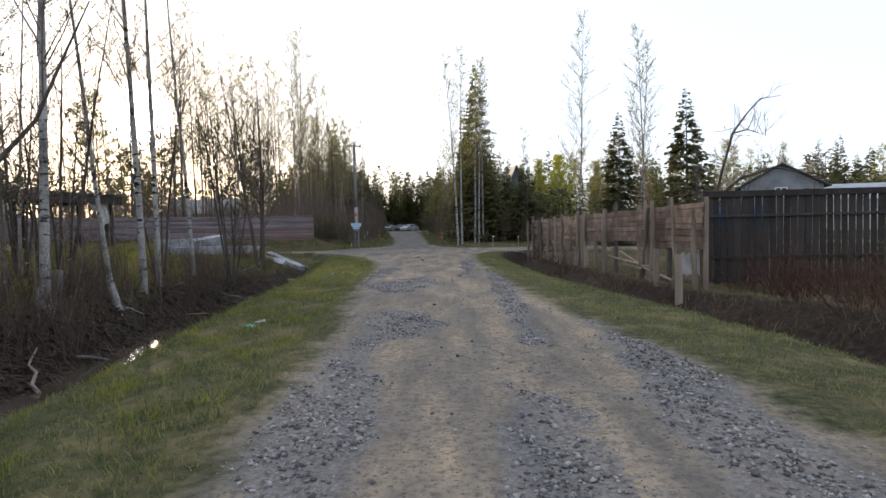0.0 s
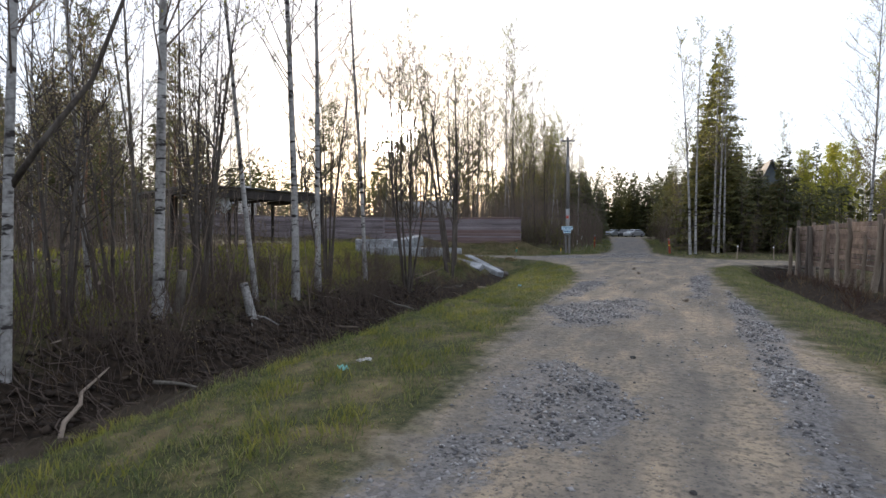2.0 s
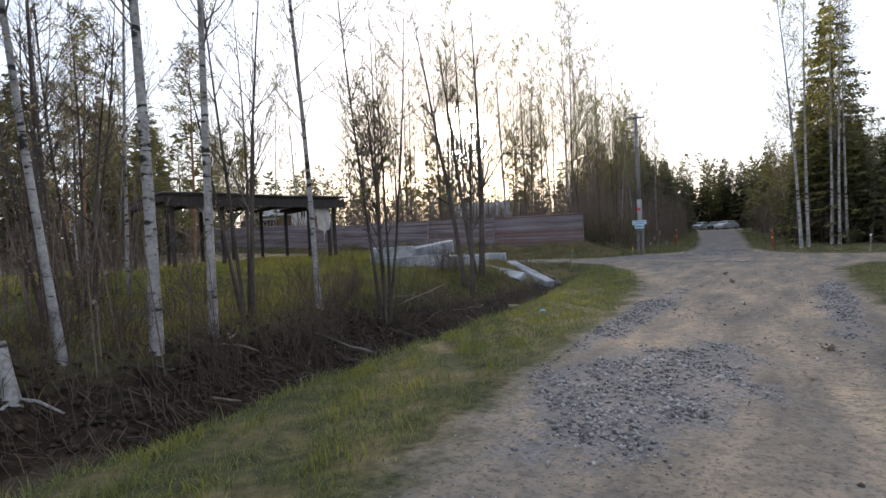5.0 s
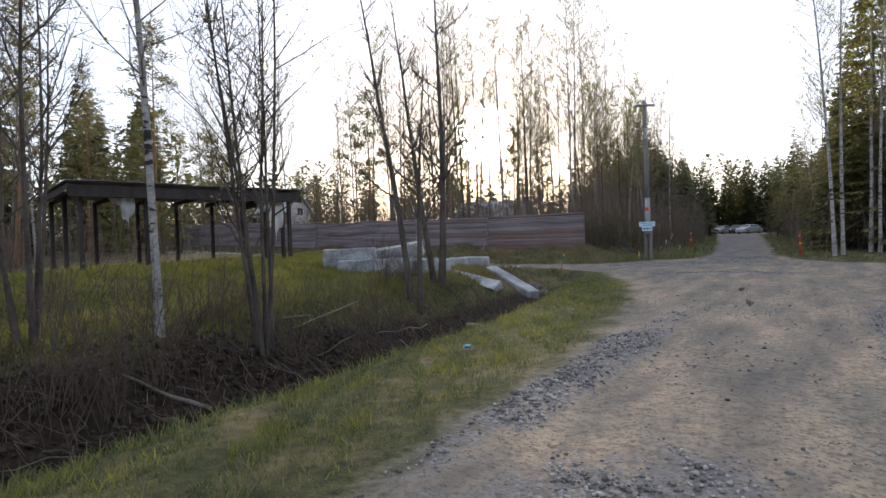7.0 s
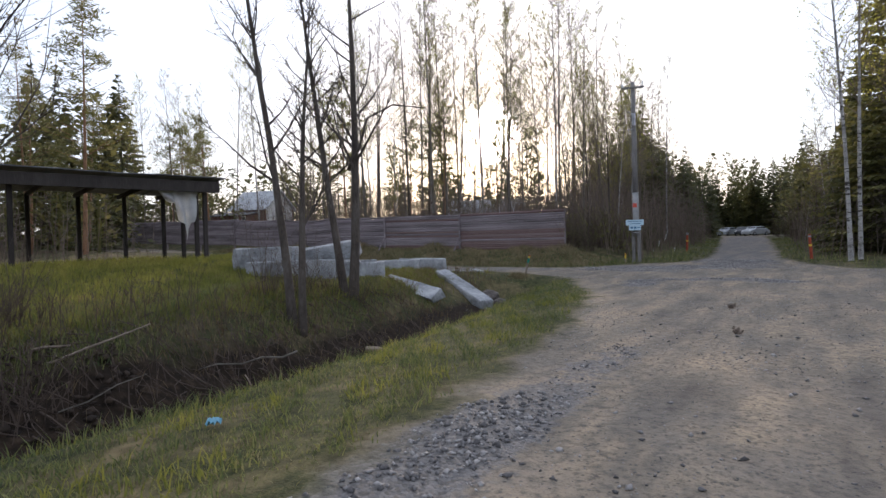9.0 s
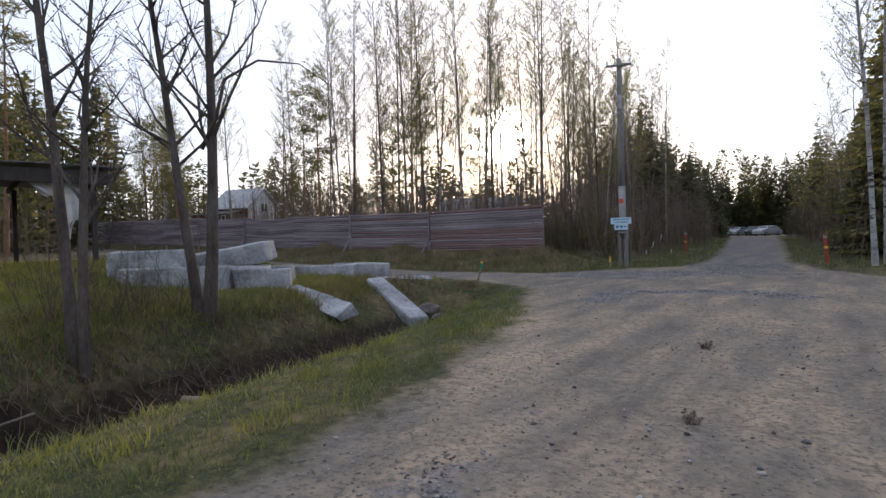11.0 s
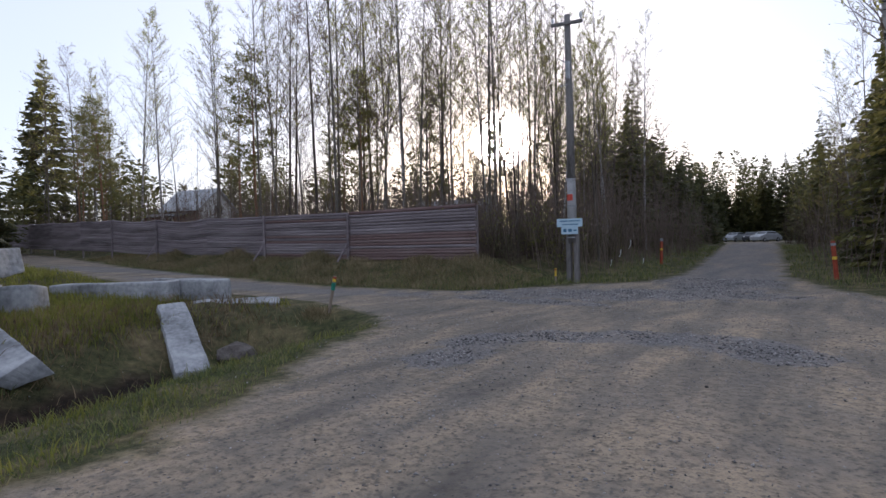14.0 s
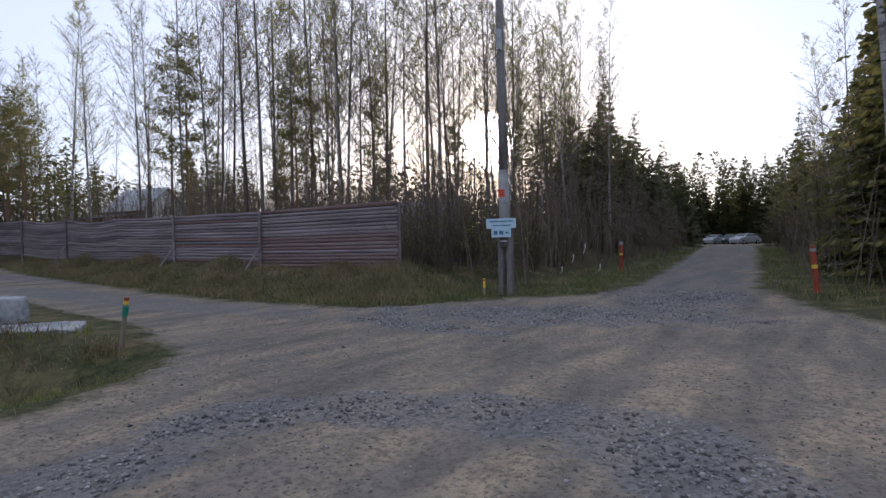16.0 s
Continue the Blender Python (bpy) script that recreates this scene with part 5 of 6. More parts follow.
# ---- open shelter ----
def shelter():
    fr, fl = Vector((-16.0, 27.1, 0)), Vector((-17.4, 20.4, 0))
    along_, back = (fr - fl), Vector((-0.98, 0.2, 0)) * 4.0
    base_z = 0.92
    ang = math.degrees(math.atan2(along_.y, along_.x))
    root = thing("open_shelter", pose(fl.x, fl.y, base_z, 0, 0, ang), "old open shelter with dark posts and flat felt roof", "shelter")
    L = along_.length
    spots = [(0.1, 0.1), (L - 0.1, 0.1), (0.1, 3.9), (L * 0.2, 3.9), (L * 0.4, 3.9), (L * 0.6, 3.9), (L * 0.8, 3.9), (L - 0.1, 3.9), (L - 0.1, 2.0), (0.1, 2.0), (L * 0.27, 0.1), (L - 0.35, 0.15)]
    for k, (x, y) in enumerate(spots):
        w = root.matrix_basis @ Vector((x, y, 0))
        z = ground_z(w.x, w.y) - base_z
        G = Geo()
        G.box((0.12, 0.12, 2.1 - z + 0.2), pose(x, y, (2.1 + z - 0.2) / 2), 0.012)
        part("post", G, DARKWOOD, root)
    G = Geo()
    G.box((L + 0.5, 0.06, 0.34), pose(L / 2, -0.2, 2.12), 0.01)
    part("fascia", G, DARKWOOD, root)
    for x in (-0.22, L + 0.22):
        G = Geo()
        G.box((0.06, 4.5, 0.20), pose(x, 2.05, 2.14, -2.2, 0, 0), 0.01)
        part("side_fascia", G, DARKWOOD, root)
    for x in np.linspace(0.2, L - 0.2, 6):
        G = Geo()
        G.box((0.07, 4.3, 0.14), pose(float(x), 2.05, 2.16, -2.2, 0, 0), 0.008)
        part("rafter", G, DARKWOOD, root)
    rng = random.Random(4)
    for k in range(7):
        G = Geo()
        G.box(((L + 0.7) / 7 * 1.04, 4.7, 0.035), pose(-0.3 + (L + 0.7) * (k + 0.5) / 7, 2.02, 2.31 + 0.012 * (k % 2), -2.2 + rng.uniform(-0.4, 0.4), rng.uniform(-0.8, 0.8), 0), 0.006)
        part("roof_sheet", G, ROOFFELT, root)
    # torn film hanging under the roof
    for at, wide, drop, seed in ((L - 0.3, 1.25, 1.45, 1), (L - 5.3, 0.8, 0.95, 2)):
        F = thing("plastic_sheet", root.matrix_basis @ pose(at, 0.02, 2.05), "torn white plastic film hanging from a shelter roof", "plastic sheet")
        G = Geo()
        nx, nz = 14, 12
        for i in range(nx + 1):
            for j in range(nz + 1):
                u, v = i / nx, j / nz
                fall = drop * (0.28 + 0.72 * max(0.0, 1 - abs(u - 0.3) / 0.42) ** 0.8) * (1 + 0.10 * math.sin(u * 23 + seed))
                G.v.append((-wide * (u * (1 - 0.35 * v) + 0.10 * v), 0.09 * math.sin(u * 17 + v * 3 + seed) * (0.3 + v) + 0.04 * math.sin(v * 7), -fall * v))
        for i in range(nx):
            for j in range(nz):
                k = i * (nz + 1) + j
                G.f.append((k, k + 1, k + nz + 2, k + nz + 1))
                G.m.append(0)
        part("film", smooth(G.mesh("film", PLASTIC)), None, F)


shelter()


# ---- fences on the right ----
def pole_fence():
    """A rough fence of split horizontal poles between crooked uprights."""
    rng = random.Random(77)
    a, b = Vector((6.55, 13.9, 0)), Vector((4.75, 30.0, 0))
    root = thing("rough_pole_fence", pose(0, 0, 0), "rough old fence of brown planks and crooked round posts", "fence")
    n = 9
    d = (b - a).normalized()
    face = Vector((-d.y, d.x, 0))
    if face.x > 0:
        face = -face
    tops = lambda t: 1.95 - 0.25 * t
    for k in range(n + 1):
        t = k / n
        p = a.lerp(b, t)
        z = ground_z(p.x, p.y)
        G = Geo()
        G.tube([(p.x, p.y, z - 0.4), (p.x + rng.uniform(-0.03, 0.03), p.y + rng.uniform(-0.05, 0.05), tops(t) + rng.uniform(0.02, 0.3))], [0.075, 0.06], 8)
        part("post", G, DARKPOLE if k % 2 else LOGWOOD, root)
    for k in range(n):
        t0, t1 = k / n, (k + 1) / n
        p, q = a.lerp(b, t0), a.lerp(b, t1)
        low = [0.75, 0.85, 0.95, 0.85, 0.6, 0.45, 0.3, 0.2, 0.2][k]
        z = tops(t0) - 0.05
        while z > low:
            w = rng.uniform(0.11, 0.19)
            G = Geo()
            m = between((p.x, p.y), (q.x, q.y), z - w / 2 - 0.125 * (t1 - t0), 0, rng.uniform(-0.6, 0.6)) @ pose(0, 0.07, 0)
            G.box(((q - p).length + rng.uniform(-0.05, 0.12), 0.03, w), m, 0.006, 0.006, rng)
            part("plank", G, PLANKWOOD, root)
            z -= w + rng.uniform(0.004, 0.03)
    # crooked uprights: along the fence, lean along it, height, thickness
    for t, lean, hh, r in ((0.01, 0.05, 2.0, 0.075), (0.055, 0.42, 2.35, 0.06), (0.14, -0.1, 2.3, 0.085), (0.165, 0.12, 2.35, 0.075), (0.195, -0.75, 2.15, 0.07), (0.345, 0.05, 2.25, 0.105), (0.375, -0.1, 1.5, 0.06), (0.475, 0.5, 2.2, 0.085), (0.50, 0.1, 2.1, 0.06), (0.55, -0.55, 2.15, 0.09), (0.60, -0.2, 1.6, 0.06), (0.655, -0.35, 2.1, 0.08), (0.70, 0.1, 2.05, 0.07), (0.79, -0.1, 1.95, 0.075), (0.86, 0.25, 1.95, 0.08), (0.90, -0.25, 1.9, 0.075), (0.94, 0.15, 1.9, 0.07), (0.97, -0.2, 1.9, 0.07), (1.0, 0.0, 1.9, 0.07)):
        p = a.lerp(b, t) + face * rng.uniform(0.12, 0.3)
        z = ground_z(p.x, p.y)
        G = Geo()
        pts = [(p.x + rng.uniform(-0.04, 0.04), p.y + lean * f + rng.uniform(-0.05, 0.05), z - 0.15 + (hh + 0.15) * f) for f in (0, 0.25, 0.5, 0.75, 1)]
        G.tube(pts, [r * 1.1, r * 1.0, r * 0.92, r * 0.85, r * 0.7], 8)
        part("leaning_pole", G, DARKPOLE if rng.random() < 0.4 else LOGWOOD, root)
    for k in range(5):
        t = rng.uniform(0.05, 0.45)
        p, q = a.lerp(b, t) + face * 0.3, a.lerp(b, t + rng.uniform(0.1, 0.2)) + face * 0.15
        G = Geo()
        G.tube([(p.x, p.y, ground_z(p.x, p.y) + rng.uniform(0.1, 0.5)), (q.x, q.y, ground_z(q.x, q.y) + rng.uniform(0.3, 0.8))], [0.04, 0.03], 7)
        part("loose_pole", G, LOGWOOD, root)
    for x, y, h in ((5.35, 12.6, 1.12), (5.7, 14.9, 1.0)):
        P = thing("stump_post", pose(x, y, ground_z(x, y)), "short weathered wooden post beside the ditch", "post")
        G = Geo()
        G.tube([(0, 0, -0.3), (0.01, 0, h * 0.6), (0.0, 0.02, h)], [0.085, 0.08, 0.07], 9)
        part("shaft", G, LOGWOOD, P)


pole_fence()


def dark_fence():
    rng = random.Random(78)
    a, b = Vector((6.75, 14.3, 0)), Vector((19.0, 13.3, 0))
    root = thing("picket_fence", pose(0, 0, 0), "dark brown picket fence with gaps and top rail", "fence")
    d = (b - a)
    n = 72
    ang = math.degrees(math.atan2(d.y, d.x))
    for k in range(n):
        p = a.lerp(b, (k + 0.5) / n)
        z0, z1 = -0.15 + rng.uniform(-0.05, 0.05), 2.07 + rng.uniform(-0.03, 0.03)
        G = Geo()
        G.box((0.150 + rng.uniform(-0.012, 0.012), 0.022, z1 - z0), pose(p.x, p.y, (z0 + z1) / 2, 0, rng.uniform(-0.8, 0.8), ang), 0.004)
        part("picket", G, DARKWOOD, root)
    for z, h in ((2.1, 0.16), (1.55, 0.07), (0.5, 0.09)):
        G = Geo()
        G.box((d.length, 0.05, h), pose((a.x + b.x) / 2, (a.y + b.y) / 2 - 0.04, z, 0, 0, ang), 0.008)
        part("rail", G, DARKWOOD, root)
    for k in range(6):
        p = a.lerp(b, k / 5)
        G = Geo()
        G.box((0.11, 0.11, 2.6), pose(p.x, p.y + 0.08, 0.9, 0, 0, ang), 0.01)
        part("post", G, DARKWOOD, root)


dark_fence()
T = thing("tarpaulin", pose(7.5, 15.2, 1.2), "blue tarpaulin behind the dark fence", "tarpaulin")
G = Geo()
for i in range(9):
    for j in range(7):
        G.v.append((i * 0.16, 0.06 * math.sin(i * 1.3 + j), j * 0.1 + 0.04 * math.sin(i)))
for i in range(8):
    for j in range(6):
        G.f.append((i * 7 + j, i * 7 + j + 7, i * 7 + j + 8, i * 7 + j + 1))
        G.m.append(0)
part("cloth", smooth(G.mesh("cloth", BLUECLOTH)), None, T)
G = Geo()
G.box((1.4, 1.0, 1.42), pose(0.65, 0.6, -0.62), 0.05)
part("crate", G, PLANKWOOD, T, "wooden crate under the tarpaulin")
T = thing("plastic_sheet", pose(7.0, 15.75, 0.35, 0, 0, -20), "crumpled white plastic sheet behind the rough fence", "plastic sheet")
G = Geo()
for i in range(9):
    for j in range(7):
        G.v.append((i * 0.06 - 0.25, 0.06 * math.sin(i * 1.7 + j) + 0.03 * j, j * 0.10 - 0.42 + 0.05 * math.sin(i * 2.1)))
for i in range(8):
    for j in range(6):
        G.f.append((i * 7 + j, i * 7 + j + 7, i * 7 + j + 8, i * 7 + j + 1))
        G.m.append(0)
part("sheet", smooth(G.mesh("sheet", PLASTIC)), None, T)


# ---- houses ----
def house(m, w, d, wall_h, roof_h, walls, roof, label, over=0.45, windows=(), gable=None):
    """A gabled house: the ridge runs along x; windows are (side, along, sill, width, height)."""
    root = thing("house", m, label, "house")
    t = 0.15
    for name, size, at in (("front_wall", (w, t, wall_h + 1.0), (0, -d / 2 + t / 2, (wall_h - 1.0) / 2)), ("back_wall", (w, t, wall_h + 1.0), (0, d / 2 - t / 2, (wall_h - 1.0) / 2))):
        G = Geo()
        G.box(size, pose(*at), 0.01)
        part(name, G, walls, root)
    for s in (-1, 1):
        G = Geo()
        x0, x1 = s * w / 2, s * (w / 2 - t)
        prof = [(-d / 2 + t, -1.0), (d / 2 - t, -1.0), (d / 2 - t, wall_h), (0, wall_h + roof_h * 0.97), (-d / 2 + t, wall_h)]
        G.face([(x0, y, z) for y, z in prof][::s])
        G.face([(x1, y, z) for y, z in prof][::-s])
        for k in range(5):
            (y0, z0), (y1, z1) = prof[k], prof[(k + 1) % 5]
            G.face([(x0, y0, z0), (x1, y0, z0), (x1, y1, z1), (x0, y1, z1)][::s])
        part("gable_wall", G, gable or walls, root)
    sl = math.hypot(d / 2 + over, roof_h * (1 + 2 * over / d))
    for s in (-1, 1):
        G = Geo()
        ang = math.degrees(math.atan2(roof_h, d / 2))
        G.box((w + 2 * over, sl, 0.10), pose(0, s * (d / 4 + over / 2), wall_h + roof_h / 2 - over * roof_h / d + 0.06, -s * ang, 0, 0), 0.01)
        part("roof", G, roof, root)
    for side, u, sill, ww, hh in windows:
        W = new("window")
        W.parent = root
        m2 = pose(u, -d / 2 - 0.01, sill + hh / 2) if side == "front" else pose(w / 2 + 0.01, u, sill + hh / 2, 0, 0, 90)
        W.matrix_basis = m2
        G = Geo()
        for x in (-ww / 2, 0, ww / 2):
            G.box((0.08, 0.06, hh + 0.08), pose(x, 0, 0), 0.008)
        for z in (-hh / 2, hh / 2):
            G.box((ww, 0.055, 0.08), pose(0, 0, z), 0.008)
        part("window_frame", G, WHITE, W)
        G = Geo()
        G.box((ww, 0.02, hh), None, 0.002)
        part("pane", G, GLASS, W)
    return root


cottage = house(pose(-50.2, 56.4, 2.1, 0, 0, 13), 4.4, 4.7, 3.0, 1.9, REDWALL, SLATE, "small house with pale gable and grey slate roof behind the fence", over=0.35, windows=(("side", 0.2, 2.5, 1.1, 0.9),), gable=PALEWALL)
G = Geo()
G.box((4.6, 1.9, 3.2), pose(-0.9, -3.3, 0.65), 0.02)
part("porch", G, REDWALL, cottage, "red-brown log porch")
G = Geo()
G.box((5.2, 2.5, 0.08), pose(-0.9, -3.35, 2.42, 11, 0, 0), 0.01)
part("porch_roof", G, DARKROOF, cottage, "dark lean-to roof")
for u in (0.1, 1.0):
    for size, zz, mm, name in (((0.5, 0.05, 0.72), 1.75, WHITE, "window_frame"), ((0.36, 0.06, 0.56), 1.75, GLASS, "pane")):
        G = Geo()
        G.box(size, pose(u, -4.27, zz), 0.01)
        part(name, G, mm, cottage)
house(pose(-31.0, 72.0, 1.6, 0, 0, 14), 7.5, 6.0, 2.3, 1.7, PALEWALL, SLATE, "grey house half hidden among tall trees", windows=(("front", -2, 1.0, 1.2, 1.1), ("front", 2, 1.0, 1.2, 1.1)))
house(pose(28.6, 48.6, 0.3, 0, 0, -114), 6.5, 5.8, 3.9, 1.7, GREYWALL, DARKROOF, "grey house with dark gabled roof behind a fence", windows=(("side", 0, 3.0, 0.8, 0.7),))
house(pose(38.5, 52.0, 0.4, 0, 0, -10), 7.0, 5.0, 2.8, 1.3, PALEWALL, SLATE, "low house with pale roof in the distance")
house(pose(7.5, 64.5, 0.5, 0, 0, -85), 6.5, 5.2, 1.4, 6.0, PALEWALL, DARKROOF, "steep-roofed house with blue-grey gable behind dark spruces", gable=BLUEGABLE)


# ---- parked cars ----
def car(m, paint, label, long=4.3, tall=1.46):
    root = thing("car", m, label, "car", "cars parked at the end of the road")
    w = 0.84
    prof = [(-0.5, 0.28), (-0.5, 0.62), (-0.43, 0.92), (-0.38, 0.95), (-0.24, 1.38), (-0.05, 1.46), (0.14, 1.40), (0.28, 0.98), (0.44, 0.86), (0.5, 0.68), (0.5, 0.28)]
    G = Geo()
    ring = []
    for s in (-1, 1):
        ring.append([(x * long, s * (w - (0.14 if z > 1.0 else 0.0) - (0.05 if z < 0.4 else 0)), z * tall / 1.46) for x, z in prof])
    G.face(ring[0])
    G.face(ring[1][::-1])
    for k in range(len(prof)):
        j = (k + 1) % len(prof)
        G.face((ring[0][j], ring[0][k], ring[1][k], ring[1][j]))
    part("body", G, paint, root)
    for s in (-1, 1):
        G = Geo()
        G.box((long * 0.44, 0.012, 0.33), pose(-0.03 * long, s * (w - 0.062), 1.14, s * -14, 0, 0), 0.004)
        part("side_window", G, GLASS, root)
        for x in (-0.31, 0.31):
            Wp = new("wheel")
            Wp.parent = root
            Wp.matrix_basis = pose(x * long, s * (w - 0.10), 0.31, 90, 0, 0)
            G = Geo()
            G.tube([(0, 0, -0.1), (0, 0, -0.08), (0, 0, 0.08), (0, 0, 0.1)], [0.27, 0.31, 0.31, 0.27], 16)
            part("tyre", G, BLACK, Wp)
            G = Geo()
            G.tube([(0, 0, -0.11), (0, 0, 0.11)], [0.19, 0.19], 12)
            part("rim", G, METAL, Wp)
        G = Geo()
        G.box((0.05, 0.30, 0.14), pose(0.487 * long, s * 0.6, 0.74), 0.02)
        part("headlight", G, WHITE, root)
        G = Geo()
        G.box((0.05, 0.24, 0.16), pose(-0.49 * long, s * 0.66, 0.78), 0.02)
        part("tail_light", G, REDPAINT, root)
    for x, z, ang in ((0.215, 1.19, 43), (-0.315, 1.17, -58)):
        G = Geo()
        G.box((0.5, 1.24, 0.012), pose(x * long, 0, z, 0, ang, 0), 0.004)
        part("windscreen", G, GLASS, root)
    return root


for x, y, turn, paint, label in ((-7.6, 113.8, 238, SILVER, "silver hatchback parked at the end of the road"), (-9.6, 117.5, 262, DARKCAR, "dark car parked among trees"), (-12.3, 121.5, 250, SILVER, "pale car parked at the end of the road")):
    car(pose(x, y, ground_z(x, y), 0, 0, turn), paint, label)


# ---- small things ----
def stump(x, y, h, r, tilt, label, seed, bark=BIRCH):
    rng = random.Random(seed)
    root = thing("stump", put(x, y, 0, 1, tilt), label, "stump")
    G = Geo()
    G.tube([(0, 0, -0.35), (0, 0, 0.05), (0.01, 0, h * 0.55), (0.0, 0.01, h)], [r * 1.35, r * 1.15, r, r * 0.92], 12)
    part("bole", smooth(G.mesh("bole", bark)), None, root)
    G = Geo()
    G.tube([(0, 0.01, h - 0.01), (0, 0.01, h + 0.012)], [r * 0.86, r * 0.82], 12)
    part("cut_face", G, LOGWOOD, root, "pale sawn cut face")
    for k in range(4):
        a = rng.uniform(0, 6.28)
        G = Geo()
        G.tube([(0, 0, 0.02), (math.cos(a) * 0.22, math.sin(a) * 0.22, -0.08), (math.cos(a) * 0.42, math.sin(a) * 0.42, -0.28)], [r * 0.4, r * 0.26, 0.012], 5)
        part("root", G, bark, root)


stump(-6.78, 11.65, 0.62, 0.075, (4, -14), "leaning sawn birch stump on the ditch bank", 1)
stump(-7.25, 10.45, 0.66, 0.075, (-3, 6), "sawn birch stump beside a birch", 2, BARK)
stump(-7.25, 10.15, 0.35, 0.12, (5, -8), "short sawn birch stump beside a birch", 3)


def marker(x, y, h, tilt, label, bands, r=0.03, category="stake", name="marker_stake", wood=LOGWOOD):
    root = thing(name, put(x, y, 0, 1, tilt), label, category)
    G = Geo()
    G.tube([(0, 0, -0.35), (0, 0, h)], [r, r * 0.92], 10)
    part("shaft", G, wood, root)
    for z0, z1, grow, mm, lab in bands:
        G = Geo()
        G.tube([(0, 0, z0), (0, 0, z0 + 0.006), (0, 0, z1 - 0.006), (0, 0, z1)], [r * grow * 0.95, r * grow, r * grow, r * grow * 0.95], 10)
        part("band", G, mm, root, lab)
    return root


marker(-7.80, 32.65, 0.68, (0, 15), "leaning wooden stake with green cloth and orange tip", [(0.42, 0.56, 1.25, GREEN, "green cloth wrapping"), (0.58, 0.63, 1.08, YELLOW, "yellow band"), (0.63, 0.672, 1.08, ORANGE, "orange tip")])
marker(-6.85, 40.55, 0.42, (0, 0), "short yellow and orange marker stake beside the pole", [(0.20, 0.42, 1.1, YELLOW, "yellow band"), (0.36, 0.40, 1.15, ORANGE, "orange band")], 0.028)
marker(-5.75, 48.1, 1.0, (0, 2), "orange road marker post with pale bands", [(0.9, 1.01, 1.04, CONCRETE, "pale cap"), (0.55, 0.62, 1.04, YELLOW, "pale band")], 0.058, "post", "road_post", ORANGE)
marker(-0.25, 43.2, 1.0, (3, -4), "leaning orange road marker post with pale bands", [(0.88, 0.95, 1.04, CONCRETE, "pale band"), (0.52, 0.60, 1.04, YELLOW, "yellow band")], 0.058, "post", "road_post", ORANGE)
marker(3.2, 37.6, 0.75, (0, 3), "thin grey wooden stake by the side road", [(0.66, 0.74, 1.1, WHITE, "white tip")], 0.03)
marker(4.9, 37.4, 0.7, (0, -2), "thin grey wooden stake by the side road", [(0.62, 0.70, 1.1, WHITE, "white tip")], 0.03)
for x, y, z, s in ((-6.5, 46.6, 0.75, 1.0), (-6.75, 46.2, 0.45, 0.9), (-6.9, 45.6, 0.12, 0.7), (-6.2, 47.2, 0.10, 0.7)):
    R = thing("ribbon", pose(x, y, ground_z(x, y) + z), "torn white plastic ribbon caught on brushwood", "ribbon", "torn ribbons")
    G = Geo()
    G.tube([(0, 0, 0.12 * s), (0.05 * s, 0, 0.2 * s), (0.02, 0.02, 0.0), (-0.05 * s, 0.02, -0.12 * s)], [0.006, 0.018, 0.014, 0.006], 4)
    part("strip", G, WHITE, R)


def rock(x, y, r, label, seed, mm=STONE, name="stone", flat=0.7):
    rng = random.Random(seed)
    bm = bmesh.new()
    bmesh.ops.create_icosphere(bm, subdivisions=2, radius=r)
    for v in bm.verts:
        v.co *= 1 + 0.35 * noise.noise(v.co * (1.6 / r) + Vector((seed, 0, 0)))
        v.co.z *= flat
    me = bpy.data.meshes.new(name)
    bm.to_mesh(me)
    bm.free()
    me.materials.append(mm)
    ob = new(name, me)
    ob.matrix_basis = pose(x, y, ground_z(x, y) + r * flat * 0.35, 0, 0, rng.uniform(0, 360))
    return tagged(ob, label, "stone", "stones on the road")


DARKSTONE = mat("dark_stone", [(0.03, 0.028, 0.027), (0.07, 0.065, 0.06)], 8, 60, bump=0.4)
LUMP = mat("dirty_broken_concrete", [(0.05, 0.042, 0.038), (0.11, 0.095, 0.085), (0.17, 0.155, 0.14)], 6, 40, rough=0.9, bump=0.8)
rock(-8.2, 31.0, 0.30, "dirty broken concrete lump in the ditch end", 77, LUMP, "concrete_lump", 0.75)
rock(-7.8, 30.9, 0.20, "dirty broken concrete lump in the ditch end", 78, LUMP, "concrete_lump", 0.8)
for k, (x, y, r) in enumerate(((-0.1, 10.2, 0.035), (0.45, 6.97, 0.022), (-1.08, 7.08, 0.022), (-0.55, 9.15, 0.022), (0.07, 6.59, 0.02), (-0.6, 17.5, 0.04), (-1.9, 24.4, 0.04), (-2.3, 25.0, 0.04), (-0.9, 23.6, 0.04), (-3.1, 26.3, 0.035), (-0.4, 25.9, 0.04), (-4.4, 31.0, 0.04), (-1.2, 30.4, 0.035), (0.3, 27.6, 0.04), (-5.2, 34.0, 0.05), (-3.6, 35.2, 0.04), (0.4, 12.6, 0.04), (1.0, 9.4, 0.035), (1.3, 13.5, 0.04))):
    rock(x, y, r * (0.45 if k > 4 else 0.9), "dark stone lying on the sandy road", k, DARKSTONE)


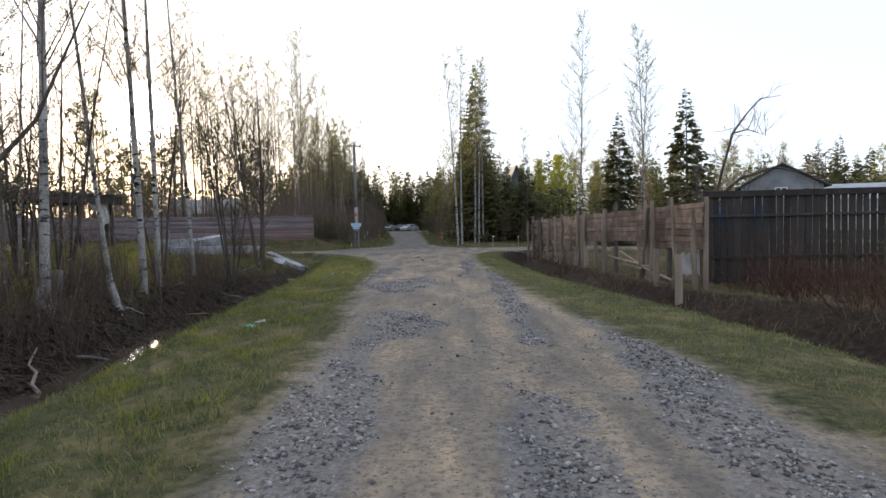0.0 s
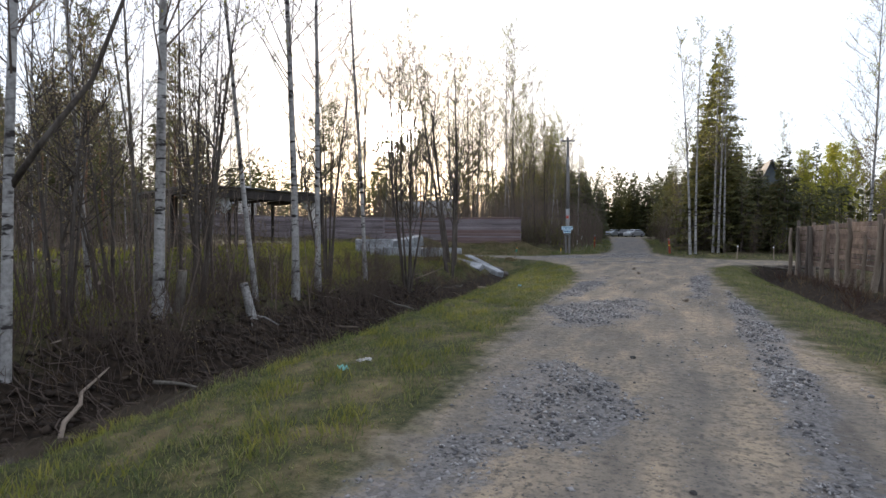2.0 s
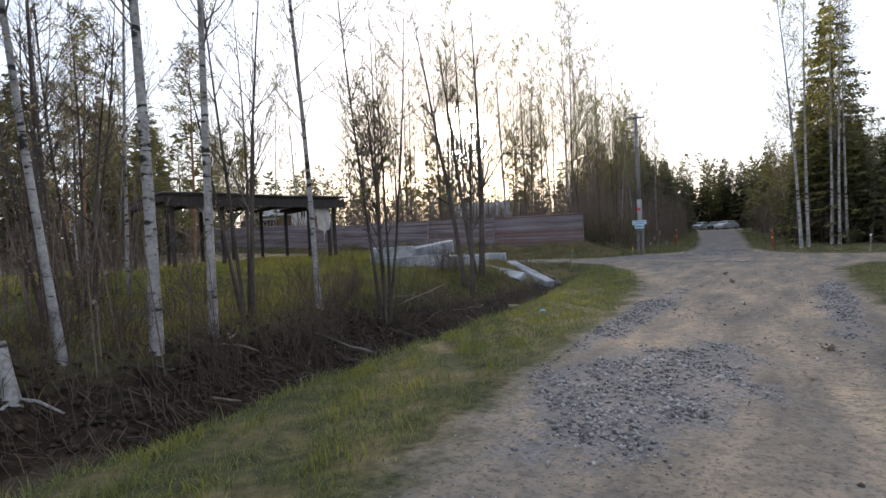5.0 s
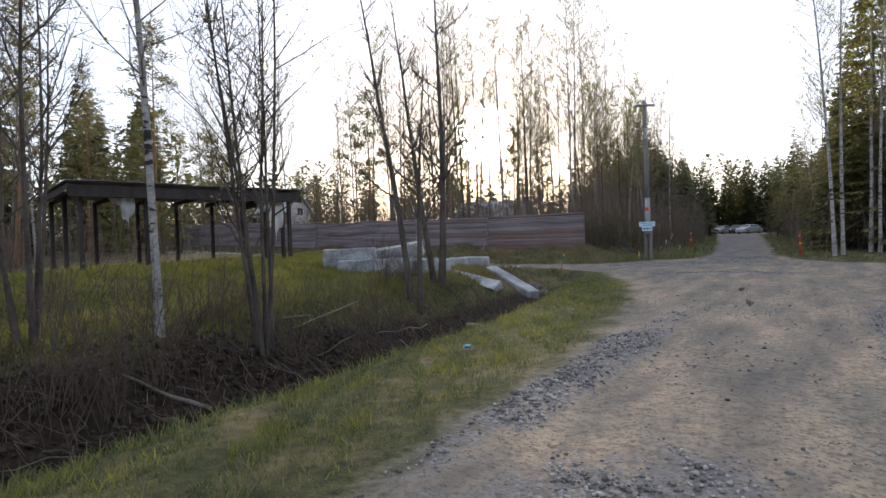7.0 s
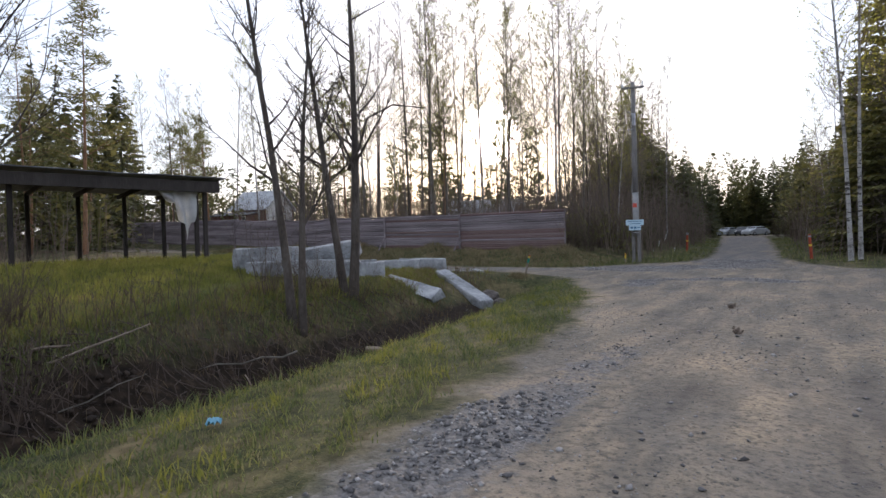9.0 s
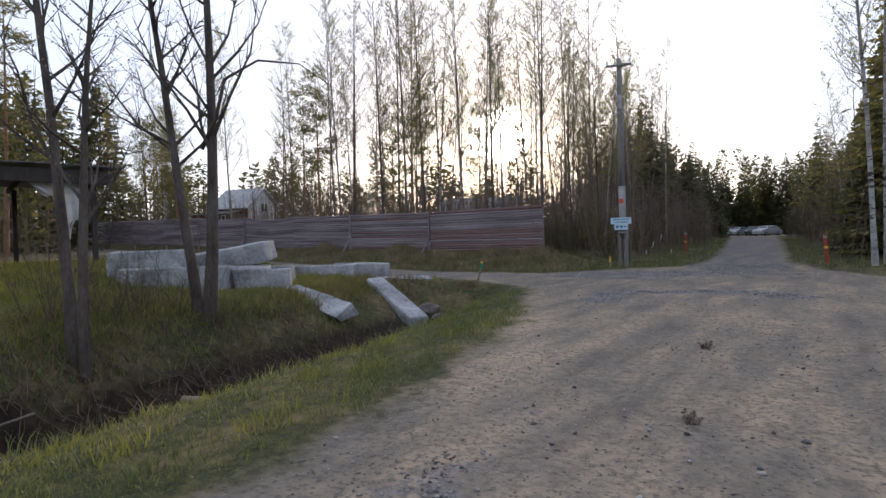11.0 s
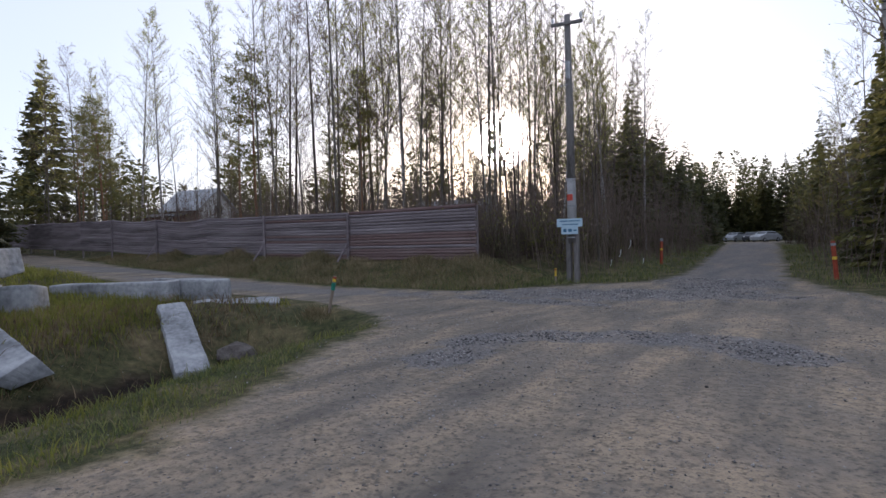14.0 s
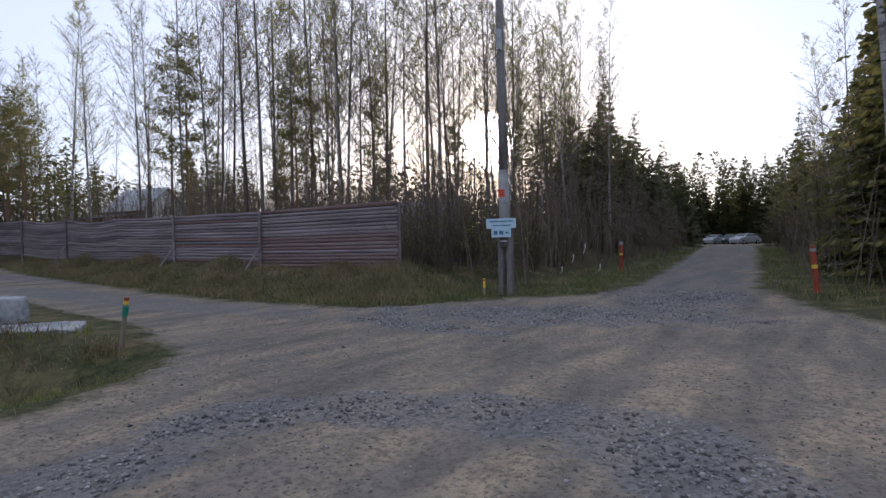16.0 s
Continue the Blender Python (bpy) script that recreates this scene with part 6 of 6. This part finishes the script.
def weed(x, y, h, seed, label):
    rng = random.Random(seed)
    G = Geo()
    for k in range(16):
        a = rng.uniform(0, 6.28)
        p = Vector((rng.uniform(-0.03, 0.03), rng.uniform(-0.03, 0.03), -0.01))
        d = Vector((math.cos(a) * 0.5, math.sin(a) * 0.5, rng.uniform(0.4, 1.5))).normalized()
        L = h * rng.uniform(0.4, 1.0)
        G.tube([p, p + d * L * 0.6, p + d * L + Vector((0, 0, -0.05 * h))], [0.004, 0.003, 0.0015], 3, cap=False)
        for j in range(6):
            q = p + d * L * rng.uniform(0.3, 1)
            leaf_at(G, q, 0.03, rng)
    R = thing("weed", put(x, y), label, "weed", "dry weeds on the road")
    part("tuft", G, TWIG, R)


weed(-1.26, 26.37, 0.10, 2, "flattened dry weed on the road")
weed(-0.92, 23.84, 0.10, 3, "flattened dry weed on the road")
weed(0.5, 16.2, 0.09, 4, "flattened dry weed on the road")


def scrap(x, y, w, d, mm, label, seed, dz=0.03):
    rng = random.Random(seed)
    R = thing("litter", put(x, y, rng.uniform(0, 360)), label, "litter")
    G = Geo()
    n = 6
    for i in range(n + 1):
        for j in range(n + 1):
            G.v.append(((i / n - 0.5) * w + rng.uniform(-0.1, 0.1) * w, (j / n - 0.5) * d + rng.uniform(-0.1, 0.1) * d, dz + 0.02 * math.sin(i * 2.1 + j) + rng.uniform(0, 0.03)))
    for i in range(n):
        for j in range(n):
            a = i * (n + 1) + j
            G.f.append((a, a + n + 1, a + n + 2, a + 1))
            G.m.append(0)
    part("film", smooth(G.mesh("film", mm)), None, R)


scrap(-2.98, 9.27, 0.16, 0.08, PLASTIC, "crumpled white plastic on the grass verge", 1, 0.05)
TEAL = mat("teal_plastic", [(0.10, 0.34, 0.30), (0.25, 0.50, 0.45)], 8, 40, rough=0.4, bump=0.2)
BLUEP = mat("light_blue_plastic", [(0.12, 0.32, 0.45), (0.20, 0.42, 0.55)], 8, 40, rough=0.4, bump=0.2)
scrap(-3.0, 8.85, 0.15, 0.07, TEAL, "crumpled teal plastic on the grass verge", 2, 0.05)
scrap(-3.75, 18.9, 0.10, 0.08, BLUEP, "small light blue plastic scrap in the grass", 3, 0.06)


def fallen(x, y, length, r, turn, dip, label, seed, mm=DARKPOLE, lift=0.05, name="fallen_branch"):
    rng = random.Random(seed)
    R = thing(name, pose(x, y, ground_z(x, y) + lift, 0, dip, turn), label, "branch")
    G = Geo()
    pts = [Vector((length * (t - 0.5), rng.uniform(-0.05, 0.05) * length, rng.uniform(-0.02, 0.04) * length)) for t in np.linspace(0, 1, 6)]
    G.tube(pts, [r, r * 0.95, r * 0.85, r * 0.7, r * 0.55, r * 0.35], 6)
    part("bough", smooth(G.mesh("bough", mm)), None, R)


rf = random.Random(9)
for k in range(26):
    y = rf.uniform(3, 26)
    fallen(float(left_ditch(y)) - rf.uniform(-0.1, 1.6), y, rf.uniform(0.6, 2.0), rf.uniform(0.010, 0.03), rf.uniform(0, 360), rf.uniform(-22, 22), "dead branch lying in the muddy ditch", k, [LOGWOOD, DARKBARK, BARK][k % 3], 0.08)
fallen(0.25, 14.9, 0.36, 0.016, 100, 0, "short broken branch lying on the road", 50, LOGWOOD, 0.03)
fallen(-6.3, 24.2, 1.1, 0.05, 30, 6, "pale log end sticking out of the bank", 51, LOGWOOD, 0.1)
fallen(5.2, 30.6, 2.6, 0.09, 5, 0, "old log lying across the ditch by the side road", 52, DARKBARK, 0.25, "fallen_log")
fallen(4.6, 30.2, 2.2, 0.07, 12, 4, "old log lying across the ditch by the side road", 53, BARK, 0.15, "fallen_log")


# standing water in the left ditch
W = Geo()
ys = np.linspace(1.0, 12.0, 40)
for y in ys:
    c = float(left_ditch(y))
    W.v += [(c - 0.7, y, -0.635), (c + 0.7, y, -0.635)]
for k in range(len(ys) - 1):
    W.f.append((2 * k, 2 * k + 1, 2 * k + 3, 2 * k + 2))
    W.m.append(0)
tagged(new("water", W.mesh("water", WATER)), "dark still water in the ditch", "water", kind="structure")


# culvert mouth under the side road
CU = thing("culvert_pipe", pose(-7.25, 32.1, -0.58, 90, 0, -12), "dark culvert pipe mouth in the ditch end", "pipe")
G = Geo()
G.tube([(0, 0, -0.6), (0, 0, 0.2)], [0.24, 0.24], 16, cap=False)
G.tube([(0, 0, 0.2), (0, 0, -0.6)], [0.2, 0.2], 16, cap=False)
part("ring", smooth(G.mesh("ring", LUMP)), None, CU)


# ---- grass, stones and litter that nobody could count ----
def blades(name, x, y, h, material, label, seed, width=0.006, lean=0.45):
    """Curved grass blades, each a quad and a tip."""
    rng = np.random.default_rng(seed)
    n = len(x)
    z = height(x, y) - 0.01
    a, b = rng.uniform(0, 2 * np.pi, n), rng.uniform(0, 2 * np.pi, n)
    w = width * rng.uniform(0.7, 1.4, n)
    ln = h * lean * rng.uniform(0.2, 1.6, n)
    ux, uy = np.cos(a) * w, np.sin(a) * w
    lx, ly = np.cos(b) * ln, np.sin(b) * ln
    v = np.empty((n, 5, 3))
    v[:, 0] = np.stack([x - ux, y - uy, z], 1)
    v[:, 1] = np.stack([x + ux, y + uy, z], 1)
    v[:, 2] = np.stack([x + ux * 0.7 + lx * 0.35, y + uy * 0.7 + ly * 0.35, z + h * 0.6], 1)
    v[:, 3] = np.stack([x - ux * 0.7 + lx * 0.35, y - uy * 0.7 + ly * 0.35, z + h * 0.6], 1)
    v[:, 4] = np.stack([x + lx, y + ly, z + h], 1)
    k = np.arange(n) * 5
    f = np.empty((n, 7), int)
    f[:, :4] = np.stack([k, k + 1, k + 2, k + 3], 1)
    f[:, 4:] = np.stack([k + 3, k + 2, k + 4], 1)
    me = bpy.data.meshes.new(name)
    me.vertices.add(n * 5)
    me.vertices.foreach_set("co", v.ravel())
    me.loops.add(n * 7)
    me.loops.foreach_set("vertex_index", f.ravel())
    me.polygons.add(n * 2)
    me.polygons.foreach_set("loop_start", (np.arange(n)[:, None] * 7 + np.array([0, 4])).ravel())
    me.polygons.foreach_set("loop_total", np.tile([4, 3], n))
    me.materials.append(material)
    me.update(calc_edges=True)
    me.validate()
    tagged(new(name, me), label, "grass", kind="stuff")


def sow(n, xr, yr, seed, want):
    """Random places, kept by a chance that want(x, y, edge) gives."""
    rng = np.random.default_rng(seed)
    x, y = rng.uniform(*xr, n), rng.uniform(*yr, n)
    keep = rng.random(n) < want(x, y, edge_distance(x, y))
    return x[keep], y[keep]


def clump(x, y, s, k):
    return np.clip(0.55 + 0.45 * wob(x, y, s, k), 0, 1)


rg = np.random.default_rng(3)
# verges beside the road
x, y = sow(230000, (-6.2, -1.0), (1.5, 33.5), 1, lambda x, y, e: sstep(0.0, -0.45, e) * sstep(-0.15, 0.5, x - left_ditch(y)) * (0.35 + 0.65 * clump(x, y, 2.3, 1)))
blades("verge_grass", x, y, rg.uniform(0.018, 0.08, len(x)) * (0.4 + 0.6 * clump(x, y, 2.9, 2) ** 2 + 1.1 * clump(x, y, 8.3, 5) ** 3) + 0.06 * sstep(0.6, 0.0, x - left_ditch(y)), GRASS, "short fresh green grass on the road verge", 1, 0.0042, 0.75)
x, y = sow(90000, (0.8, 6.0), (1.5, 32.5), 2, lambda x, y, e: sstep(0.0, -0.5, e) * sstep(0.1, -0.5, x - right_ditch(y)) * (0.3 + 0.7 * clump(x, y, 2.3, 1)))
blades("verge_grass", x, y, rg.uniform(0.025, 0.08, len(x)), GRASS, "short green grass on the road verge", 2, 0.0045, 0.75)
x, y = sow(52000, (-6.2, -1.2), (3, 33), 17, lambda x, y, e: sstep(-0.1, -0.6, e) * sstep(0.1, 0.6, x - left_ditch(y)) * sstep(0.62, 0.95, clump(x, y, 3.1, 4)))
blades("verge_tufts", x, y, rg.uniform(0.06, 0.15, len(x)), SHOOTS, "bright tufts of spring grass on the verge", 17, 0.005, 0.6)
# tall sedge at the ditch's edge and dead grass on its banks
x, y = sow(60000, (-7.5, -4.0), (2, 31.5), 3, lambda x, y, e: sstep(0.75, 0.3, np.abs(x - left_ditch(y) - 0.45)) * clump(x, y, 1.5, 4) * sstep(6, 14, y))
blades("sedge", x, y, rg.uniform(0.08, 0.22, len(x)), GRASS, "tall dark sedge along the ditch", 3, 0.005, 0.5)
x, y = sow(80000, (-11, -5.0), (1, 32.5), 4, lambda x, y, e: sstep(0.2, -0.6, x - left_ditch(y)) * sstep(-4.5, -1.0, x - left_ditch(y)) * clump(x, y, 1.9, 5) * (0.08 + 0.6 * sstep(-1.3, -2.2, x - left_ditch(y))))
blades("dead_grass", x, y, rg.uniform(0.08, 0.30, len(x)), DRYGRASS, "matted brown dead grass on the ditch bank", 4, 0.005, 0.9)
x, y = sow(120000, (-20, -7.0), (4, 33), 5, lambda x, y, e: sstep(-1.3, -2.1, x - left_ditch(y)) * clump(x, y, 0.9, 1) ** 0.8)
blades("plot_grass", x, y, rg.uniform(0.06, 0.20, len(x)), SHOOTS, "patchy green grass on the plot behind the ditch", 5, 0.007)
x, y = sow(44000, (-10.5, -6.3), (18, 28), 15, lambda x, y, e: sstep(-0.9, -1.5, x - left_ditch(y)) * (e < -0.3) * clump(x, y, 1.6, 3))
blades("ditch_grass", x, y, rg.uniform(0.05, 0.19, len(x)), GRASS, "long green grass on the ditch slope", 15, 0.006, 0.6)
# extra bright blades: the plot's sunlight put into the grass colour
x, y = sow(60000, (-16.5, -7.6), (15, 31), 25, lambda x, y, e: sstep(-1.5, -2.2, x - left_ditch(y)) * (0.3 + 0.7 * clump(x, y, 1.2, 2)))
blades("plot_grass", x, y, rg.uniform(0.06, 0.18, len(x)), SHOOTS, "bright yellow-green grass on the plot behind the ditch, its colour standing for sunlight", 25, 0.007, 0.6)
# the bank under the long fence
x, y = sow(90000, (-36, -7.5), (37.4, 42.5), 6, lambda x, y, e: sstep(-0.1, -0.7, e) * (y < 41.3) * (0.25 + 0.75 * clump(x, y, 1.3, 2)))
blades("bank_grass", x, y, rg.uniform(0.05, 0.16, len(x)) + 0.18 * clump(x, y, 1.1, 3) ** 3, BANKGRASS, "long straw-coloured grass on the bank under the fence", 6, 0.007, 0.9)
x, y = sow(60000, (-36, -5.0), (37.4, 47), 7, lambda x, y, e: sstep(0.0, -0.3, e) * sstep(-3.5, -0.5, e) * clump(x, y, 1.1, 7))
blades("bank_grass", x, y, rg.uniform(0.05, 0.18, len(x)), GRASS, "green grass at the foot of the bank", 7, 0.007)
x, y = sow(60000, (-14, 6), (38, 75), 8, lambda x, y, e: sstep(0.0, -0.3, e) * sstep(-3.0, -0.5, e) * clump(x, y, 1.1, 8))
x2, y2 = sow(9000, (-11, -6.5), (20, 32), 16, lambda x, y, e: sstep(0.2, -0.3, x - left_ditch(y)) * (e < -0.3) * clump(x, y, 1.8, 6) * sstep(0.5, 1.4, np.abs(x - left_ditch(y))))
blades("dead_grass", x2, y2, rg.uniform(0.08, 0.22, len(x2)), DRYGRASS, "brown dead grass on the ditch slope", 16, 0.006, 0.9)
blades("roadside_grass", x, y, rg.uniform(0.06, 0.22, len(x)), GRASS, "grass along the far road", 8, 0.009)
x, y = sow(18000, (3, 14), (5, 31), 9, lambda x, y, e: sstep(0.0, 0.7, x - right_ditch(y)) * clump(x, y, 1.4, 3))
blades("dead_grass", x, y, rg.uniform(0.08, 0.28, len(x)), DRYGRASS, "brown dead grass under the fences", 9, 0.006, 0.9)


def pebbles(name, x, y, r, label, seed, material=STONE, category="gravel"):
    """Angular crushed stones lying on the road."""
    rng = np.random.default_rng(seed)
    n = len(x)
    z = height(x, y)
    dirs = np.array([(1, 0, 0), (-1, 0, 0), (0, 1, 0), (0, -1, 0), (0, 0, 1), (0, 0, -1)], float)
    v = dirs[None] * r[:, None, None] * rng.uniform(0.55, 1.3, (n, 6, 1))
    v += rng.uniform(-0.35, 0.35, (n, 6, 3)) * r[:, None, None]
    v[:, :, 2] *= 0.7
    a = rng.uniform(0, 6.28, n)
    c, s = np.cos(a)[:, None], np.sin(a)[:, None]
    vx, vy = v[:, :, 0] * c - v[:, :, 1] * s, v[:, :, 0] * s + v[:, :, 1] * c
    v[:, :, 0], v[:, :, 1] = vx + x[:, None], vy + y[:, None]
    v[:, :, 2] += (z + r * 0.25)[:, None]
    tri = np.array([(4, 0, 2), (4, 2, 1), (4, 1, 3), (4, 3, 0), (5, 2, 0), (5, 1, 2), (5, 3, 1), (5, 0, 3)])
    f = (np.arange(n) * 6)[:, None, None] + tri[None]
    me = bpy.data.meshes.new(name)
    me.vertices.add(n * 6)
    me.vertices.foreach_set("co", v.ravel())
    me.loops.add(n * 24)
    me.loops.foreach_set("vertex_index", f.ravel())
    me.polygons.add(n * 8)
    me.polygons.foreach_set("loop_start", np.arange(n * 8) * 3)
    me.polygons.foreach_set("loop_total", np.full(n * 8, 3))
    me.materials.append(material)
    me.update(calc_edges=True)
    me.validate()
    tagged(new(name, me), label, category, kind="stuff")


x, y = sow(150000, (-4.0, 3.2), (2.0, 26), 20, lambda x, y, e: (e > 0.02) * (0.06 + 0.66 * sstep(0.15, 0.85, gravel_at(x, y) + 0.2 * wob(x, y, 2.7, 3) + 0.16 * wob(x, y, 6.3, 1) + 0.14 * wob(x, y, 14.0, 5))))
pebbles("gravel", x, y, (0.33 + 0.67 * sstep(0.1, 0.5, gravel_at(x, y))) * rg.uniform(0.009, 0.028, len(x)) * rg.uniform(0.6, 1.2, len(x)), "grey crushed stone strewn over the road", 20)
x, y = sow(130000, (-8.5, 1.5), (26, 43), 21, lambda x, y, e: (e > 0.02) * (0.05 + 0.08 * sstep(0.2, 0.9, clump(x, y, 1.9, 6)) + 0.62 * sstep(0.15, 0.95, gravel_at(x, y) + 0.2 * wob(x, y, 2.7, 3) + 0.18 * wob(x, y, 6.3, 1) + 0.16 * wob(x, y, 14.0, 5))))
pebbles("gravel", x, y, (0.33 + 0.67 * sstep(0.1, 0.5, gravel_at(x, y))) * rg.uniform(0.008, 0.022, len(x)) * rg.uniform(0.6, 1.3, len(x)), "grey crushed stone strewn over the junction", 21)

x, y = sow(60000, (-9.0, 1.8), (22, 42), 22, lambda x, y, e: (e > 0.05) * 0.55 * sstep(0.15, 0.95, clump(x, y, 1.3, 2)) + 0.05)
pebbles("loose_stones", x, y, rg.uniform(0.003, 0.012, len(x)) * rg.uniform(0.5, 1.4, len(x)), "small loose stones and clods on the sandy junction", 22)
x, y = sow(9000, (-3.6, 3.0), (2, 24), 23, lambda x, y, e: (e > 0.02) * 0.5 * sstep(0.3, 0.95, clump(x, y, 1.5, 5)))
pebbles("loose_stones", x, y, rg.uniform(0.007, 0.026, len(x)) * rg.uniform(0.5, 1.2, len(x)), "small loose stones and clods on the dirt road", 23)

# clods, roots and dead stalks on the eroded far bank of the left ditch
SOIL = mat("dark_ditch_soil", [(0.012, 0.009, 0.007), (0.035, 0.025, 0.018), (0.075, 0.053, 0.036)], 6, 40, rough=0.9, bump=0.6, island=0.4)
x, y = sow(12000, (-8.2, -4.9), (1, 20), 41, lambda x, y, e: sstep(-0.05, -0.4, x - left_ditch(y)) * sstep(-2.1, -1.3, x - left_ditch(y)) * clump(x, y, 2.6, 3))
pebbles("clods", x, y, rg.uniform(0.015, 0.075, len(x)), "crumbled dark soil clods on the ditch bank", 41, SOIL, "soil")


def bank_tangle():
    """Exposed roots, dead stalks and hanging twigs on the ditch bank."""
    rng = random.Random(44)
    R, S = Geo(), Geo()
    for k in range(1500):
        y = rng.uniform(1, 27)
        x = float(left_ditch(y)) - rng.uniform(0.35, 2.0)
        z = ground_z(x, y)
        a = rng.uniform(-1.1, 1.1)
        n = rng.uniform(0.15, 0.55)
        q1, q2 = (x + math.cos(a) * n * 0.5, y + math.sin(a) * n * 0.5), (x + math.cos(a + 0.4) * n, y + math.sin(a + 0.4) * n)
        r = rng.uniform(0.003, 0.011)
        R.tube([(x, y, z + rng.uniform(-0.02, 0.12)), (*q1, ground_z(*q1) + rng.uniform(0.03, 0.16)), (*q2, ground_z(*q2) - 0.02)], [r, r * 0.8, r * 0.4], 4, cap=False)
    for k in range(1300):
        y = rng.uniform(1, 22)
        x = float(left_ditch(y)) - rng.uniform(0.5, 3.2)
        z, h = ground_z(x, y), rng.uniform(0.2, 0.75)
        dx, dy = rng.uniform(-0.35, 0.35) * h, rng.uniform(-0.35, 0.35) * h
        S.tube([(x, y, z - 0.03), (x + dx * 0.4, y + dy * 0.4, z + h * 0.6), (x + dx, y + dy, z + h)], [0.0045, 0.0035, 0.002], 3, cap=False)
        if rng.random() < 0.4:
            p = Vector((x + dx * 0.4, y + dy * 0.4, z + h * 0.6))
            S.tube([p, p + Vector((rng.uniform(-0.2, 0.2), rng.uniform(-0.2, 0.2), rng.uniform(0.0, 0.25)))], [0.003, 0.0015], 3, cap=False)
    tagged(new("roots", R.mesh("roots", BRUSH)), "exposed tangled roots on the dark ditch bank", "roots", kind="stuff")
    tagged(new("dead_stalks", S.mesh("dead_stalks", BRUSH)), "thin dry stalks standing on the ditch bank", "stalks", kind="stuff")


bank_tangle()

# dead tussock at the foot of the leaning stake
x, y = rg.normal(-7.95, 0.14, 450), rg.normal(32.45, 0.11, 450)
blades("dead_grass", x, y, rg.uniform(0.07, 0.18, len(x)), BANKGRASS, "dead grass tussock at the foot of a leaning stake", 55, 0.005, 1.0)
